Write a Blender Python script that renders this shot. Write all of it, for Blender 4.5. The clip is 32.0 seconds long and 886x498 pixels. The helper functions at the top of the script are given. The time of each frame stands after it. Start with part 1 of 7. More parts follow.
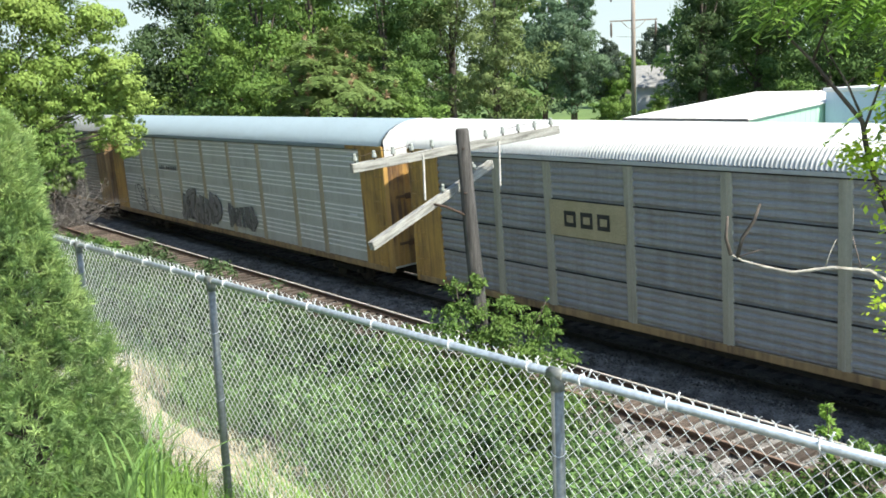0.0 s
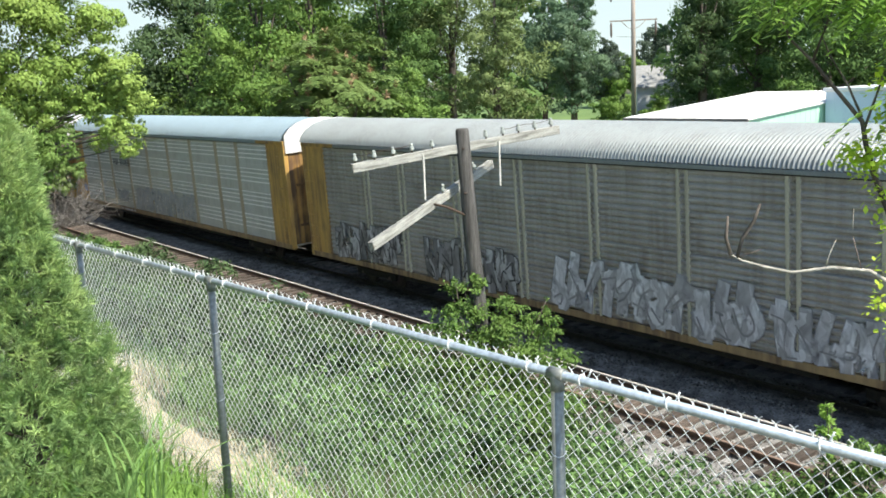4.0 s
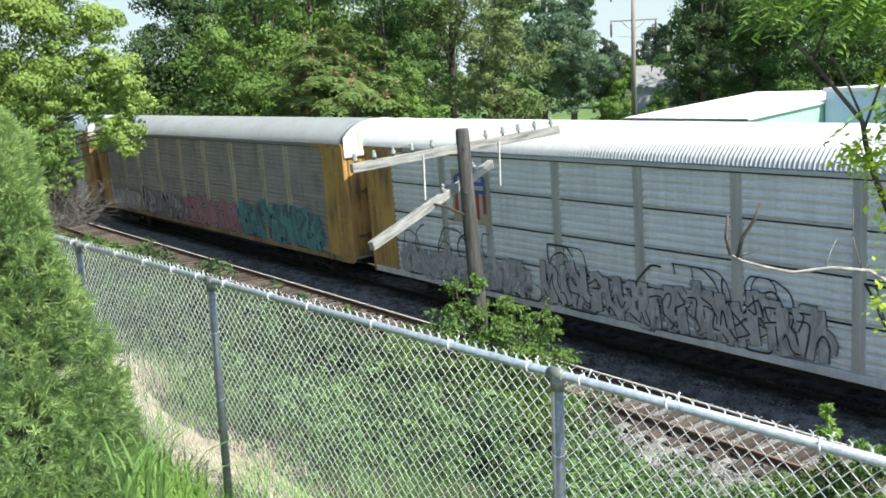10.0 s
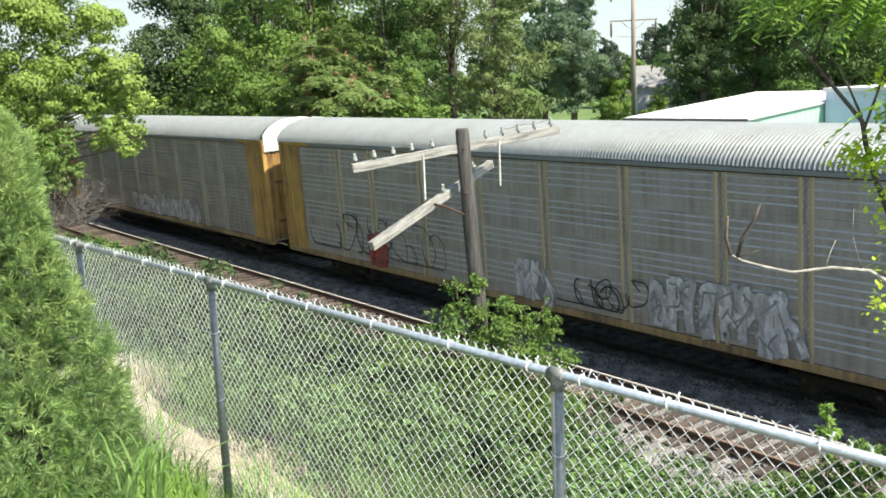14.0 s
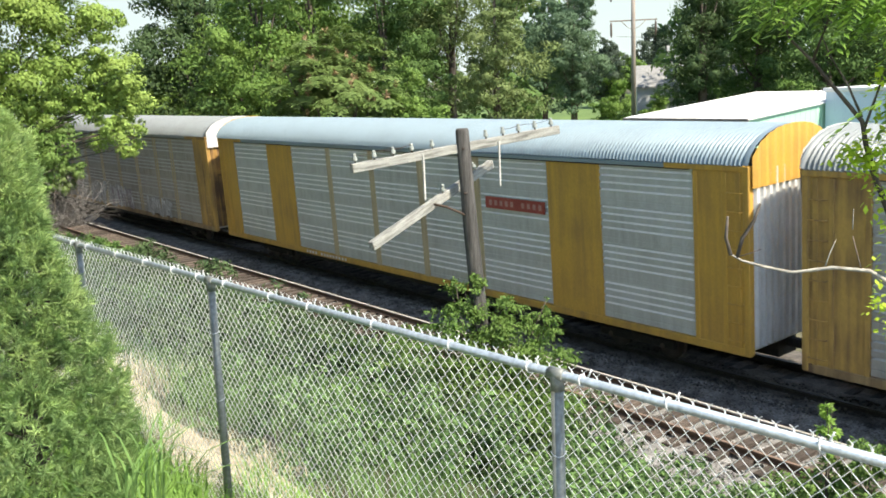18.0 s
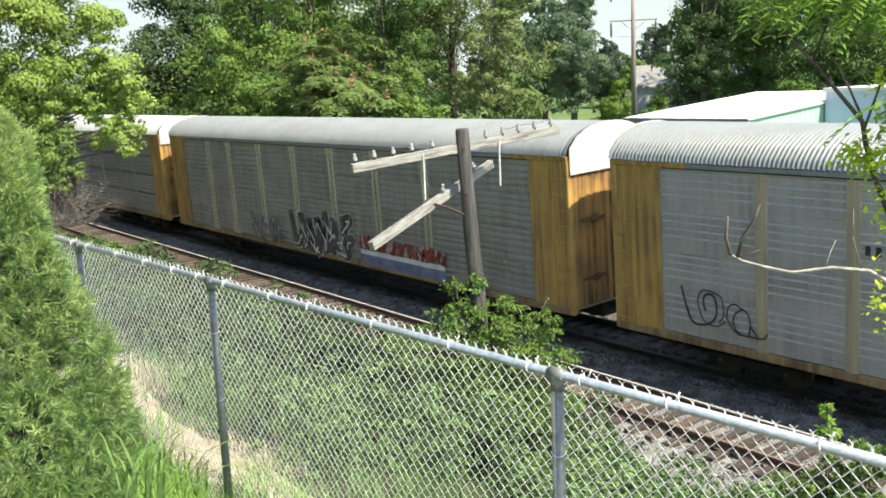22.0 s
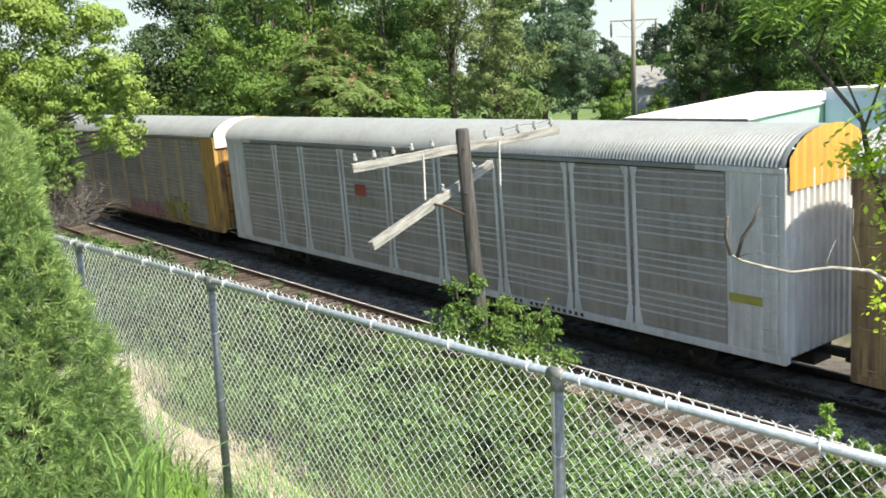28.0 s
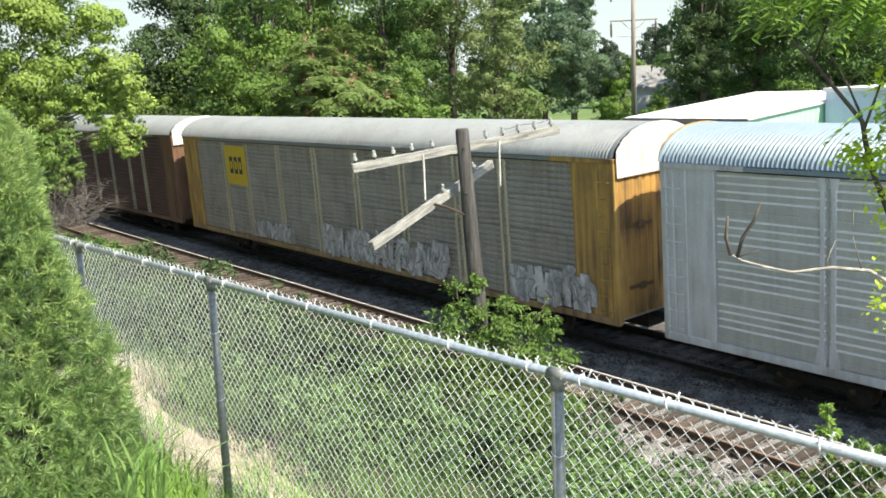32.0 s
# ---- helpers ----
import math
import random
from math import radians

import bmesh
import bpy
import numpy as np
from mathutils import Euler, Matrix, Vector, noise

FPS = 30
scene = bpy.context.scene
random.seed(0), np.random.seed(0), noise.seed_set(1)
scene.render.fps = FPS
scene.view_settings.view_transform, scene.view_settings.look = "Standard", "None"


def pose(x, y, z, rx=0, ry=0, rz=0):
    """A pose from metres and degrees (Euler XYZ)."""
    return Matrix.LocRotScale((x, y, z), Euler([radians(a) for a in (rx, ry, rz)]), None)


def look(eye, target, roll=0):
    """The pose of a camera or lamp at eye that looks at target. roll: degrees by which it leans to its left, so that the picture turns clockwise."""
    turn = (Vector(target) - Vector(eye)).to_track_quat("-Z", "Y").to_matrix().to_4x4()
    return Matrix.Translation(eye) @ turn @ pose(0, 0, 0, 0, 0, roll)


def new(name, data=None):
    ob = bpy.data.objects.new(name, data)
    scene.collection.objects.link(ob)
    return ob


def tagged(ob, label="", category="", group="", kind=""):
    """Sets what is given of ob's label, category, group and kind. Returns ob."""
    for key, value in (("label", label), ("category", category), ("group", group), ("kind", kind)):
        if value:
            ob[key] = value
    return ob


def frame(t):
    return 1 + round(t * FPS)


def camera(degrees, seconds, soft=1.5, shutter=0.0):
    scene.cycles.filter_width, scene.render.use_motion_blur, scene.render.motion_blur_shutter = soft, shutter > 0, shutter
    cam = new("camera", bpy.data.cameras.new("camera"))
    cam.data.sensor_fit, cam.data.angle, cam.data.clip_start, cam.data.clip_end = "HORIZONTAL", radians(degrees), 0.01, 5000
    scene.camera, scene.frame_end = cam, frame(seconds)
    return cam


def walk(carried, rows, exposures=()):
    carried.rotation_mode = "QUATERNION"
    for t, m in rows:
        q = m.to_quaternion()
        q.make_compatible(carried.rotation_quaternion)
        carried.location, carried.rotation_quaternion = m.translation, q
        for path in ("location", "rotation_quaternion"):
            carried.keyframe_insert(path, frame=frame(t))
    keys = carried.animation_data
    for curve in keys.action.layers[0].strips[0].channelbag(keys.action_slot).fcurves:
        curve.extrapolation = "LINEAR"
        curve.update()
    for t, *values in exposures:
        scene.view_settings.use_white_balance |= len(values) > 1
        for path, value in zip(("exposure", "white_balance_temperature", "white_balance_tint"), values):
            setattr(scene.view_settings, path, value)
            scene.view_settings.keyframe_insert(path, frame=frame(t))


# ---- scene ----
# The world: x along the railway (the train runs towards +x), y away from the camera, z up, rail top at 0.
EYE = Vector((0.0, -19.303, 7.185))
YAW, PITCH, ROLL = 0.6462, 0.1751, -2.366
AIM = EYE + Vector((-math.cos(YAW) * math.cos(PITCH), math.sin(YAW) * math.cos(PITCH), -math.sin(PITCH)))
cam = camera(49.79, 32.0, soft=1.7, shutter=0.04)
walk(cam, [(0.0, look(EYE, AIM, ROLL)), (32.0, look(EYE, AIM, ROLL))], exposures=[(0.0, 0.86, 6850, 6), (8.0, 0.86, 6850, 6), (10.0, 0.78, 6650, 6), (12.0, 0.90, 7150, 7), (32.0, 0.90, 7300, 8)])

# ---- light ----
SUN = Vector((1.0, 0.20, 1.30)).normalized()
world = bpy.data.worlds.new("sky")
scene.world = world
world.use_nodes = True
wn, wl = world.node_tree.nodes, world.node_tree.links
sky = wn.new("ShaderNodeTexSky")
sky.sky_type, sky.sun_disc = "NISHITA", False
sky.sun_elevation = math.asin(SUN.z)
sky.sun_rotation = math.atan2(SUN.x, SUN.y)
sky.air_density, sky.dust_density, sky.ozone_density = 1.0, 0.4, 1.5
wl.new(sky.outputs[0], wn["Background"].inputs[0])
wn["Background"].inputs[1].default_value = 0.15
sun = new("sun", bpy.data.lights.new("sun", "SUN"))
sun.data.energy, sun.data.angle, sun.data.color = 4.6, radians(0.5), (1.0, 0.95, 0.87)
sun.matrix_world = look(SUN * 100, (0, 0, 0))


def sky_backdrop(radius=1450.0, height=420.0):
    """Pale blue sky low over the horizon, far behind everything."""
    m = bpy.data.materials.new("pale_sky")
    m.use_nodes = True
    n, l = m.node_tree.nodes, m.node_tree.links
    n.remove(n["Principled BSDF"])
    co, sep, ramp, em = n.new("ShaderNodeTexCoord"), n.new("ShaderNodeSeparateXYZ"), n.new("ShaderNodeValToRGB"), n.new("ShaderNodeEmission")
    l.new(co.outputs["Generated"], sep.inputs[0])
    l.new(sep.outputs["Z"], ramp.inputs[0])
    ramp.color_ramp.elements[0].color = (0.50, 0.58, 0.60, 1)
    ramp.color_ramp.elements[1].color = (0.30, 0.45, 0.56, 1)
    l.new(ramp.outputs[0], em.inputs["Color"])
    l.new(em.outputs[0], n["Material Output"].inputs["Surface"])
    a = [radians(b) for b in range(-10, 91, 4)]
    v = [(-math.cos(q) * radius, math.sin(q) * radius, z) for z in (-20.0, height) for q in a]
    k = len(a)
    me = bpy.data.meshes.new("backdrop")
    me.from_pydata(v, [], [(i, i + 1, k + i + 1, k + i) for i in range(k - 1)])
    me.materials.append(m)
    tagged(new("backdrop", me), "pale blue hazy sky over the horizon", "sky", kind="structure")


sky_backdrop()


# ---- materials ----
def shader(name, colors, scale=4.0, rough=0.6, metal=0.0, bump=0.0, bump_scale=40.0, stretch=(1, 1, 1), island=0.0, each=0.0,
           translucent=0.0, detail=6.0, fine=0.25):
    """A surface whose colour wanders between the given colours (coarse noise), with a finer grain and a relief on top."""
    m = bpy.data.materials.new(name)
    m.use_nodes = True
    n, l = m.node_tree.nodes, m.node_tree.links
    bsdf = n["Principled BSDF"]
    co = n.new("ShaderNodeTexCoord")
    mp = n.new("ShaderNodeMapping")
    mp.inputs["Scale"].default_value = stretch
    l.new(co.outputs["Object"], mp.inputs[0])
    vec = mp.outputs[0]
    if each:
        info = n.new("ShaderNodeObjectInfo")
        add = n.new("ShaderNodeVectorMath")
        add.operation = "MULTIPLY_ADD"
        l.new(info.outputs["Random"], add.inputs[0])
        add.inputs[1].default_value = (37.0, 91.0, 53.0)
        l.new(vec, add.inputs[2])
        vec = add.outputs[0]
    noi = n.new("ShaderNodeTexNoise")
    noi.inputs["Scale"].default_value, noi.inputs["Detail"].default_value = scale, detail
    l.new(vec, noi.inputs["Vector"])
    ramp = n.new("ShaderNodeValToRGB")
    el = ramp.color_ramp.elements
    while len(el) < len(colors):
        el.new(0.5)
    for i, c in enumerate(colors):
        el[i].position = 0.3 + 0.4 * i / max(1, len(colors) - 1)
        el[i].color = (*c, 1)
    l.new(noi.outputs["Fac"], ramp.inputs[0])
    color = ramp.outputs[0]
    grain = n.new("ShaderNodeTexNoise")
    grain.inputs["Scale"].default_value, grain.inputs["Detail"].default_value = bump_scale, 4.0
    l.new(vec, grain.inputs["Vector"])

    def shade(fac_out, amount, col):
        mul = n.new("ShaderNodeMapRange")
        mul.inputs["From Min"].default_value, mul.inputs["From Max"].default_value = 0.25, 0.75
        mul.inputs["To Min"].default_value, mul.inputs["To Max"].default_value = 1 - amount, 1 + amount
        l.new(fac_out, mul.inputs[0])
        mix = n.new("ShaderNodeVectorMath")
        mix.operation = "SCALE"
        l.new(col, mix.inputs[0])
        l.new(mul.outputs[0], mix.inputs["Scale"])
        return mix.outputs[0]
    color = shade(grain.outputs["Fac"], fine, color)
    if island:
        geo = n.new("ShaderNodeNewGeometry")
        color = shade(geo.outputs["Random Per Island"], island, color)
    if each:
        color = shade(info.outputs["Random"], each, color)
    l.new(color, bsdf.inputs["Base Color"])
    bsdf.inputs["Roughness"].default_value, bsdf.inputs["Metallic"].default_value = rough, metal
    if translucent:
        bsdf.inputs["Specular IOR Level"].default_value = 0.15
    if bump:
        b = n.new("ShaderNodeBump")
        b.inputs["Strength"].default_value, b.inputs["Distance"].default_value = bump, 0.02
        l.new(grain.outputs["Fac"], b.inputs["Height"])
        l.new(b.outputs[0], bsdf.inputs["Normal"])
    if translucent:
        tr = n.new("ShaderNodeBsdfTranslucent")
        l.new(color, tr.inputs["Color"])
        mx = n.new("ShaderNodeMixShader")
        mx.inputs[0].default_value = translucent
        l.new(bsdf.outputs[0], mx.inputs[1])
        l.new(tr.outputs[0], mx.inputs[2])
        l.new(mx.outputs[0], n["Material Output"].inputs["Surface"])
    return m


def paint(name, color, dirt=(0.10, 0.08, 0.06), amount=0.35, rough=0.55, metal=0.0, scale=0.9):
    """Weathered paint on rolling stock: streaks of dirt that run down, blotches, fine grain."""
    m = bpy.data.materials.new(name)
    m.use_nodes = True
    n, l = m.node_tree.nodes, m.node_tree.links
    bsdf = n["Principled BSDF"]
    co = n.new("ShaderNodeTexCoord")
    info = n.new("ShaderNodeObjectInfo")
    off = n.new("ShaderNodeVectorMath")
    off.operation = "MULTIPLY_ADD"
    off.inputs[1].default_value = (41.0, 17.0, 23.0)
    l.new(info.outputs["Random"], off.inputs[0])
    l.new(co.outputs["Object"], off.inputs[2])
    facs = []
    for sc, st in ((scale, (1, 1, 1)), (3.0, (2.2, 2.2, 0.14)), (26.0, (1, 1, 0.5))):
        mp = n.new("ShaderNodeMapping")
        mp.inputs["Scale"].default_value = st
        l.new(off.outputs[0], mp.inputs[0])
        t = n.new("ShaderNodeTexNoise")
        t.inputs["Scale"].default_value, t.inputs["Detail"].default_value = sc, 5.0
        l.new(mp.outputs[0], t.inputs["Vector"])
        facs.append(t.outputs["Fac"])
    a = n.new("ShaderNodeMath")
    a.operation = "MULTIPLY"
    l.new(facs[0], a.inputs[0])
    l.new(facs[1], a.inputs[1])
    r = n.new("ShaderNodeMapRange")
    r.inputs["From Min"].default_value, r.inputs["From Max"].default_value = 0.16, 0.42
    r.inputs["To Min"].default_value, r.inputs["To Max"].default_value = 0.0, amount * 1.6
    l.new(a.outputs[0], r.inputs[0])
    mix = n.new("ShaderNodeMix")
    mix.data_type = "RGBA"
    l.new(r.outputs[0], mix.inputs[0])
    mix.inputs[6].default_value, mix.inputs[7].default_value = (*color, 1), (*dirt, 1)
    g = n.new("ShaderNodeMapRange")
    g.inputs["To Min"].default_value, g.inputs["To Max"].default_value = 0.82, 1.18
    l.new(facs[2], g.inputs[0])
    sc2 = n.new("ShaderNodeVectorMath")
    sc2.operation = "SCALE"
    l.new(mix.outputs[2], sc2.inputs[0])
    l.new(g.outputs[0], sc2.inputs["Scale"])
    l.new(sc2.outputs[0], bsdf.inputs["Base Color"])
    bsdf.inputs["Roughness"].default_value, bsdf.inputs["Metallic"].default_value = rough, metal
    b = n.new("ShaderNodeBump")
    b.inputs["Strength"].default_value, b.inputs["Distance"].default_value = 0.12, 0.01
    l.new(facs[2], b.inputs["Height"])
    l.new(b.outputs[0], bsdf.inputs["Normal"])
    return m


SIDE = {
    "blue_grey": paint("blue_grey_steel", (0.385, 0.38, 0.375), (0.18, 0.15, 0.125), amount=0.3),
    "slate": paint("slate_grey_steel", (0.335, 0.34, 0.355), (0.135, 0.113, 0.096), amount=0.4),
    "light_grey": paint("light_grey_steel", (0.86, 0.87, 0.85), (0.45, 0.43, 0.40), amount=0.25),
    "grey": paint("grey_steel", (0.465, 0.445, 0.41), (0.21, 0.175, 0.14), amount=0.35),
    "brown_grey": paint("brown_grey_steel", (0.435, 0.404, 0.362), (0.22, 0.182, 0.145), amount=0.45),
    "dark": paint("dark_grime_steel", (0.385, 0.363, 0.33), (0.20, 0.167, 0.134), amount=0.45),
    "silver": paint("silver_steel", (0.58, 0.59, 0.54), (0.31, 0.295, 0.25), amount=0.3),
    "dark_red": paint("dark_red_steel", (0.13, 0.06, 0.055), (0.06, 0.04, 0.03), amount=0.5),
}
FRAME = {
    "yellow": paint("yellow_paint", (0.59, 0.36, 0.10), (0.24, 0.14, 0.065), amount=0.7),
    "bright_yellow": paint("bright_yellow_paint", (0.64, 0.37, 0.07), (0.32, 0.19, 0.07), amount=0.4),
    "tan": paint("tan_paint", (0.42, 0.285, 0.14), (0.16, 0.10, 0.06), amount=0.75),
    "rust": paint("rusty_paint", (0.33, 0.18, 0.075), (0.12, 0.07, 0.04), amount=0.75),
    "door": paint("grimy_door_paint", (0.50, 0.29, 0.085), (0.13, 0.075, 0.04), amount=0.85),
    "white": paint("off_white_paint", (0.72, 0.73, 0.73), (0.34, 0.31, 0.27), amount=0.35),
    "brown": paint("brown_paint", (0.22, 0.12, 0.07), (0.08, 0.05, 0.035), amount=0.5),
}
POST = {
    "faint": paint("faint_post_paint", (0.46, 0.44, 0.35), (0.25, 0.22, 0.16), amount=0.35),
    "steel": paint("steel_post_paint", (0.40, 0.39, 0.37), (0.22, 0.19, 0.16), amount=0.35),
    "sand": paint("sand_post_paint", (0.50, 0.425, 0.29), (0.28, 0.22, 0.14), amount=0.35),
    "khaki": paint("khaki_post_paint", (0.62, 0.55, 0.37), (0.33, 0.27, 0.17), amount=0.35),
    "pale": paint("pale_post_paint", (0.50, 0.50, 0.46), (0.26, 0.24, 0.20), amount=0.35),
    "white": FRAME["white"],
    "dull": paint("dull_post_paint", (0.57, 0.53, 0.40), (0.31, 0.27, 0.19), amount=0.35),
    "ochre": paint("ochre_post_paint", (0.57, 0.46, 0.28), (0.31, 0.235, 0.14), amount=0.35),
}
ROOF = {
    "white": paint("white_roof_paint", (0.56, 0.58, 0.575), (0.32, 0.31, 0.28), amount=0.15, rough=0.45),
    "blue": paint("bluish_galvanised_roof", (0.29, 0.375, 0.42), (0.20, 0.24, 0.26), amount=0.2, rough=0.42, metal=0.15),
    "grey": paint("grey_galvanised_roof", (0.29, 0.315, 0.315), (0.18, 0.18, 0.17), amount=0.3, rough=0.5, metal=0.1),
}
# Pale colours standing in for daylight through the vent slots, bright and dim.
SLIT = shader("slot_light_paint", [(0.90, 0.88, 0.83), (0.95, 0.93, 0.88)], rough=0.4)
SLITDIM = shader("dim_slot_light_paint", [(0.47, 0.46, 0.44), (0.58, 0.57, 0.55)], rough=0.5)
# Black of the panel seams, also used for the painted shade below the eave.
SEAMSHADE = shader("black_seam_and_shade", [(0.012, 0.012, 0.012), (0.03, 0.028, 0.026)], rough=0.8)
UNDER = shader("grimy_black_steel", [(0.012, 0.011, 0.010), (0.03, 0.026, 0.022)], scale=8, rough=0.85)
WHEEL = shader("worn_wheel_steel", [(0.06, 0.05, 0.045), (0.12, 0.10, 0.09)], rough=0.5, metal=0.6)
INK_COLOR = {  # name, darker and lighter tone
    "white": ("spray_white", (0.66, 0.66, 0.68), (0.86, 0.86, 0.88)),
    "black": ("spray_black", (0.02, 0.02, 0.022), (0.05, 0.05, 0.055)),
    "grey": ("spray_grey", (0.20, 0.20, 0.21), (0.34, 0.33, 0.34)),
    "pink": ("spray_pink", (0.38, 0.13, 0.18), (0.52, 0.25, 0.30)),
    "teal": ("spray_teal", (0.04, 0.22, 0.25), (0.16, 0.42, 0.44)),
    "blue": ("spray_blue", (0.09, 0.12, 0.26), (0.24, 0.27, 0.42)),
    "sky": ("spray_pale_blue", (0.26, 0.31, 0.38), (0.36, 0.41, 0.48)),
    "pale_red": ("decal_pale_red", (0.42, 0.20, 0.18), (0.52, 0.28, 0.25)),
    "silver": ("spray_silver", (0.50, 0.51, 0.50), (0.60, 0.61, 0.60)),
    "red": ("spray_red", (0.34, 0.035, 0.03), (0.5, 0.07, 0.05)),
    "violet": ("spray_violet", (0.20, 0.10, 0.17), (0.30, 0.16, 0.25)),
    "lime": ("spray_olive_yellow", (0.32, 0.29, 0.05), (0.44, 0.40, 0.10)),
    "yellow": ("decal_yellow", (0.68, 0.46, 0.03), (0.78, 0.54, 0.05)),
    "orange": ("decal_orange", (0.46, 0.18, 0.03), (0.56, 0.24, 0.05)),
    "flag_blue": ("decal_blue", (0.05, 0.09, 0.30), (0.09, 0.14, 0.38)),
    "flag_red": ("decal_red", (0.30, 0.05, 0.04), (0.42, 0.09, 0.07)),
    "flag_white": ("decal_white", (0.42, 0.40, 0.38), (0.56, 0.54, 0.52)),
    "plate": ("decal_pale_plate", (0.42, 0.355, 0.22), (0.52, 0.45, 0.29)),
}
INK = {k: shader(n, [a, b], scale=2, rough=0.5) for k, (n, a, b) in INK_COLOR.items()}


def spray(first, second, line):
    """Spray paint: rounded cells of two tones with drawn lines between them, worn away in places."""
    m = bpy.data.materials.new("spray_field")
    m.use_nodes = True
    n, l = m.node_tree.nodes, m.node_tree.links
    bsdf = n["Principled BSDF"]
    co, info = n.new("ShaderNodeTexCoord"), n.new("ShaderNodeObjectInfo")
    off = n.new("ShaderNodeVectorMath")
    off.operation = "MULTIPLY_ADD"
    off.inputs[1].default_value = (61.0, 0.0, 29.0)
    l.new(info.outputs["Random"], off.inputs[0])
    l.new(co.outputs["Object"], off.inputs[2])
    warp = n.new("ShaderNodeTexNoise")
    warp.inputs["Scale"].default_value, warp.inputs["Detail"].default_value = 1.3, 2.0
    l.new(off.outputs[0], warp.inputs["Vector"])
    bent = n.new("ShaderNodeVectorMath")
    bent.operation = "MULTIPLY_ADD"
    bent.inputs[1].default_value = (0.75, 0.0, 0.75)
    l.new(warp.outputs["Color"], bent.inputs[0])
    l.new(off.outputs[0], bent.inputs[2])

    def cells(scale, feature, out):
        mp = n.new("ShaderNodeMapping")
        mp.inputs["Scale"].default_value = scale
        l.new(bent.outputs[0], mp.inputs[0])
        v = n.new("ShaderNodeTexVoronoi")
        v.feature = feature
        v.inputs["Scale"].default_value = 1.0
        l.new(mp.outputs[0], v.inputs["Vector"])
        return v.outputs[out]

    def ranged(src, a, b, c, d):
        r = n.new("ShaderNodeMapRange")
        for key, val in (("From Min", a), ("From Max", b), ("To Min", c), ("To Max", d)):
            r.inputs[key].default_value = val
        l.new(src, r.inputs[0])
        return r.outputs[0]

    def mixed(fac, a, b):
        x = n.new("ShaderNodeMix")
        x.data_type = "RGBA"
        l.new(fac, x.inputs[0])
        for sock, val in ((x.inputs[6], a), (x.inputs[7], b)):
            if isinstance(val, tuple):
                sock.default_value = (*val, 1)
            else:
                l.new(val, sock)
        return x.outputs[2]
    big, small = (2.6, 0.0, 0.75), (6.5, 0.0, 1.9)
    tone = n.new("ShaderNodeSeparateColor")
    l.new(cells(small, "F1", "Color"), tone.inputs[0])
    c = mixed(ranged(tone.outputs[0], 0.35, 0.75, 0.0, 1.0), INK_COLOR[first][2], INK_COLOR[first][1])
    c = mixed(ranged(tone.outputs[1], 0.66, 0.74, 0.0, 0.6), c, INK_COLOR[second][2])
    thin = cells(small, "DISTANCE_TO_EDGE", "Distance")
    c = mixed(ranged(thin, 0.02, 0.07, 0.12, 0.0), c, INK_COLOR[line][1])
    fat = cells(big, "DISTANCE_TO_EDGE", "Distance")
    c = mixed(ranged(fat, 0.02, 0.06, 0.2, 0.0), c, INK_COLOR[line][1])
    worn = n.new("ShaderNodeTexNoise")
    worn.inputs["Scale"].default_value, worn.inputs["Detail"].default_value = 2.2, 8.0
    l.new(off.outputs[0], worn.inputs["Vector"])
    c = mixed(ranged(worn.outputs["Fac"], 0.4, 0.75, 0.0, 0.5), c, (0.10, 0.09, 0.085))
    l.new(c, bsdf.inputs["Base Color"])
    bsdf.inputs["Roughness"].default_value = 0.55
    clear = n.new("ShaderNodeBsdfTransparent")
    mx = n.new("ShaderNodeMixShader")
    l.new(ranged(worn.outputs["Fac"], 0.26, 0.42, 0.2, 0.95), mx.inputs[0])
    l.new(clear.outputs[0], mx.inputs[1])
    l.new(bsdf.outputs[0], mx.inputs[2])
    l.new(mx.outputs[0], n["Material Output"].inputs["Surface"])
    return m


SPRAYED = {}


def spray_of(first, second, line):
    key = (first, second, line)
    if key not in SPRAYED:
        SPRAYED[key] = spray(*key)
    return SPRAYED[key]

GALV = shader("galvanised_steel", [(0.40, 0.46, 0.50), (0.53, 0.59, 0.63)], scale=18, rough=0.36, metal=0.55, bump=0.05)
POSTSTEEL = shader("dull_galvanised_post", [(0.21, 0.22, 0.20), (0.33, 0.34, 0.32)], scale=12, rough=0.5, metal=0.4, bump=0.05)
WIRE = shader("galvanised_wire", [(0.70, 0.71, 0.71), (0.86, 0.87, 0.87)], scale=30, rough=0.4, metal=0.2)
OLDWOOD = shader("weathered_grey_timber", [(0.16, 0.155, 0.14), (0.34, 0.335, 0.305), (0.46, 0.455, 0.42)], scale=3, rough=0.85,
                 bump=0.6, bump_scale=30, stretch=(1, 9, 9), fine=0.35)
POLEWOOD = shader("weathered_pole_timber", [(0.035, 0.032, 0.030), (0.08, 0.075, 0.07), (0.135, 0.127, 0.12)], scale=3, rough=0.9,
                  bump=0.8, bump_scale=18, stretch=(9, 9, 0.5), fine=0.4)
LATCHRUST = shader("rust_brown_latch", [(0.11, 0.065, 0.035), (0.20, 0.12, 0.06)], scale=6, rough=0.85, bump=0.3)
IRON = shader("rusty_iron", [(0.04, 0.027, 0.02), (0.10, 0.06, 0.042)], scale=12, rough=0.85, bump=0.3)
GLASSY = shader("insulator_glass", [(0.24, 0.26, 0.24), (0.40, 0.42, 0.39)], scale=9, rough=0.15)
RAILTOP = shader("rusty_rail", [(0.085, 0.05, 0.035), (0.17, 0.105, 0.07)], scale=6, rough=0.7, metal=0.2, bump=0.2, stretch=(0.4, 4, 4))
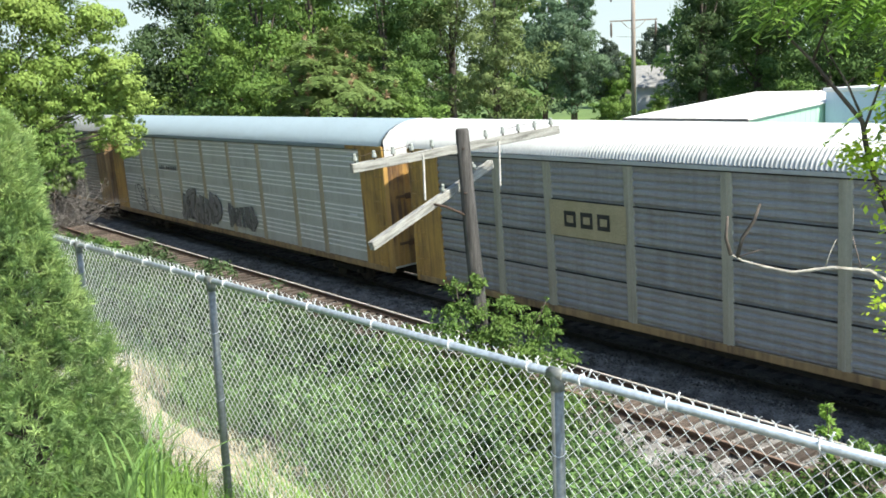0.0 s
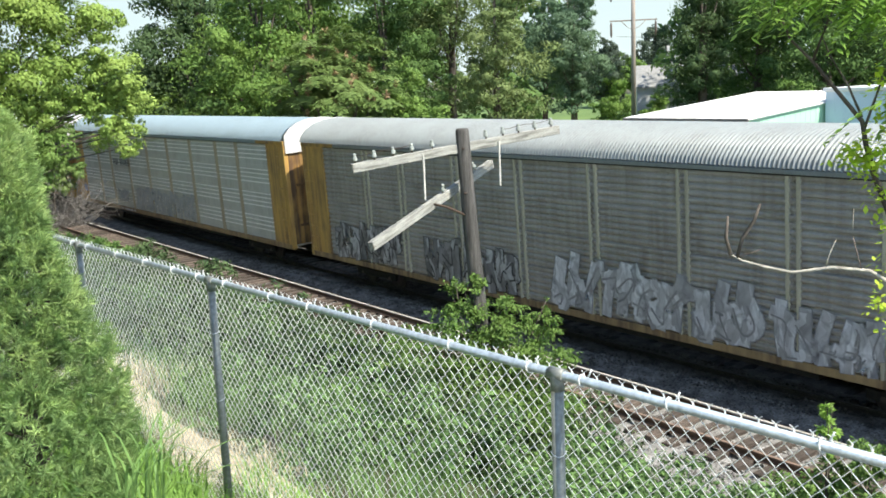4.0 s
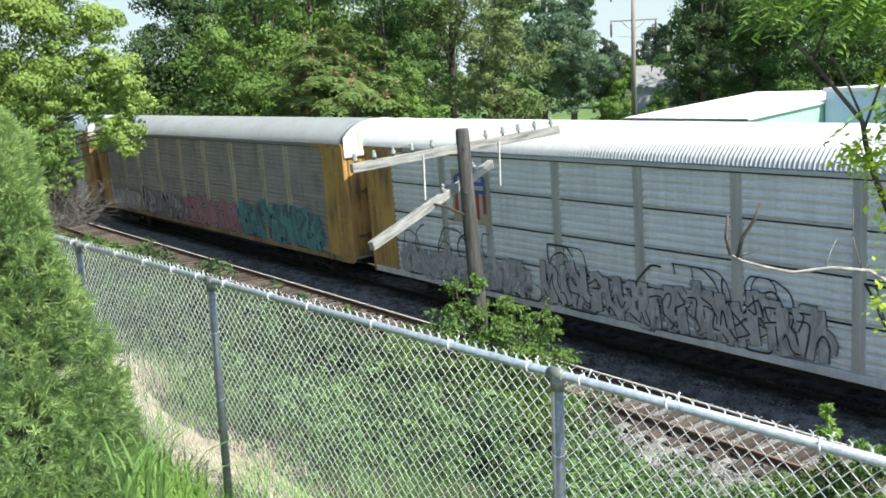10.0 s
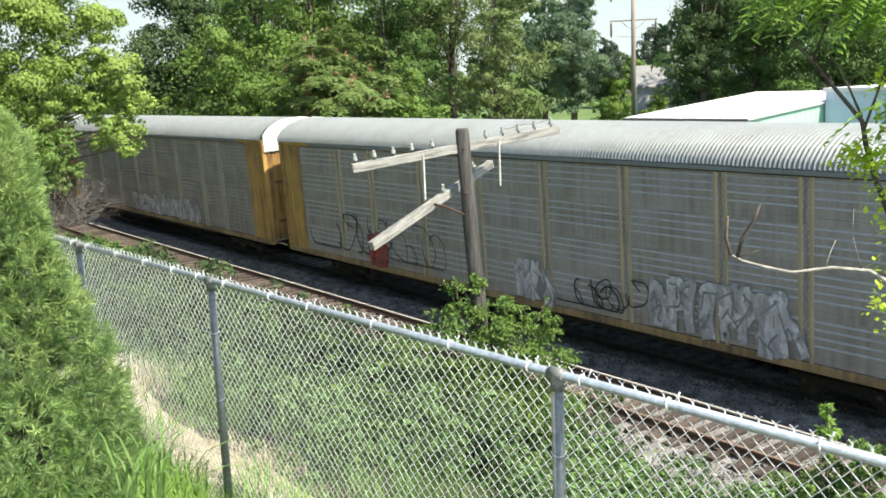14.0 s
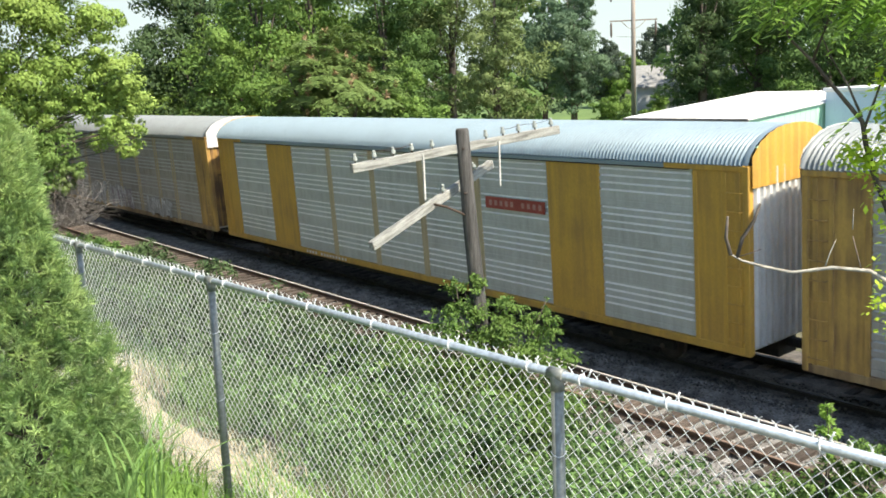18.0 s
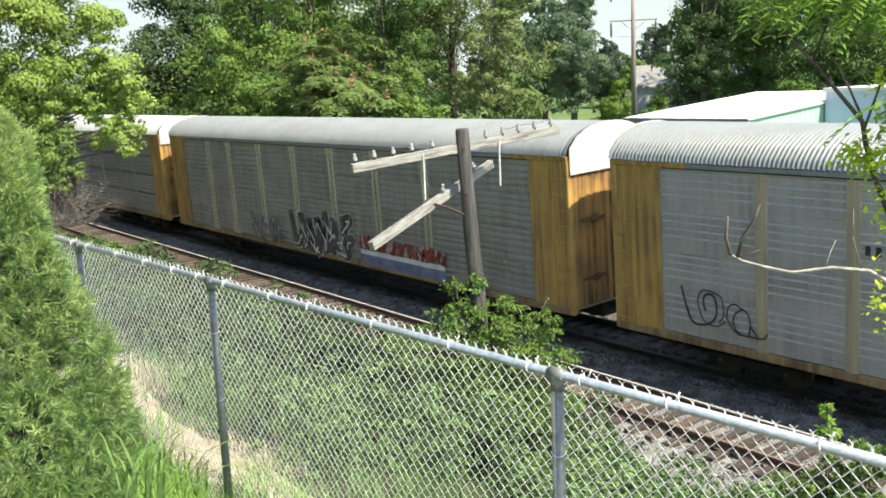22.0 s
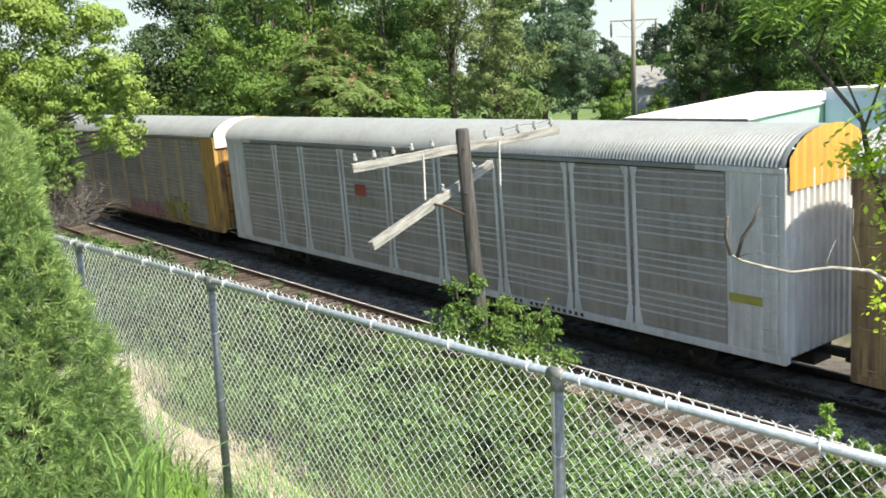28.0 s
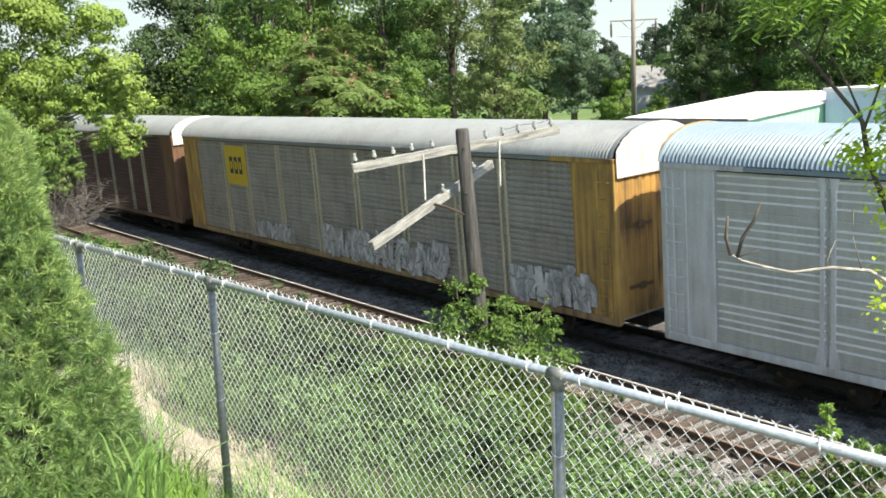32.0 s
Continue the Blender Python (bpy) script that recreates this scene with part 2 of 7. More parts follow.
# Head of the siding's far rail, paler than the web below it.
RAILHEAD = shader("pale_rail_head", [(0.38, 0.35, 0.32), (0.55, 0.52, 0.48)], scale=6, rough=0.7, bump=0.2, stretch=(0.4, 4, 4))
RUSTHEAD = shader("rust_brown_rail_head", [(0.16, 0.105, 0.075), (0.27, 0.19, 0.145)], scale=6, rough=0.8, bump=0.2, stretch=(0.4, 4, 4))
RAILMAIN = shader("worn_rail", [(0.035, 0.027, 0.022), (0.07, 0.055, 0.045)], scale=6, rough=0.6, metal=0.3)
TIE = shader("old_railway_tie", [(0.045, 0.034, 0.028), (0.095, 0.073, 0.06), (0.145, 0.117, 0.097)], scale=5, rough=0.92, bump=0.6,
             bump_scale=25, stretch=(8, 1, 8), each=0.3)
# Main-line ties: oily, and darkened further for the shade under the train.
DARKTIE = shader("oily_shaded_tie", [(0.02, 0.017, 0.015), (0.05, 0.042, 0.036)], scale=5, rough=0.9, bump=0.5, stretch=(8, 1, 8), each=0.3)
BARK = shader("tree_bark", [(0.05, 0.04, 0.032), (0.14, 0.115, 0.095)], scale=6, rough=0.95, bump=0.7, bump_scale=14, stretch=(3, 3, 0.6))
DEADWOOD = shader("bleached_dead_wood", [(0.20, 0.18, 0.15), (0.42, 0.39, 0.34), (0.60, 0.57, 0.50)], scale=14, rough=0.85, bump=0.4)
TWIG = shader("dry_twig", [(0.12, 0.09, 0.075), (0.26, 0.21, 0.18)], scale=6, rough=0.9)


def leafy(name, a, b, island=0.13, translucent=0.2, scale=0.35):
    return shader(name, [a, b], scale=scale, rough=0.55, island=island, translucent=translucent, fine=0.12, bump_scale=20)


LEAF = {
    "maple": leafy("yellow_green_leaf", (0.18, 0.29, 0.065), (0.35, 0.46, 0.125)),
    "oak": leafy("deep_green_leaf", (0.062, 0.125, 0.036), (0.135, 0.22, 0.065)),
    "mid": leafy("mid_green_leaf", (0.098, 0.188, 0.042), (0.20, 0.30, 0.072)),
    "sumac": leafy("sumac_leaf", (0.12, 0.20, 0.055), (0.23, 0.31, 0.105)),
    "locust": leafy("olive_leaf", (0.12, 0.175, 0.058), (0.235, 0.295, 0.115)),
    "blue": leafy("blue_green_leaf", (0.075, 0.135, 0.075), (0.16, 0.235, 0.135)),
    "dark": leafy("dark_green_leaf", (0.046, 0.088, 0.036), (0.11, 0.165, 0.065)),
    "lime": leafy("lime_leaf", (0.5, 0.66, 0.06), (0.68, 0.82, 0.14), translucent=0.5),
    "bush": leafy("bush_leaf", (0.09, 0.175, 0.04), (0.2, 0.295, 0.08)),
    "weed": leafy("weed_leaf", (0.065, 0.13, 0.045), (0.17, 0.27, 0.095), island=0.4, scale=0.9),
    "thicket": leafy("thicket_leaf", (0.035, 0.066, 0.028), (0.10, 0.15, 0.06), island=0.4, scale=1.2),
    "weed_pale": leafy("pale_weed_leaf", (0.095, 0.195, 0.055), (0.21, 0.33, 0.105), scale=0.9),
    "grass": leafy("bright_grass", (0.12, 0.25, 0.04), (0.25, 0.41, 0.10)),
    "straw": leafy("dry_straw", (0.5, 0.43, 0.31), (0.74, 0.66, 0.51), translucent=0.2),
    "needle": leafy("pine_needle", (0.16, 0.28, 0.095), (0.32, 0.45, 0.18), scale=5.0),
    "pale_needle": leafy("pale_pine_needle", (0.28, 0.42, 0.14), (0.47, 0.61, 0.24), scale=5.0),
    "cone": leafy("sumac_cone", (0.25, 0.16, 0.08), (0.34, 0.23, 0.12), translucent=0.0),
    "ailanthus": leafy("compound_leaf", (0.22, 0.39, 0.07), (0.43, 0.60, 0.16), translucent=0.45),
    "hazy": leafy("hazy_leaf", (0.055, 0.078, 0.055), (0.095, 0.125, 0.085)),
}


# ---- mesh helpers ----
def finish(name, bm, mats, parent=None, smooth=False):
    me = bpy.data.meshes.new(name)
    bm.normal_update()
    bm.to_mesh(me)
    bm.free()
    return place(name, me, mats, parent, smooth)


def place(name, me, mats, parent=None, smooth=False):
    if mats and not me.materials:
        for m in (mats if isinstance(mats, (list, tuple)) else [mats]):
            me.materials.append(m)
    if smooth:
        me.polygons.foreach_set("use_smooth", [True] * len(me.polygons))
    ob = new(name, me)
    if parent:
        ob.parent = parent
    return ob


def part(name, bm, material, parent, label="", smooth=False):
    ob = finish(name, bm, material, parent, smooth)
    return tagged(ob, label) if label else ob


def empty(name, m=None):
    ob = new(name)
    ob.empty_display_size = 0.3
    if m is not None:
        ob.matrix_basis = m
    return ob


def box(bm, x0, x1, y0, y1, z0, z1, bevel=0.0, mat=0, turn=None):
    r = bmesh.ops.create_cube(bm, size=1.0)
    m = Matrix.LocRotScale(((x0 + x1) / 2, (y0 + y1) / 2, (z0 + z1) / 2), None, (abs(x1 - x0), abs(y1 - y0), abs(z1 - z0)))
    bmesh.ops.transform(bm, matrix=(turn @ m) if turn is not None else m, verts=r["verts"])
    for f in {f for v in r["verts"] for f in v.link_faces}:
        f.material_index = mat
    if bevel:
        edges = list({e for v in r["verts"] for e in v.link_edges})
        bmesh.ops.bevel(bm, geom=edges, offset=bevel, segments=1, affect="EDGES", profile=0.5)


def tube(bm, points, radii, sides=8, mat=0, caps=True):
    """A tapered tube through points."""
    pts = [Vector(p) for p in points]
    if not isinstance(radii, (list, tuple)):
        radii = [radii] * len(pts)
    rings = []
    u = None
    for i, p in enumerate(pts):
        d = (pts[min(i + 1, len(pts) - 1)] - pts[max(i - 1, 0)]).normalized()
        if u is None:
            u = d.orthogonal().normalized()
        u = (u - d * u.dot(d)).normalized()
        w = d.cross(u)
        rings.append([bm.verts.new(p + (u * math.cos(2 * math.pi * k / sides) + w * math.sin(2 * math.pi * k / sides)) * radii[i])
                      for k in range(sides)])
    for a, b in zip(rings, rings[1:]):
        for k in range(sides):
            f = bm.faces.new((a[k], a[(k + 1) % sides], b[(k + 1) % sides], b[k]))
            f.material_index, f.smooth = mat, True
    if caps and sides > 2:
        bm.faces.new(list(reversed(rings[0]))).material_index = mat
        bm.faces.new(rings[-1]).material_index = mat


def sweep_x(bm, profile, x0, x1, mat=0, closed=True):
    """A profile of (y, z) drawn along x."""
    a = [bm.verts.new((x0, y, z)) for y, z in profile]
    b = [bm.verts.new((x1, y, z)) for y, z in profile]
    n = len(profile)
    for i in range(n if closed else n - 1):
        j = (i + 1) % n
        bm.faces.new((a[i], b[i], b[j], a[j])).material_index = mat
    if closed:
        bm.faces.new(a).material_index = mat
        bm.faces.new(list(reversed(b))).material_index = mat


def mesh_of(name, verts, faces):
    me = bpy.data.meshes.new(name)
    verts = np.asarray(verts, dtype=np.float32)
    faces = np.asarray(faces, dtype=np.int32)
    k = faces.shape[1]
    me.vertices.add(len(verts))
    me.vertices.foreach_set("co", verts.ravel())
    me.loops.add(faces.size)
    me.loops.foreach_set("vertex_index", faces.ravel())
    me.polygons.add(len(faces))
    me.polygons.foreach_set("loop_start", np.arange(0, faces.size, k, dtype=np.int32))
    me.update(calc_edges=True)
    return me


def unit(v):
    return v / np.maximum(np.linalg.norm(v, axis=1, keepdims=True), 1e-6)


def leaves(centres, axes, length, width, rng, fold=0.25, flat=0.5, facing=None):
    """Rhombic leaves, folded along the rib. centres, axes: arrays (n, 3); flat: how far leaf faces turn to the sky."""
    n = len(centres)
    a = unit(axes)
    nrm = rng.normal(size=(n, 3)) * (1 - flat) + np.array([0, 0, 1.0]) * flat
    if facing is not None:
        nrm = facing
    side = unit(np.cross(nrm, a))
    up = np.cross(a, side)
    ln = length * rng.uniform(0.6, 1.3, (n, 1))
    wd = width * rng.uniform(0.6, 1.3, (n, 1))
    v = np.empty((n, 4, 3))
    v[:, 0] = centres
    v[:, 1] = centres + a * ln * 0.45 + side * wd * 0.5 - up * wd * fold
    v[:, 2] = centres + a * ln - up * ln * 0.15
    v[:, 3] = centres + a * ln * 0.45 - side * wd * 0.5 - up * wd * fold
    i = np.arange(n)[:, None] * 4
    f = np.concatenate([i + np.array([[0, 1, 2]]), i + np.array([[0, 2, 3]])])
    return v.reshape(-1, 3), f


def blades(base, height, lean, width, rng):
    """Grass blades: two-piece bent strips."""
    n = len(base)
    h = height * rng.uniform(0.5, 1.25, (n, 1))
    az = rng.uniform(0, 2 * np.pi, n)
    d = np.stack([np.cos(az), np.sin(az), np.zeros(n)], 1)
    s = np.stack([-np.sin(az), np.cos(az), np.zeros(n)], 1) * width / 2
    ln = lean * rng.uniform(0.2, 1.2, (n, 1))
    mid = base + d * h * ln * 0.35 + np.array([0, 0, 1]) * h * 0.6
    tip = base + d * h * ln + np.array([0, 0, 1]) * h * (1.0 - 0.35 * np.minimum(ln, 1.5))
    v = np.empty((n, 5, 3))
    v[:, 0], v[:, 1], v[:, 2], v[:, 3], v[:, 4] = base - s, base + s, mid - s * 0.8, mid + s * 0.8, tip
    i = np.arange(n)[:, None] * 5
    f = np.concatenate([i + np.array([[0, 1, 3]]), i + np.array([[0, 3, 2]]), i + np.array([[2, 3, 4]])])
    return v.reshape(-1, 3), f


def spot(bearing, distance):
    """Plan position at a bearing (degrees from -x towards +y, seen from the camera) and a distance."""
    b = radians(bearing)
    return EYE.x - math.cos(b) * distance, EYE.y + math.sin(b) * distance


# ---- ground ----
PROFILE = [(-1600, 6.0), (-60, 6.0), (-24, 5.7), (-19.0, 5.45), (-17.6, 4.35), (-16.6, 4.02), (-15.6, 3.6), (-14.6, 3.1), (-12.5, 2.4), (-11, 1.8), (-9.5, 0.95),
           (-8.0, 0.1), (-7.2, -0.35), (-6.4, -0.55), (6.0, -0.55), (7.5, -0.2), (14, 0.1), (40, 0.6), (75, 1.9), (160, 2.4), (400, 4.0), (1600, 6.0)]


def ground_z(x, y):
    for (a, za), (b, zb) in zip(PROFILE, PROFILE[1:]):
        if y <= b:
            z = za + (zb - za) * (y - a) / (b - a)
            break
    else:
        z = PROFILE[-1][1]
    if y < -7 or y > 7:
        k = 0.16 if y > -17.5 else 0.05
        z += k * noise.noise((x * 0.45, y * 0.45, 0.0)) + 0.05 * noise.noise((x * 1.7, y * 1.7, 3.0))
    return z


def axis_steps(lo, hi, near_lo, near_hi, step):
    out = list(np.arange(near_lo, near_hi + 1e-6, step))
    s, p = step, near_lo
    low = []
    while p > lo:
        s *= 1.35
        p = max(lo, p - s)
        low.append(p)
    s, p = step, near_hi
    while p < hi:
        s *= 1.35
        p = min(hi, p + s)
        out.append(p)
    return low[::-1] + out


xs = axis_steps(-1600, 1600, -60, 4, 0.5)
ys = axis_steps(-1600, 1600, -22, 12, 0.4)
verts = [(x, y, ground_z(x, y)) for y in ys for x in xs]
nx = len(xs)
faces = [(j * nx + i, j * nx + i + 1, (j + 1) * nx + i + 1, (j + 1) * nx + i) for j in range(len(ys) - 1) for i in range(nx - 1)]
EARTH = shader("earthy_grass_ground", [(0.05, 0.055, 0.028), (0.085, 0.085, 0.045), (0.15, 0.13, 0.08)], scale=0.35, rough=0.95, bump=0.8,
               bump_scale=6, fine=0.4)
ground = place("ground", mesh_of("ground", verts, faces), EARTH, smooth=True)
tagged(ground, "grassy dry earth sloping down to the railway", "ground", kind="structure")
BALLAST = shader("grey_ballast_stone", [(0.12, 0.113, 0.107), (0.21, 0.202, 0.192), (0.32, 0.31, 0.297)], scale=3.0, rough=0.95, bump=1.0,
                 bump_scale=22, fine=0.5, island=0.3)


def ballast_z(y):
    for (a, za), (b, zb) in zip(BED, BED[1:]):
        if y <= b:
            return za + (zb - za) * (y - a) / (b - a)
    return BED[-1][1]


BED = [(-7.3, -0.52), (-5.6, -0.36), (-5.0, -0.31), (-2.4, -0.30), (-1.75, -0.13), (1.6, -0.07), (3.6, -0.54)]
bx = axis_steps(-1600, 1600, -60, 0, 0.6)
by = np.arange(-7.3, 3.61, 0.22)
rng = np.random.default_rng(5)
bv = [(x, y, ballast_z(y) + (rng.uniform(-0.03, 0.03) if -60 < x < 0 else 0)) for y in by for x in bx]
nb = len(bx)
bf = [(j * nb + i, j * nb + i + 1, (j + 1) * nb + i + 1, (j + 1) * nb + i) for j in range(len(by) - 1) for i in range(nb - 1)]
# Ballast by the train: oil, with the train's shade put into the colour.
DARKSTONE = shader("oil_and_shade_ballast_stone", [(0.075, 0.068, 0.06), (0.14, 0.128, 0.115), (0.22, 0.20, 0.18)], scale=3.0, rough=0.95, bump=1.0,
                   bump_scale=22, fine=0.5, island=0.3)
OILSHADESTONE = shader("oil_and_deep_shade_ballast_stone", [(0.042, 0.035, 0.03), (0.085, 0.072, 0.06), (0.135, 0.115, 0.098)], scale=3.0, rough=0.95, bump=1.0, bump_scale=22, fine=0.5, island=0.4)
bed = place("ballast_bed", mesh_of("ballast_bed", bv, bf), [BALLAST, DARKSTONE, OILSHADESTONE])
# Painted shade deepens towards the train in two steps across the bed.
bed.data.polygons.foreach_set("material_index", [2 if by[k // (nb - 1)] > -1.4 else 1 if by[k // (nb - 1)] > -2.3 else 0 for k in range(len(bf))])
tagged(bed, "grey crushed stone ballast under the tracks", "ballast", kind="structure")


def stones(name, n, x0, x1, y0, y1, size, seed, mat=None):
    r = np.random.default_rng(seed)
    c = np.stack([x1 - (x1 - x0) * r.uniform(0, 1, n) ** 1.5, r.uniform(y0, y1, n), np.zeros(n)], 1)
    c[:, 2] = [ballast_z(y) for y in c[:, 1]]
    base = np.array([(1, 0, 0), (-1, 0, 0), (0, 1, 0), (0, -1, 0), (0, 0, 1), (0, 0, -1)], float)
    tri = np.array([(0, 2, 4), (2, 1, 4), (1, 3, 4), (3, 0, 4), (2, 0, 5), (1, 2, 5), (3, 1, 5), (0, 3, 5)])
    v = base[None] * r.uniform(0.5, 1.2, (n, 6, 1)) * size * r.uniform(0.6, 1.3, (n, 1, 1))
    ang = r.uniform(0, 6.28, n)
    ca, sa = np.cos(ang)[:, None], np.sin(ang)[:, None]
    v = np.stack([v[:, :, 0] * ca - v[:, :, 1] * sa, v[:, :, 0] * sa + v[:, :, 1] * ca, v[:, :, 2] * 0.8], 2) + c[:, None]
    f = (np.arange(n)[:, None, None] * 6 + tri[None]).reshape(-1, 3)
    ob = place(name, mesh_of(name, v.reshape(-1, 3), f), mat or BALLAST)
    return tagged(ob, "loose grey ballast stones beside the rails", "stones", kind="stuff")


stones("ballast_stones", 16000, -45, -5, -7.2, -2.4, 0.04, 11)
# Loose stones near the train take the same shade-darkened colours.
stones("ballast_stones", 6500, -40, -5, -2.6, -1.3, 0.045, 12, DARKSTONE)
stones("ballast_stones", 6500, -40, -5, -1.7, 0.0, 0.045, 13, OILSHADESTONE)

# ---- railway tracks ----
RAIL = [(-0.07, -0.17), (0.07, -0.17), (0.07, -0.155), (0.012, -0.13), (0.012, -0.045), (0.037, -0.03), (0.037, 0.0), (-0.037, 0.0),
        (-0.037, -0.03), (-0.012, -0.045), (-0.012, -0.13), (-0.07, -0.155)]
CANT = 2.63


def track(name, m, x0, x1, near0, near1, rail_mat, tie_mat, label, head_mat=None):
    root = empty(name, m)
    tagged(root, label, "railway track", kind="structure")
    for s in (-0.7525, 0.7525):
        bm = bmesh.new()
        sweep_x(bm, [(y + s, z) for y, z in RAIL], x0, x1)
        for f in bm.faces:
            if len(f.verts) == 4 and all(q.co.z > -0.032 for q in f.verts):
                f.material_index = 1
        part("rail", bm, [rail_mat, (head_mat if s > 0 else RUSTHEAD) if head_mat else rail_mat], root)
    bm = bmesh.new()
    box(bm, -0.115, 0.115, -1.3, 1.3, -0.35, -0.165, bevel=0.012)
    me = bpy.data.meshes.new("tie")
    bm.to_mesh(me)
    bm.free()
    r = random.Random(3)
    rest_v, rest_f = [], []
    k, x = 0, x0 + 1
    while x < x1 - 1:
        if near0 <= x <= near1:
            ob = place("tie", me, tie_mat, root)
            ob.matrix_basis = pose(x + r.uniform(-0.03, 0.03), r.uniform(-0.05, 0.05), r.uniform(-0.012, 0.004), 0, 0, r.uniform(-1.2, 1.2))
        else:
            i = len(rest_v)
            rest_v += [(x + a, b, c) for c in (-0.35, -0.165) for a, b in ((-0.115, -1.3), (0.115, -1.3), (0.115, 1.3), (-0.115, 1.3))]
            rest_f += [(i + 4, i + 5, i + 6, i + 7), (i, i + 1, i + 5, i + 4), (i + 1, i + 2, i + 6, i + 5), (i + 2, i + 3, i + 7, i + 6), (i + 3, i, i + 4, i + 7)]
        x += 0.53
    far = place("ties", mesh_of("ties", rest_v, rest_f), tie_mat, root)
    tagged(far, kind="stuff")
    return root


track("siding_track", pose(0, -3.5, -0.05), -720, 720, -75, -5, RAILTOP, TIE, "rusty little-used siding rails on old wooden ties", RAILHEAD)
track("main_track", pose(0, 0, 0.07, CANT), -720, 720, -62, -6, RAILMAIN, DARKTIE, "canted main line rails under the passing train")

# ---- the train: covered car carriers ----
HALF, PITCH_X = 13.475, 28.4
ROWS_Z = [1.02, 2.0, 2.985, 3.96, 4.97]
BAYS = [1.5, 4.3, 6.4, 9.25, 12.1, 14.9, 17.75, 20.6, 22.7, 25.45]
MESHES = {}


def shared(key, build, mats):
    """One mesh for all alike parts of one material."""
    if key not in MESHES:
        bm = bmesh.new()
        build(bm)
        me = bpy.data.meshes.new(key[0])
        bm.normal_update()
        bm.to_mesh(me)
        bm.free()
        for m in mats:
            me.materials.append(m)
        MESHES[key] = me
    return MESHES[key]


def put(name, me, parent, m=None, label=""):
    ob = new(name, me)
    ob.parent = parent
    if m is not None:
        ob.matrix_basis = m
    return tagged(ob, label) if label else ob


SLOTS = (0.36, 0.54, 0.72, 0.89)  # heights of the vent slots in a panel


def panel_mesh(style, w, h, mat):
    def build(bm):
        g = 0.005
        if style == "slit":
            g = 0.001
            prof = [(-1.515, g), (-1.515, 0.12), (-1.503, 0.135), (-1.503, 0.15), (-1.515, 0.165), (-1.515, 0.30)]
            for z in SLOTS:
                prof += [(-1.515, z - 0.012), (-1.49, z), (-1.49, z + 0.038), (-1.515, z + 0.05)]
            prof += [(-1.515, h - g)]
        else:
            n = 5 if style == "rib" else 6
            prof = [(-1.50, g)]
            for i in range(n):
                a, b = g + (h - 2 * g) * i / n, g + (h - 2 * g) * (i + 1) / n
                s = (b - a)
                prof += [(-1.478, a + s * 0.08), (-1.478, a + s * 0.30), (-1.522, a + s * 0.52), (-1.522, a + s * 0.88)]
            prof.append((-1.50, h - g))
        sweep_x(bm, [(y, z) for y, z in prof] + [(-1.44, h - g), (-1.44, g)], -w / 2 + 0.006, w / 2 - 0.006)
    return shared(("panel", style, round(w, 2), round(h, 2), mat.name), build, [mat])


def slot_light_mesh(w, mat):
    """A pale strip painted as the light seen through a row of vent slots."""
    def build(bm):
        sweep_x(bm, [(-1.530, -0.006), (-1.530, 0.002), (-1.493, 0.042), (-1.485, 0.042), (-1.485, -0.006)], -w / 2 + 0.06, w / 2 - 0.06)
    return shared(("slat", round(w, 2), mat.name), build, [mat])


def post_mesh(style, mat):
    def build(bm):
        if style == "double":
            for x in (-0.16, 0.10):
                box(bm, x, x + 0.09, -1.545, -1.45, 0.98, 4.99, bevel=0.008)
        elif style == "flared":
            for x in (-0.17, 0.08):
                box(bm, x, x + 0.10, -1.545, -1.45, 1.45, 4.75, bevel=0.008)
            for s in (-1, 1):
                v = [bm.verts.new((s * a, y, z)) for y in (-1.545, -1.47) for a, z in ((0.05, 1.46), (0.19, 1.46), (0.29, 0.99), (0.05, 0.99))]
                for q in ((0, 1, 2, 3), (7, 6, 5, 4), (0, 4, 5, 1), (1, 5, 6, 2), (2, 6, 7, 3), (3, 7, 4, 0)):
                    bm.faces.new([v[i] for i in q])
                v = [bm.verts.new((s * a, y, z)) for y in (-1.545, -1.47) for a, z in ((0.05, 4.74), (0.19, 4.74), (0.27, 4.985), (0.05, 4.985))]
                for q in ((3, 2, 1, 0), (4, 5, 6, 7), (1, 5, 4, 0), (2, 6, 5, 1), (3, 7, 6, 2), (0, 4, 7, 3)):
                    bm.faces.new([v[i] for i in q])
        elif style == "node":
            box(bm, -0.13, 0.13, -1.535, -1.45, 0.98, 4.99, bevel=0.01)
            for z in ROWS_Z[1:4]:
                box(bm, -0.20, 0.20, -1.55, -1.47, z - 0.09, z + 0.09, bevel=0.02)
        else:
            box(bm, -0.15, 0.15, -1.535, -1.45, 0.98, 4.99, bevel=0.012)
            box(bm, -0.04, 0.04, -1.548, -1.45, 0.98, 4.99, bevel=0.008)
    return shared(("post", style, mat.name), build, [mat])


def roof_line(y):
    return 5.09 + 0.74 * max(0.0, 1 - abs(y / 1.56) ** 2.3) ** 0.62


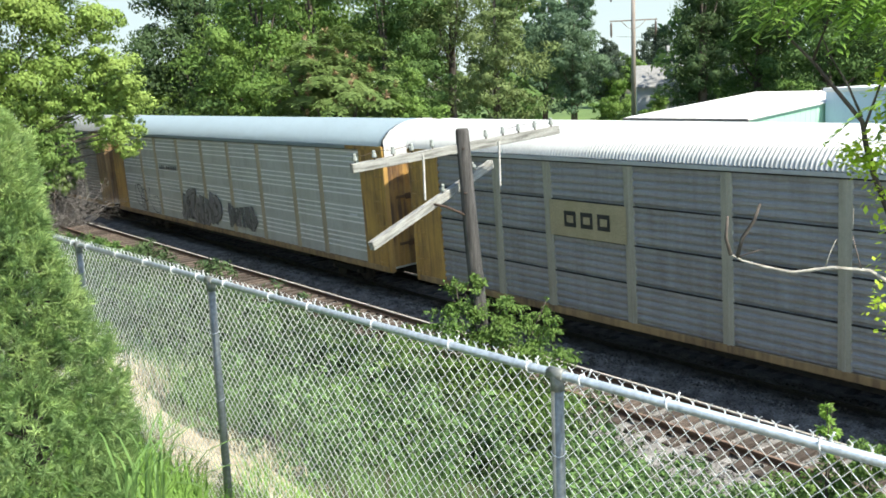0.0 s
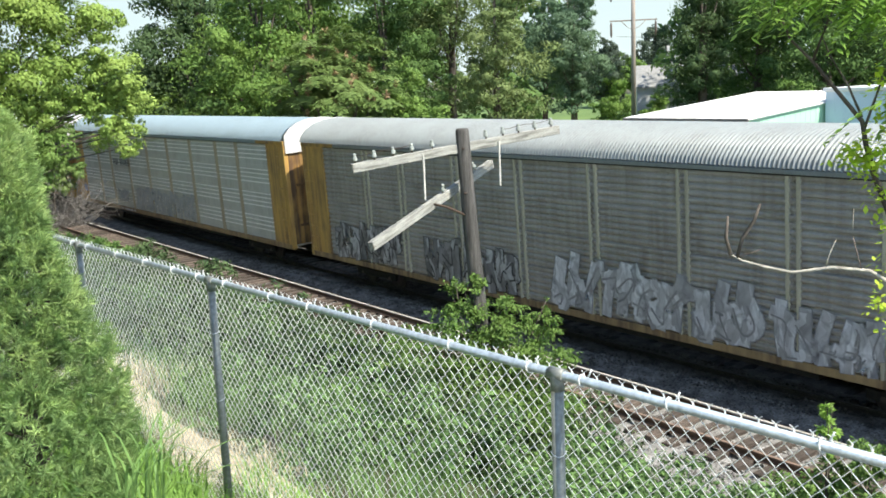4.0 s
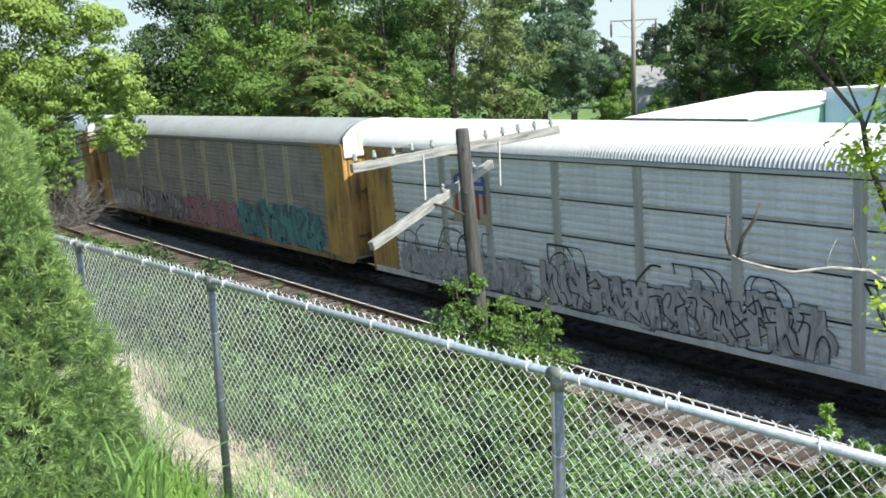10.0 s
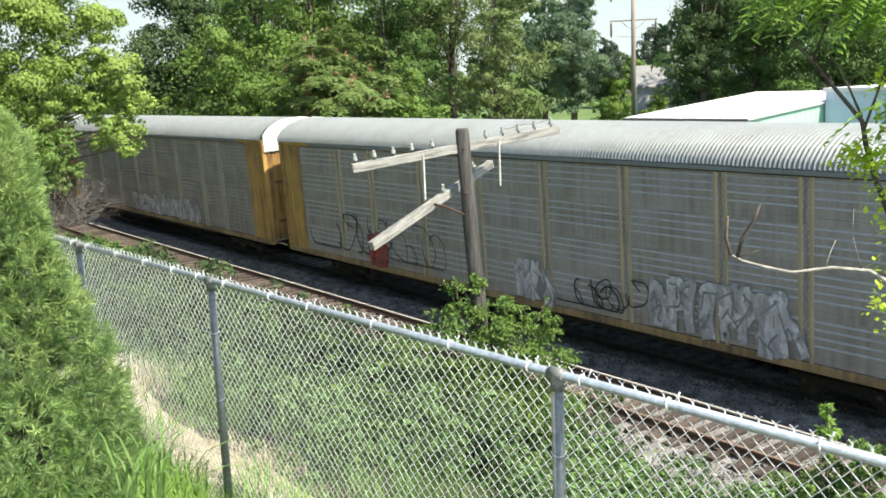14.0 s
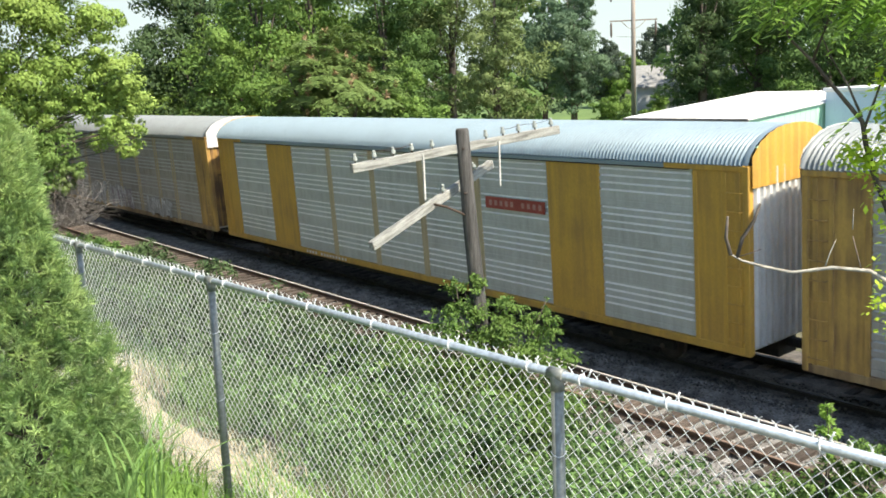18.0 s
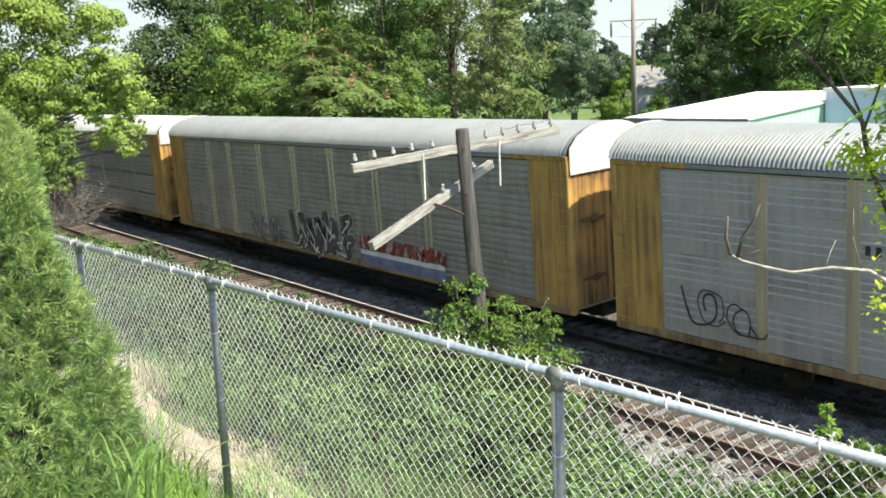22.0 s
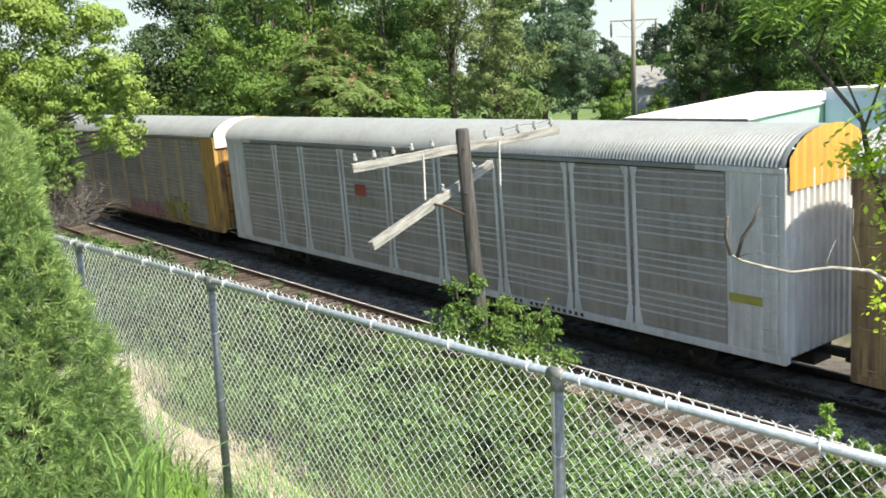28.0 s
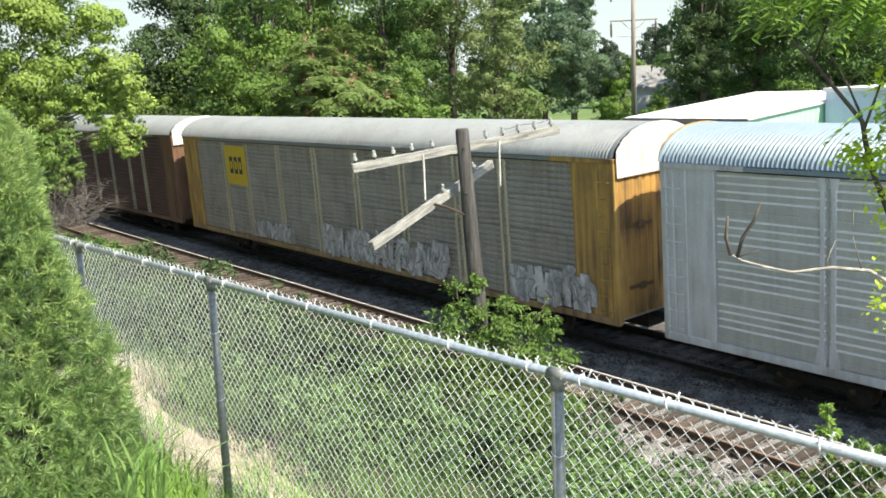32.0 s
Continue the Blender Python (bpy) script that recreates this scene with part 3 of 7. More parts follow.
def roof_mesh(mat):
    key = ("roof", mat.name)
    if key in MESHES:
        return MESHES[key]
    ribs, ysamples = 236, [1.56 * math.sin(math.pi / 2 * k / 5) for k in range(-5, 6)]
    xs_, up = [], []
    step = (2 * HALF - 0.16) / ribs
    for i in range(ribs):
        a = -HALF + 0.08 + i * step
        xs_ += [a, a + step * 0.42, a + step * 0.55, a + step * 0.87]
        up += [0.0, 0.0, 0.04, 0.04]
    xs_ = [-HALF - 0.02, -HALF + 0.06] + xs_ + [HALF - 0.06, HALF + 0.02]
    up = [0.05, 0.05] + up + [0.05, 0.05]
    v = [(x, y * (1 + u * 0.5), roof_line(y) + u * 0.85) for x, u in zip(xs_, up) for y in ysamples]
    k = len(ysamples)
    f = [(i * k + j, (i + 1) * k + j, (i + 1) * k + j + 1, i * k + j + 1) for i in range(len(xs_) - 1) for j in range(k - 1)]
    me = mesh_of("roof", v, f)
    me.materials.append(mat)
    MESHES[key] = me
    return me


def body_box(bm):
    box(bm, -HALF + 0.05, HALF - 0.05, 1.44, 1.52, 0.8, 5.08)
    box(bm, -HALF + 0.05, HALF - 0.05, -1.46, 1.46, 0.92, 1.02)
    for x in (-HALF + 0.12, HALF - 0.12):
        box(bm, x - 0.06, x + 0.06, -1.42, 1.42, 0.95, 5.1)


def underframe(bm):
    box(bm, -HALF + 0.1, HALF - 0.1, -0.35, 0.35, 0.50, 0.95)
    box(bm, -7.6, 7.6, -1.40, 1.40, 0.62, 0.93)
    for s in (-1, 1):
        box(bm, s * (HALF - 0.1), s * 14.18, -0.10, 0.10, 0.72, 0.92, bevel=0.02)
        box(bm, s * 14.0, s * 14.2, -0.17, 0.17, 0.66, 0.98, bevel=0.03)


def bogie_frame(bm):
    for y in (-1.08, 1.08):
        box(bm, -1.25, 1.25, y - 0.06, y + 0.06, 0.36, 0.60, bevel=0.03)
    box(bm, -0.22, 0.22, -1.1, 1.1, 0.38, 0.70, bevel=0.03)


def wheelset(bm):
    for y in (-0.80, 0.68):
        r = bmesh.ops.create_cone(bm, cap_ends=True, segments=24, radius1=0.42, radius2=0.42, depth=0.12)
        bmesh.ops.transform(bm, matrix=pose(0, y + 0.06, 0.42, 90), verts=r["verts"])
    tube(bm, [(0, -1.15, 0.42), (0, 1.15, 0.42)], 0.075, 8)


def eave_gap(bm):
    # Black strip in place of the shadow line under the top rail.
    box(bm, -HALF + 1.6, HALF - 1.6, -1.556, -1.47, 4.956, 4.983)


def end_skin(bm):
    box(bm, 0.10, 1.50, -1.53, -1.45, 0.99, 5.06)


def corner_post(bm):
    box(bm, 0.0, 0.16, -1.56, -1.38, 0.82, 5.10, bevel=0.02)


def end_rib(bm):
    box(bm, -0.06, 0.06, -1.55, -1.45, 0.99, 4.95, bevel=0.01)


def end_head(bm):
    box(bm, 0.0, 2.3, -1.575, -1.45, 4.98, 5.10, bevel=0.01)


def rung(bm):
    tube(bm, [(0.18, -1.53, 0), (0.18, -1.60, 0), (0.56, -1.60, 0), (0.56, -1.53, 0)], 0.013, 5)


def door_leaf(bm, deep=0.085):
    """One leaf of the end door: vertical corrugations, deep or nearly flat."""
    n = 6
    w = 1.42 / n
    pts = [(0.0, 0.0)]
    for i in range(n):
        a = i * w
        pts += [(a + w * 0.1, 0.0), (a + w * 0.3, deep), (a + w * 0.7, deep), (a + w * 0.9, 0.0)]
    pts.append((1.42, 0.0))
    lo = [bm.verts.new((x, y, 1.0)) for y, x in pts]
    hi = [bm.verts.new((x, y, 5.0)) for y, x in pts]
    for i in range(len(pts) - 1):
        bm.faces.new((lo[i], lo[i + 1], hi[i + 1], hi[i]))
    box(bm, -0.05, -0.004, 0.0, 1.42, 1.0, 5.0)


def smooth_leaf(bm):
    door_leaf(bm, 0.022)


def latch(bm):
    box(bm, 0.02, 0.07, 0.25, 1.15, -0.045, 0.045, bevel=0.012)
    box(bm, 0.05, 0.10, 0.55, 0.80, -0.10, 0.10, bevel=0.02)


def end_arch(bm):
    """The end wall between door head and roof, with raised ribs."""
    n = 20
    ysm = [-1.5 + 3.0 * i / n for i in range(n + 1)]
    lo = [bm.verts.new((0.03 * (i % 2) + 0.09, y, 4.62)) for i, y in enumerate(ysm)]
    hi = [bm.verts.new((0.03 * (i % 2) + 0.09, y, roof_line(y) + 0.055)) for i, y in enumerate(ysm)]
    for i in range(n):
        bm.faces.new((lo[i], lo[i + 1], hi[i + 1], hi[i]))


# -- marks on the cars
Y_MARK = -1.556


def mark_to(bm, u, z, y=Y_MARK):
    return bm.verts.new((HALF - u, y, z))


def patch(bm, pts, mat, lift=0.0):
    f = bm.faces.new([mark_to(bm, u, z, Y_MARK - lift) for u, z in pts])
    f.material_index = mat
    f.normal_update()
    if f.normal.y > 0:
        f.normal_flip()


def bar(bm, u0, u1, z0, z1, mat, lift=0.0):
    patch(bm, [(u0, z0), (u1, z0), (u1, z1), (u0, z1)], mat, lift)


def stroke(bm, pts, w, mat, lift):
    for (a, b) in zip(pts, pts[1:]):
        dx, dz = b[0] - a[0], b[1] - a[1]
        d = math.hypot(dx, dz) or 1
        nx_, nz_ = -dz / d * w / 2, dx / d * w / 2
        ex, ez = dx / d * w * 0.3, dz / d * w * 0.3
        patch(bm, [(a[0] - ex + nx_, a[1] - ez + nz_), (b[0] + ex + nx_, b[1] + ez + nz_),
                   (b[0] + ex - nx_, b[1] + ez - nz_), (a[0] - ex - nx_, a[1] - ez - nz_)], mat, lift)
        lift += 0.0001


def smooth_line(pts, times=2):
    for _ in range(times):
        out = [pts[0]]
        for (a, b), (c, d) in zip(pts, pts[1:]):
            out += [(a * 0.75 + c * 0.25, b * 0.75 + d * 0.25), (a * 0.25 + c * 0.75, b * 0.25 + d * 0.75)]
        pts = out + [pts[-1]]
    return pts


def graffiti(bm, u0, u1, z0, z1, seed, kind):
    """Sprayed shapes that are no letters: a lumpy field of paint with an edge, or thin scrawl."""
    r = random.Random(seed)
    h = z1 - z0
    if kind == "sketch":
        for i in range(max(2, round((u1 - u0) / (0.55 * h)))):
            w = (u1 - u0) / max(2, round((u1 - u0) / (0.55 * h)))
            a = u0 + (i + 0.5) * w
            p, turn = (a - w * 0.5, z0 + h * r.uniform(0.2, 0.8)), r.uniform(0, 6.28)
            pts = []
            for k in range(26):
                turn += r.uniform(-0.1, 0.62)
                p = (p[0] + math.cos(turn) * 0.11 * h + w * 0.03, min(z1, max(z0, p[1] + math.sin(turn) * 0.13 * h)))
                pts.append(p)
            stroke(bm, smooth_line(pts, 1), r.uniform(0.03, 0.06), 0, 0.0008)
        return
    # rows of fat rounded strokes, each block of them a tangle of stems, bows and bars, with a drawn edge
    w = h * r.uniform(0.28, 0.38)
    count = max(2, round((u1 - u0) / w))
    w = (u1 - u0) / count
    shear, fat = r.uniform(-0.5, 0.5), h * r.uniform(0.18, 0.24)
    for i in range(count):
        hh, low = h * r.uniform(0.75, 1.0), z0 + h * r.uniform(0.0, 0.12)
        x = r.uniform(0.1, 0.4)
        lines = [[(x, 0.05), (x + r.uniform(-0.15, 0.15), 0.45), (x + r.uniform(-0.1, 0.3), 0.95)]]
        for _ in range(r.randint(1, 2)):
            z = r.uniform(0.1, 0.9)
            bow = [(r.uniform(-0.1, 0.3), z)]
            for _ in range(3):
                bow.append((r.uniform(0.3, 1.25), min(0.97, max(0.03, bow[-1][1] + r.uniform(-0.5, 0.5)))))
            lines.append(bow)
        lift = 0.0 if i % 2 else 0.0014
        for j, line in enumerate(lines):
            pts = [(u1 - (i + 0.04 + 0.92 * x) * w + shear * h * (z - 0.5) * 0.4, low + z * hh * 0.92 + 0.02 * h) for x, z in line]
            pts = smooth_line(pts, 2)
            wide = fat * r.uniform(0.7, 1.3)
            stroke(bm, pts, wide + h * 0.035, 1, lift + j * 0.0003)
            stroke(bm, pts, wide, 0, lift + 0.008 + j * 0.0003)
            if j:
                stroke(bm, [(u + fat * 0.25, z - fat * 0.2) for u, z in pts], fat * 0.16, 1, lift + 0.014 + j * 0.0003)


def shield(bm, u, z):
    """Shield emblem: pale plate, blue head with white bars, red and white stripes below. u, z: its right-hand lower corner."""
    bar(bm, u - 0.1, u + 1.6, z - 0.1, z + 1.5, 3)
    patch(bm, [(u, z + 0.82), (u + 1.5, z + 0.82), (u + 1.5, z + 1.28), (u + 1.25, z + 1.4), (u + 0.25, z + 1.4), (u, z + 1.28)], 0, 0.002)
    bar(bm, u + 0.2, u + 1.3, z + 1.17, z + 1.28, 2, 0.004)
    bar(bm, u + 0.12, u + 1.38, z + 0.93, z + 1.06, 2, 0.004)
    for i in range(9):
        a = u + 0.02 + i * 0.163
        lo = z + 0.30 * abs((i - 4) / 4.5) ** 2
        bar(bm, a, a + 0.163, lo, z + 0.82, 1 if i % 2 == 0 else 2, 0.002)


def text_bars(bm, u0, u1, z0, z1, n, seed):
    """Plain bars in place of writing."""
    r = random.Random(seed)
    w = (u1 - u0) / n
    gap = r.randint(3, max(4, n - 3))
    for i in range(n):
        if i != gap:
            bar(bm, u0 + i * w + w * 0.2, u0 + i * w + w * 0.72, z0 + (z1 - z0) * 0.12, z1 - (z1 - z0) * 0.12, 0)


MARK_LABEL = {"fill": "spray-painted graffiti lettering, unreadable", "outline": "spray-painted graffiti outlines", "sketch": "scrawled black graffiti lines"}


def add_mark(car, spec, seed):
    kind, u0, u1, z0, z1 = spec[:5]
    inks = spec[5:]
    bm = bmesh.new()
    if kind in ("fill", "outline", "sketch"):
        graffiti(bm, u0, u1, z0, z1, seed, kind)
        if kind == "sketch":
            mats = [INK[inks[0]]]
        elif kind == "outline":
            mats = [spray_of(inks[1], inks[1], inks[0]), INK[inks[0]]]
        else:
            line = {"pink": "white", "violet": "white", "black": "grey", "sky": "blue"}.get(inks[0], "black")
            mats = [spray_of(inks[0], inks[1], line), INK[inks[0] if inks[0] in ("pink", "lime", "sky", "teal") else "grey" if inks[0] == "white" else "black"]]
        return tagged(part("graffiti", bm, mats, car, MARK_LABEL[kind]), kind="stuff")
    if kind == "shield":
        shield(bm, u0, z0)
        return part("emblem", bm, [INK["flag_blue"], INK["flag_red"], INK["flag_white"], INK["plate"]], car, "blue, red and white striped shield emblem")
    if kind == "text":
        text_bars(bm, u0, u1, z0, z1, max(4, int((u1 - u0) / 0.21)), seed)
        return tagged(part("lettering", bm, [INK[inks[0]]], car, "row of small painted bars"), kind="stuff")
    if kind == "plate":
        bar(bm, u0, u1, z0, z1, 0)
        w, h = u1 - u0, z1 - z0
        for i in range(3):
            bar(bm, u0 + w * (0.2 + 0.22 * i), u0 + w * (0.36 + 0.22 * i), z0 + h * 0.28, z0 + h * 0.72, 1, 0.003)
            bar(bm, u0 + w * (0.235 + 0.22 * i), u0 + w * (0.325 + 0.22 * i), z0 + h * 0.40, z0 + h * 0.60, 0, 0.005)
        return part("emblem_plate", bm, [INK[inks[0]], INK[inks[1]]], car, "painted plate with a plain emblem")
    bar(bm, u0, u1, z0, z1, 0, -0.002)
    return part("painted_patch", bm, [INK[inks[0]]], car)


def autorack(spec, seed):
    """One covered car carrier, its middle over the origin, its near side towards -y."""
    kind, side, frame_c, post_c, roof_c, label = spec["kind"], SIDE[spec["side"]], FRAME[spec["frame"]], POST[spec["post"]], ROOF[spec["roof"]], spec["label"]
    car = empty("autorack_car")
    tagged(car, label, "train car", "cars of the train")
    put("roof", roof_mesh(ROOF[spec["roof"]]), car)
    put("body", shared(("body", side.name), body_box, [side]), car)
    put("underframe", shared(("underframe",), underframe, [UNDER]), car)
    for x in (-9.75, 9.75):
        b = put("bogie", shared(("bogie",), bogie_frame, [UNDER]), car, pose(x, 0, 0))
        for dx in (-0.86, 0.86):
            put("wheelset", shared(("wheelset",), wheelset, [WHEEL]), b, pose(dx, 0, 0))

    def sill(bm):
        box(bm, -HALF + 0.02, HALF - 0.02, -1.545, -1.42, 0.80, 1.0, bevel=0.015)
    sill_mat = FRAME[spec.get("sill", "tan" if spec["frame"] in ("yellow", "rust") else spec["frame"])]
    put("side_sill", shared(("side_sill", sill_mat.name), sill, [sill_mat]), car)

    def rail(bm):
        box(bm, -HALF + 0.02, HALF - 0.02, -1.57, -1.44, 4.985, 5.085, bevel=0.01)
    put("top_rail", shared(("top_rail", roof_c.name), rail, [roof_c]), car)
    put("eave_gap", shared(("eave_gap",), eave_gap, [SEAMSHADE]), car)
    end_c = FRAME[spec.get("end", spec["frame"])]
    door_c = FRAME[spec.get("door", "door" if spec.get("end", spec["frame"]) == "yellow" else spec.get("end", spec["frame"]))]
    arch_c = FRAME[spec.get("arch", "white")]
    for s in (1, -1):
        m = pose(HALF, 0, 0) @ Matrix.Scale(-1, 4, (1, 0, 0)) if s > 0 else pose(-HALF, 0, 0)
        e = put("end_section", shared(("end_section", end_c.name), end_skin, [end_c]), car, m)
        put("corner_post", shared(("corner_post", end_c.name), corner_post, [end_c]), e)
        put("end_head", shared(("end_head", end_c.name), end_head, [end_c]), e)
        for u in (0.30, 0.66, 1.44):
            put("end_rib", shared(("end_rib", end_c.name), end_rib, [end_c]), e, pose(u, 0, 0))
        for i in range(9):
            put("ladder_rung", shared(("ladder_rung", end_c.name), rung, [end_c]), e, pose(0, 0, 1.15 + i * 0.42))
        for k in (-1, 1):
            d = Matrix.Translation((s * (HALF - 0.02), 0, 0)) @ (Matrix.Identity(4) if s > 0 else Matrix.Scale(-1, 4, (1, 0, 0))) @ (Matrix.Identity(4) if k > 0 else Matrix.Scale(-1, 4, (0, 1, 0)))
            ribbed = "white" in door_c.name
            leaf_ob = put("end_door", shared(("end_door", door_c.name), door_leaf if ribbed else smooth_leaf, [door_c]), car, d)
            if not ribbed:
                for z in (1.75, 3.35):
                    put("latch", shared(("latch",), latch, [LATCHRUST]), leaf_ob, pose(0, 0, z), "rusty dark door latch")
        a = Matrix.Translation((s * (HALF - 0.03), 0, 0)) @ (Matrix.Identity(4) if s > 0 else Matrix.Scale(-1, 4, (1, 0, 0)))
        put("end_wall", shared(("end_wall", arch_c.name), end_arch, [arch_c]), car, a)
    bays = spec.get("bays", BAYS)
    wide = spec.get("wide", ())
    for i, (a, b) in enumerate(zip(bays, bays[1:])):
        if i in wide:
            def plate(bm, w=b - a):
                box(bm, -w / 2, w / 2, -1.535, -1.45, 0.99, 5.0, bevel=0.01)
            put("side_plate", shared(("side_plate", round(b - a, 2), frame_c.name), plate, [frame_c]), car, pose(HALF - (a + b) / 2, 0, 0))
            continue
        for z0, z1 in zip(ROWS_Z, ROWS_Z[1:]):
            ps = spec.get("panel") or {"rows": "rib", "slit": "slit", "double": "fine", "white": "fine"}[kind]
            pn = put("panel", panel_mesh(ps, b - a, z1 - z0, side), car, pose(HALF - (a + b) / 2, 0, z0))
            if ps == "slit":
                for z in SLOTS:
                    put("slat", slot_light_mesh(b - a, SLITDIM if spec.get("slat") == "dim" else SLIT), pn, pose(0, 0, z))
    style = spec.get("post_style", {"rows": "single", "slit": "single", "double": "double", "white": "flared"}[kind])
    for i, u in enumerate(bays[1:-1]):
        if i in wide or i + 1 in wide:
            continue
        put("post", post_mesh(style, post_c), car, pose(HALF - u, 0, 0))
    if kind == "rows":
        for z in ROWS_Z[1:4]:
            def seam(bm):
                box(bm, HALF - 25.45, HALF - 1.5, -1.528, -1.49, -0.016, 0.016)
            put("seam", shared(("seam",), seam, [SEAMSHADE]), car, pose(0, 0, z))
    for j, mk in enumerate(spec.get("marks", ())):
        add_mark(car, mk, seed * 31 + j)
    return car


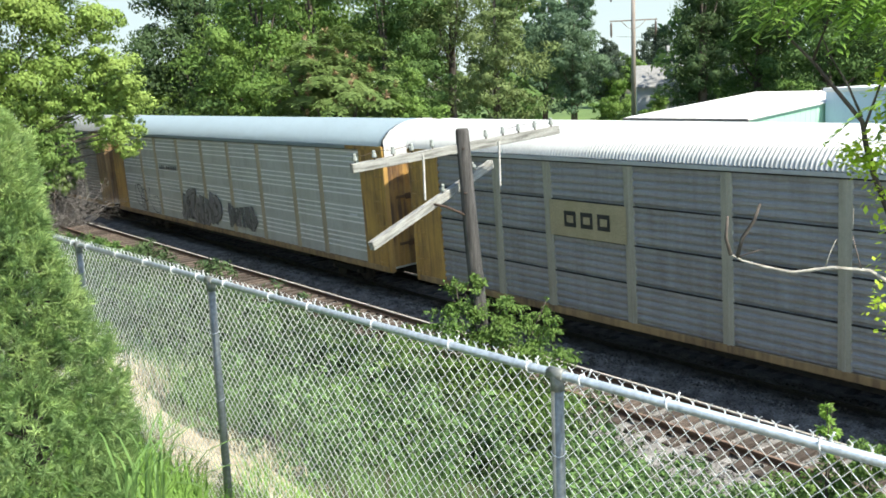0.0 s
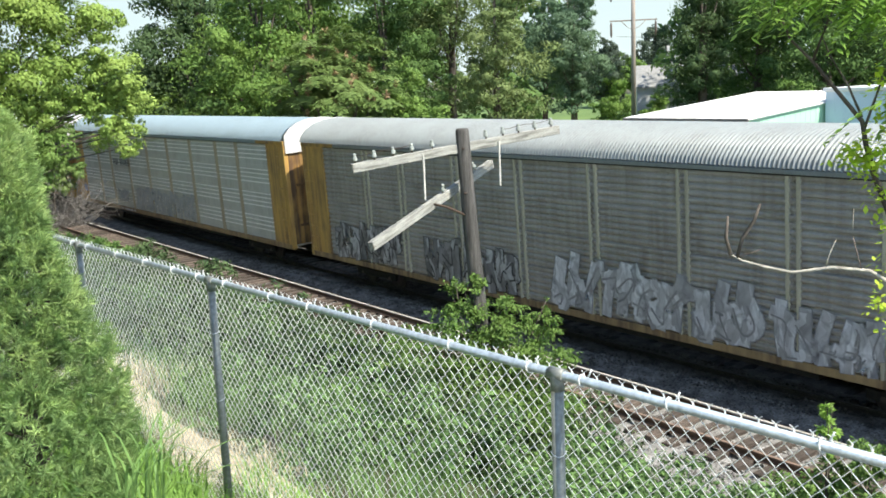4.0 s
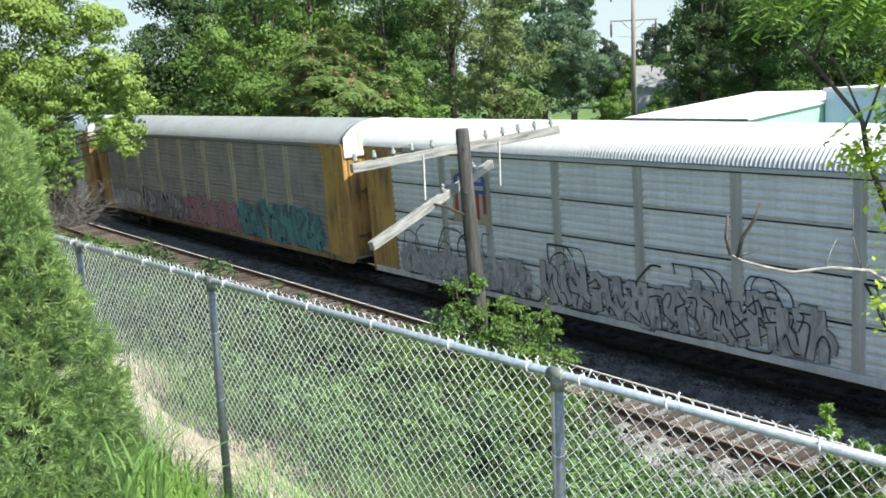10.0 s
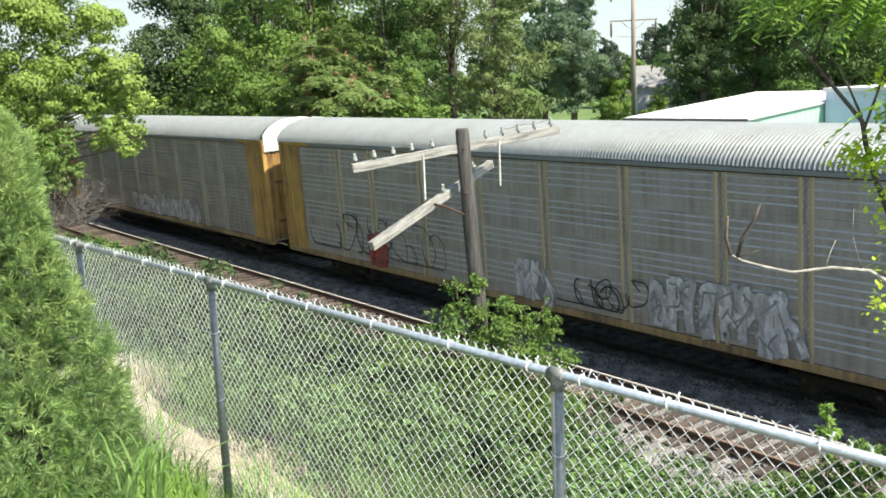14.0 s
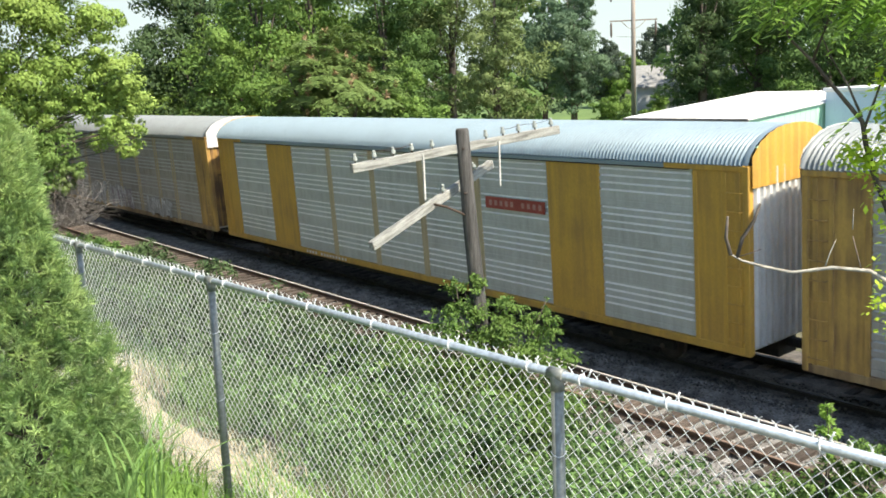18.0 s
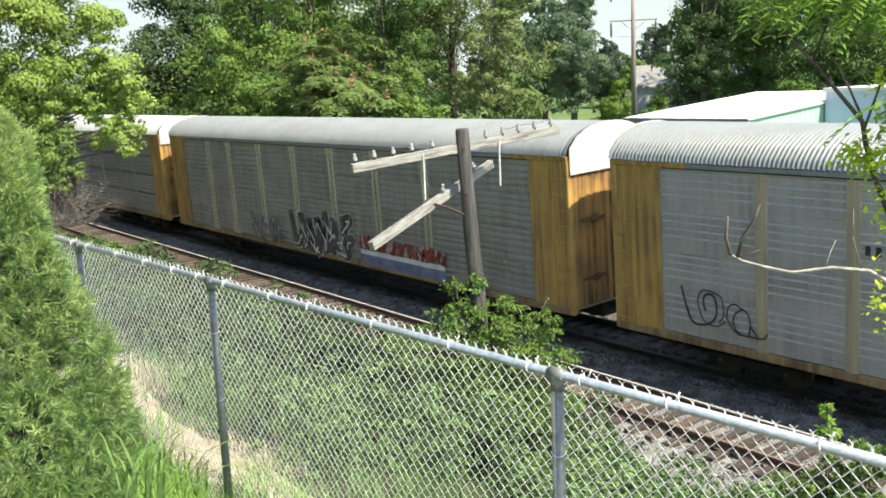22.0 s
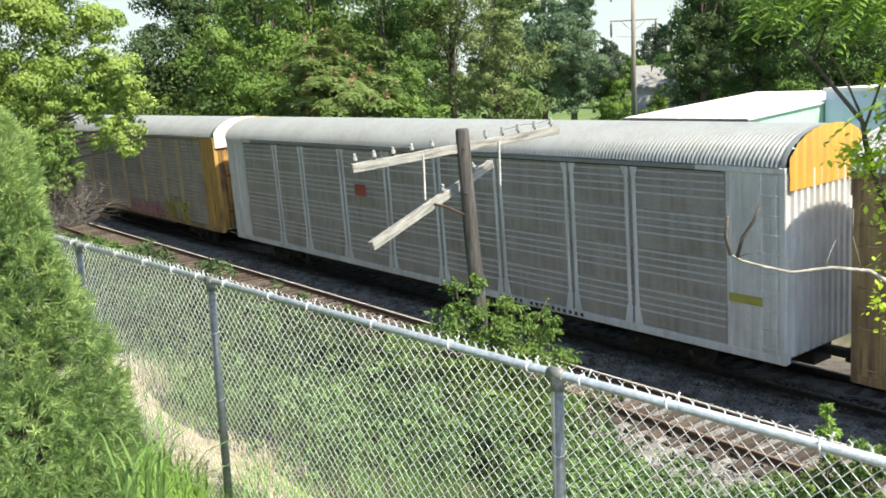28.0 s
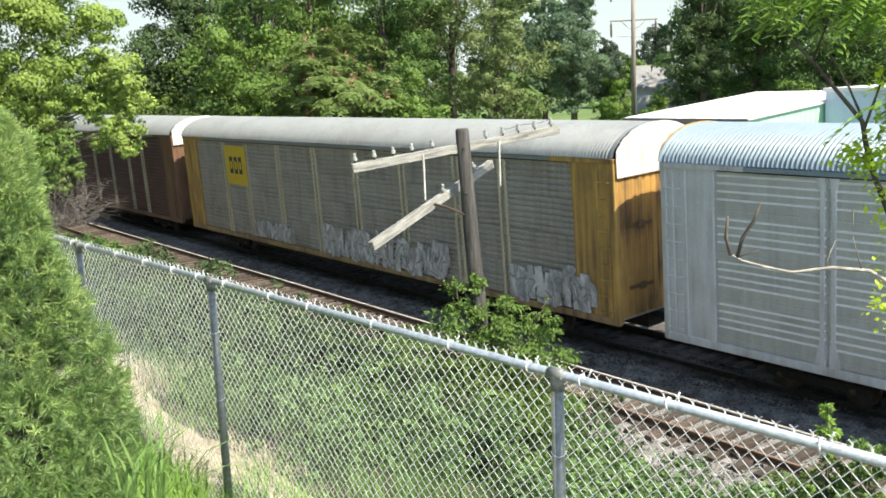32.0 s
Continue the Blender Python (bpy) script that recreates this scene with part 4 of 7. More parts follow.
D_BAYS = [1.5, 4.4, 6.3, 9.3, 12.1, 14.9, 17.7, 20.45, 22.45, 25.45]
CARS = [  # from the head of the train to its tail
    dict(kind="rows", side="blue_grey", frame="tan", post="faint", roof="white", end="yellow", label="blue-grey ribbed car carrier with a yellow emblem plate",
         marks=[("plate", 17.82, 20.52, 2.99, 3.95, "plate", "black")]),
    dict(kind="slit", side="silver", frame="yellow", post="sand", roof="blue", sill="tan", label="silver slatted car carrier with yellow ends and dark graffiti",
         marks=[("outline", 13.6, 17.7, 1.05, 2.5, "black", "grey"), ("text", 18.0, 20.2, 3.38, 3.62, "black"), ("fill", 10.0, 12.6, 1.3, 2.3, "grey", "black"), ("sketch", 21.5, 24.5, 1.1, 2.4, "black"), ("patch", 1.9, 2.4, 2.6, 2.68, "white")]),
    dict(kind="double", side="dark", frame="tan", post="dull", roof="grey", end="tan", label="grimy dark car carrier with tan ends, emblem and graffiti",
         marks=[("shield", 20.83, 22.38, 3.28, 4.62), ("fill", 15.1, 22.0, 0.95, 2.2, "black", "grey"), ("outline", 12.4, 15.0, 1.0, 2.4, "white", "grey"), ("fill", 15.6, 16.4, 1.0, 2.2, "violet", "red"), ("patch", 0.9, 1.4, 2.05, 2.25, "lime")]),
    dict(kind="double", side="brown_grey", frame="yellow", post="dull", roof="grey", label="grimy brown-grey car carrier with long white graffiti",
         marks=[("fill", 2.1, 6.8, 0.95, 2.3, "white", "grey"), ("fill", 7.2, 13.6, 0.95, 2.5, "white", "grey"), ("fill", 15.0, 19.5, 0.95, 2.4, "grey", "white"), ("fill", 21.0, 25.0, 1.0, 2.4, "grey", "white")]),
    dict(kind="slit", side="silver", frame="yellow", post="sand", roof="blue", sill="tan", label="silver slatted car carrier with yellow ends and blue graffiti",
         marks=[("text", 17.6, 20.2, 3.28, 3.7, "black"), ("patch", 25.45, 26.1, 1.46, 1.87, "blue"), ("outline", 9.5, 17.2, 1.05, 2.3, "sky", "silver"), ("text", 17.6, 20.0, 0.84, 0.97, "white"), ("outline", 18.4, 19.9, 1.3, 2.0, "sky", "silver")]),
    dict(kind="rows", side="blue_grey", frame="tan", post="faint", roof="white", end="yellow", label="dark blue-grey ribbed car carrier with a shield emblem",
         marks=[("patch", 20.52, 22.82, 2.99, 4.93, "plate"), ("shield", 20.95, 22.3, 3.4, 4.65), ("text", 17.6, 20.0, 0.84, 0.97, "white")]),
    dict(kind="rows", side="slate", frame="tan", post="faint", roof="white", end="yellow", post_style="node", label="dark ribbed car carrier with bolted posts and a red lettered strip",
         marks=[("patch", 6.4, 8.7, 3.5, 3.82, "flag_red"), ("text", 6.5, 8.6, 3.57, 3.75, "pale_red"), ("sketch", 21.5, 24.5, 1.2, 2.2, "grey"), ("text", 16.8, 19.5, 0.84, 0.97, "white")]),
    dict(kind="rows", side="light_grey", frame="yellow", post="pale", roof="white", sill="white", label="light grey ribbed car carrier scrawled with black graffiti",
         marks=[("sketch", 0.6, 9.5, 1.0, 2.9, "black"), ("outline", 9.8, 18.5, 1.0, 2.3, "black", "silver"), ("sketch", 10.0, 25.0, 1.0, 2.7, "black"), ("outline", 19.0, 25.2, 1.0, 2.0, "grey", "silver"), ("shield", 20.6, 22.0, 3.05, 4.4), ("fill", 1.2, 5.0, 1.05, 2.1, "white", "black")]),
    dict(kind="double", side="brown_grey", frame="yellow", post="khaki", roof="grey", label="brown-grey car carrier with pink and teal graffiti",
         marks=[("fill", 9.1, 14.9, 0.95, 2.45, "pink", "violet", "over"), ("fill", 2.1, 9.0, 0.95, 2.6, "teal", "black", "over"), ("fill", 15.0, 20.5, 0.95, 2.3, "grey", "white"), ("fill", 21.0, 25.2, 0.95, 2.1, "white", "grey"), ("patch", 25.05, 25.65, 3.95, 4.5, "sky"), ("patch", 25.1, 25.35, 4.1, 4.35, "blue")]),
    dict(kind="slit", side="silver", frame="yellow", post="sand", roof="blue", label="silver slatted car carrier with clean yellow ends",
         marks=[("text", 17.76, 19.82, 3.32, 3.64, "black"), ("text", 17.2, 19.8, 0.84, 0.97, "white")]),
    dict(kind="double", side="brown_grey", frame="yellow", post="ochre", roof="grey", panel="slit", slat="dim", label="grey car carrier with bold white block graffiti",
         marks=[("fill", 4.4, 8.5, 0.9, 2.5, "white", "grey"), ("fill", 11.9, 13.4, 0.95, 2.25, "white", "black"), ("fill", 20.0, 21.0, 0.95, 2.2, "red", "violet"), ("sketch", 17.4, 24.0, 1.3, 2.6, "black"), ("sketch", 8.7, 11.6, 1.2, 2.1, "black")]),
    dict(kind="double", side="brown_grey", frame="yellow", post="dull", roof="grey", label="brown-grey car carrier with small white graffiti",
         marks=[("fill", 7.2, 16.0, 1.0, 2.0, "white", "grey")]),
    dict(kind="slit", side="grey", frame="yellow", post="sand", roof="grey", sill="tan", slat="dim", label="grey slatted car carrier with a striped shield emblem",
         marks=[("shield", 20.4, 22.0, 3.3, 4.6), ("fill", 10.6, 14.4, 0.95, 1.95, "blue", "grey"), ("text", 11.0, 16.6, 4.25, 4.5, "black")]),
    dict(kind="slit", side="silver", frame="bright_yellow", post="ochre", roof="blue", door="white", arch="bright_yellow", bays=D_BAYS, wide=(1, 7),
         label="bright yellow car carrier with silver slatted bays and red lettering", marks=[("patch", 6.4, 8.9, 3.5, 3.84, "flag_red"), ("text", 6.5, 8.8, 3.57, 3.77, "pale_red"), ("text", 17.0, 20.0, 0.84, 0.97, "white")]),
    dict(kind="double", side="brown_grey", frame="yellow", post="ochre", roof="grey", panel="slit", slat="dim", label="dark brown-grey car carrier with white graffiti and a shield emblem",
         marks=[("fill", 14.8, 17.6, 0.95, 2.2, "white", "grey"), ("fill", 10.5, 14.2, 0.95, 2.2, "white", "violet"), ("text", 15.2, 19.25, 4.1, 4.5, "black"), ("fill", 23.2, 24.9, 1.0, 1.9, "white", "blue"), ("fill", 5.1, 8.3, 0.95, 1.95, "white", "grey"), ("shield", 20.5, 22.1, 3.25, 4.6)]),
    dict(kind="slit", side="grey", frame="yellow", post="sand", roof="grey", sill="tan", slat="dim", label="grey slatted car carrier with yellow ends and black scrawl",
         marks=[("outline", 6.5, 8.7, 1.2, 2.1, "black", "grey"), ("outline", 13.4, 17.2, 1.1, 2.0, "sky", "white"), ("text", 18.0, 20.4, 3.45, 3.7, "black"), ("sketch", 22.5, 24.6, 1.3, 2.2, "black")]),
    dict(kind="double", side="dark", frame="yellow", post="khaki", roof="grey", panel="rib", post_style="flared", label="dark car carrier with white outlined graffiti and a tricolour band",
         marks=[("outline", 10.9, 15.4, 0.9, 2.5, "white", "black"), ("fill", 11.0, 14.8, 0.9, 2.0, "black", "white"), ("fill", 5.6, 10.5, 1.45, 1.95, "red", "white"), ("patch", 5.6, 10.5, 0.92, 1.28, "blue"), ("patch", 5.6, 10.5, 1.28, 1.45, "white"), ("fill", 16.4, 19.0, 1.0, 2.1, "grey", "white")]),
    dict(kind="rows", side="blue_grey", frame="tan", post="steel", roof="white", end="yellow", label="blue-grey ribbed car carrier with a pale emblem plate",
         marks=[("plate", 18.15, 20.1, 3.28, 3.98, "flag_white", "black"), ("fill", 20.3, 25.2, 0.95, 2.2, "lime", "grey")]),
    dict(kind="double", side="dark", frame="rust", post="dull", roof="grey", end="yellow", label="dark brown car carrier with rusty yellow ends",
         marks=[("shield", 20.8, 22.4, 3.2, 4.6), ("fill", 7.0, 12.0, 0.95, 1.4, "grey", "black")]),
    dict(kind="double", side="brown_grey", frame="rust", post="dull", roof="grey", end="tan", label="brown car carrier with an orange emblem plate",
         marks=[("plate", 18.0, 20.2, 3.25, 3.95, "orange", "black"), ("fill", 11.5, 18.0, 0.95, 1.7, "pink", "red")]),
    dict(kind="white", side="dark", frame="white", post="white", roof="grey", panel="slit", slat="dim", arch="bright_yellow", door="white", label="dark grey car carrier with off-white ends and posts",
         marks=[("patch", 0.58, 1.45, 2.05, 2.25, "lime"), ("patch", 16.2, 16.9, 3.35, 3.75, "flag_red"), ("text", 6.0, 9.5, 0.84, 0.97, "black")]),
    dict(kind="double", side="brown_grey", frame="yellow", post="ochre", roof="grey", post_style="flared", label="brown-grey car carrier with yellow ends and a striped shield",
         marks=[("shield", 20.56, 22.1, 3.3, 4.6), ("fill", 3.5, 6.6, 0.95, 2.0, "lime", "white"), ("fill", 7.0, 11.7, 0.95, 1.6, "pink", "grey")]),
    dict(kind="white", side="silver", frame="white", post="white", roof="blue", panel="slit", arch="bright_yellow", door="white", label="light silver car carrier with violet-blue graffiti",
         marks=[("fill", 7.0, 12.9, 0.95, 2.25, "blue", "white"), ("fill", 13.2, 16.8, 0.95, 2.2, "white", "black"), ("patch", 10.27, 10.81, 3.44, 3.82, "flag_red"), ("patch", 0.58, 1.45, 2.05, 2.25, "lime")]),
    dict(kind="double", side="brown_grey", frame="yellow", post="khaki", roof="grey", label="brown-grey car carrier with a yellow plate and white graffiti",
         marks=[("plate", 20.54, 22.5, 3.15, 4.8, "yellow", "black"), ("fill", 16.9, 20.3, 1.05, 1.8, "white", "grey"), ("fill", 7.1, 14.7, 0.95, 2.2, "white", "grey"), ("fill", 0.9, 4.1, 0.95, 2.1, "white", "grey")]),
    dict(kind="double", side="dark_red", frame="brown", post="dull", roof="grey", label="dark red-brown car carrier with brown ends", marks=[]),
    dict(kind="double", side="dark", frame="yellow", post="dull", roof="grey", label="dark grey car carrier at the tail of the view", marks=[]),
]


SLACK = {13: 0.2, 14: 0.33, 15: 0.28, 16: 0.22, 17: 0.22, 18: 0.12}  # how far a coupler is pushed in or pulled out, in metres


def front_x(t):
    """Where the front end of the second car stands at t seconds."""
    return -26.3765 + 19.5279 * t + 0.0099 * t * t


TRAIN = [autorack(c, i + 1) for i, c in enumerate(CARS)]


# ---- chain-link fence ----
FA, FB = Vector((-13.5, -17.10, 4.02)), Vector((0.6, -16.155, 4.02))
FDIR = (FB - FA).normalized()
FLEN = (FB - FA).length
FTOP = 1.83
fence = empty("chain_link_fence", Matrix.Translation(FA) @ Matrix.Rotation(math.atan2(FDIR.y, FDIR.x), 4, "Z"))
tagged(fence, "galvanised chain-link fence with round posts and top rail", "fence")
bm = bmesh.new()
tube(bm, [(0, 0, FTOP), (FLEN, 0, FTOP)], 0.021, 12)
part("top_rail", bm, GALV, fence)
for x in (-12.1, -8.82, -6.32, -3.03, 0.15):
    d = (x - FA.x) / FDIR.x
    bm = bmesh.new()
    tube(bm, [(d, 0, -0.4), (d, 0, FTOP - 0.05)], 0.030, 12)
    post = part("post", bm, POSTSTEEL, fence)
    bm = bmesh.new()
    tube(bm, [(d, 0, FTOP - 0.075), (d, 0, FTOP - 0.03), (d, 0, FTOP + 0.012), (d, 0, FTOP + 0.026)], [0.034, 0.033, 0.027, 0.010], 12)
    tube(bm, [(d - 0.045, 0, FTOP), (d + 0.045, 0, FTOP)], 0.030, 12)
    part("loop_cap", bm, POSTSTEEL, post)
    for z in (0.45, 0.95, 1.45):
        bm = bmesh.new()
        tube(bm, [(d + 0.036 * math.cos(a), 0.036 * math.sin(a), z + 0.008 * math.sin(2 * a)) for a in np.linspace(0, 2 * math.pi, 9)], 0.003, 4)
        part("wire_tie", bm, WIRE, post)
CELL = 0.0715
wv, wf = [], []
ncol, nrow = int(FLEN / (CELL / 2)), 50


def wire(points, r=0.0027):
    """A thin three-sided wire along points in the fence's own plane."""
    base = len(wv)
    for x, y, z in points:
        wv.extend([(x - r, y + r * 0.6, z), (x + r, y + r * 0.6, z), (x, y - r, z)])
    for i in range(len(points) - 1):
        a = base + i * 3
        for k in range(3):
            wf.append((a + k, a + (k + 1) % 3, a + 3 + (k + 1) % 3, a + 3 + k))


r = random.Random(4)
for c in range(ncol):
    x0, pts = c * CELL / 2, []
    for k in range(nrow + 1):
        q = 1 if (k + c) % 2 else -1
        off = 0.026 + q * 0.0022 + 0.012 * math.sin(c * 0.065) * math.sin(k * 0.1)
        pts.append((x0 + q * CELL / 4 * 1.03 + r.uniform(-0.001, 0.001), off, 0.04 + k * CELL / 2))
    x, y, z = pts[-1]
    s = 1 if x > x0 else -1
    jit = r.uniform(-0.004, 0.004)
    pts += [(x + s * 0.002, y + 0.002, z + 0.014), (x - s * 0.003 + jit, y - 0.002, z + 0.030), (x + s * 0.013 + jit, y + s * 0.004, z + 0.044)]
    wire(pts)
ob = place("chain_link_mesh", mesh_of("chain_link_mesh", wv, wf), WIRE, fence, smooth=True)
tagged(ob, "woven diamond wire mesh with twisted top ends", kind="stuff")
for i, x in enumerate((-11.2, -10.3, -9.6, -8.95, -8.6, -7.95, -7.4, -6.9, -6.5, -6.1, -5.5, -5.05, -4.4, -3.75, -3.2, -2.88, -2.42, -1.77, -1.2, -0.5)):
    d = (x - FA.x) / FDIR.x
    bm = bmesh.new()
    tube(bm, [(d + 0.012 * t, 0.027 * math.cos(a), FTOP + 0.027 * math.sin(a)) for t, a in zip(np.linspace(-1, 1, 10), np.linspace(0.2, 6.0, 10))], 0.0045, 5)
    tube(bm, [(d + 0.012, 0.024, FTOP + 0.012), (d + 0.028, 0.03, FTOP + 0.05)], 0.004, 4)
    part("rail_tie", bm, WIRE, fence)

# ---- old line pole ----
PX, PY = -9.72, -11.46
PZ = ground_z(PX, PY)
pole = empty("line_pole", pose(PX, PY, PZ))
tagged(pole, "old wooden line pole with two weathered crossarms", "utility pole")
bm = bmesh.new()
tube(bm, [(0.04, 0.05, -0.6), (0.03, 0.04, 4.04 - PZ), (-0.03, -0.02, 5.3 - PZ), (-0.07, -0.07, 6.52 - PZ), (-0.07, -0.07, 6.555 - PZ)], [0.118, 0.108, 0.098, 0.088, 0.075], 20)
part("pole", bm, POLEWOOD, pole)
AWAY = Vector((-0.105, 0.08, 0.0))


def arm(p0, p1, size=(0.095, 0.115)):
    """A timber crossarm between two places, bolted behind the pole."""
    a, b = Vector(p0) + AWAY - Vector((PX, PY, PZ)), Vector(p1) + AWAY - Vector((PX, PY, PZ))
    d = b - a
    bm = bmesh.new()
    box(bm, 0, d.length, -size[0] / 2, size[0] / 2, -size[1] / 2, size[1] / 2, bevel=0.006)
    ob = part("crossarm", bm, OLDWOOD, pole)
    flat = math.hypot(d.x, d.y)
    ob.matrix_basis = Matrix.Translation(a) @ Matrix.Rotation(math.atan2(d.y, d.x), 4, "Z") @ Matrix.Rotation(-math.atan2(d.z, flat), 4, "Y")
    return ob, d.length


def insulator(parent, s, tilt=0.0):
    bm = bmesh.new()
    tube(bm, [(0, 0, 0), (0, 0, 0.06)], 0.010, 6, mat=1)
    tube(bm, [(0, 0, 0.03), (0, 0, 0.04), (0, 0, 0.075), (0, 0, 0.085), (0, 0, 0.098), (0, 0, 0.115), (0, 0, 0.122)],
         [0.032, 0.034, 0.028, 0.020, 0.022, 0.026, 0.012], 12)
    ob = part("insulator", bm, [GLASSY, IRON], parent, "pale glass insulator on an iron pin")
    ob.matrix_basis = pose(s, 0, 0.055, tilt, tilt * 0.5, 0)


up, ulen = arm((-10.0, -13.13, 6.15), (-9.46, -10.1, 6.45))
for k in (0.02, 0.105, 0.19, 0.275, 0.37, 0.63, 0.715, 0.795, 0.88, 0.965):
    insulator(up, ulen * k)
bm = bmesh.new()
tube(bm, [(ulen * k, 0.0, 0.145 - 0.012 * math.sin(i * 1.9)) for i, k in enumerate((0.03, 0.06, 0.105, 0.15, 0.19, 0.24, 0.275))], 0.004, 4)
part("tie_wire", bm, IRON, up)
bm = bmesh.new()
tube(bm, [(ulen * k, 0.0, 0.145 - 0.012 * math.sin(i * 1.9)) for i, k in enumerate((0.715, 0.75, 0.795, 0.84, 0.88, 0.93, 0.965))], 0.004, 4)
part("tie_wire", bm, IRON, up)
lo, llen = arm((-9.6, -13.16, 5.22), (-10.09, -10.79, 6.01), (0.085, 0.115))
insulator(lo, llen * 0.57, tilt=14)
insulator(lo, llen * 0.86, tilt=-10)
STRAP = shader("pale_strap_steel", [(0.42, 0.41, 0.38), (0.6, 0.58, 0.54)], rough=0.6)
for x, y, z0, z1 in ((-9.82, -12.15, 6.26, 5.68), (-9.68, -11.0, 6.36, 5.76)):
    bm = bmesh.new()
    box(bm, x - PX - 0.012, x - PX + 0.012, y - PY - 0.012, y - PY + 0.012, z1 - PZ, z0 - PZ, bevel=0.003)
    part("brace_strap", bm, STRAP, pole, "loose hanging flat brace strap")
bm = bmesh.new()
tube(bm, [(-9.90 - PX, -11.96 - PY, 5.60 - PZ), (-9.84 - PX, -11.82 - PY, 5.56 - PZ), (-9.76 - PX, -11.65 - PY, 5.47 - PZ), (-9.74 - PX, -11.56 - PY, 5.42 - PZ)], 0.016, 6)
part("bent_bracket", bm, IRON, pole)
for z in (6.30, 5.72):
    bm = bmesh.new()
    tube(bm, [(0.04, -0.16, z - PZ), (0.03, -0.13, z - PZ), (-0.15, 0.12, z - PZ)], 0.012, 6)
    part("bolt", bm, IRON, pole)


# ---- plants ----
def foliage(name, parent, centres, axes, length, width, mat, rng, flat=0.5, label="", facing=None):
    v, f = leaves(centres, axes, length, width, rng, flat=flat, facing=facing)
    ob = place(name, mesh_of(name, v, f), mat, parent)
    return tagged(ob, label) if label else ob


def lobe_points(rng, lobes, count):
    """Points in ellipsoid lobes (centre, radii), denser towards the skin, and their outward directions."""
    sizes = np.array([l[1][0] * l[1][1] + l[1][0] * l[1][2] for l in lobes])
    n = np.maximum(20, count * sizes / sizes.sum()).astype(int)
    out, dirs = [], []
    for (c, rad), k in zip(lobes, n):
        d = unit(rng.normal(size=(k, 3)))
        # twig clumps: pull the leaves together round random twig ends
        q = max(6, k // 42)
        td = unit(rng.normal(size=(q, 3)))
        tr = rng.uniform(0.35, 1.05, (q, 1)) ** 0.5
        tip = td * tr
        pick = rng.integers(0, q, k)
        p = tip[pick] + rng.normal(size=(k, 3)) * np.array([0.15, 0.15, 0.09])
        out.append(np.array(c) + p * np.array(rad))
        dd = unit(td[pick] * 0.8 + rng.normal(size=(k, 3)) * 0.8 + np.array([0, 0, -0.25]))
        dirs.append(dd)
    return np.concatenate(out), np.concatenate(dirs)


def clump_points(rng, lobes, count, per_lobe=11, size=0.40):
    """Leaves on the outer skin of many round clumps that sit on the lobes, with some inside."""
    area = np.array([l[1][0] ** 2 for l in lobes])
    share = np.maximum(30, count * area / area.sum()).astype(int)
    pts, face = [], []
    for (c, rad), k in zip(lobes, share):
        rad = np.array(rad)
        out = unit(rng.normal(size=(per_lobe, 3)) + np.array([0, 0, 0.25]))
        mid = np.array(c) + out * rad * rng.uniform(0.6, 1.12, (per_lobe, 1))
        cr = rad.mean() * size * rng.uniform(0.55, 1.25, per_lobe)
        pick = rng.integers(0, per_lobe, k)
        e = unit(rng.normal(size=(k, 3)) + out[pick] * 0.45 + np.array([0, 0, 0.55]))
        p = mid[pick] + e * cr[pick][:, None] * rng.uniform(0.62, 1.12, (k, 1)) * np.array([1.1, 1.1, 0.75])
        inner = rng.uniform(0, 1, k) < 0.12
        p[inner] = np.array(c) + unit(rng.normal(size=(inner.sum(), 3))) * rad * rng.uniform(0.2, 0.8, (inner.sum(), 1))
        pts.append(p)
        face.append(unit(e + rng.normal(size=(k, 3)) * 0.24))
    pts, face = np.concatenate(pts), np.concatenate(face)
    ax = unit(np.cross(face, rng.normal(size=face.shape)) + np.array([0, 0, -0.25]))
    return pts, ax, face


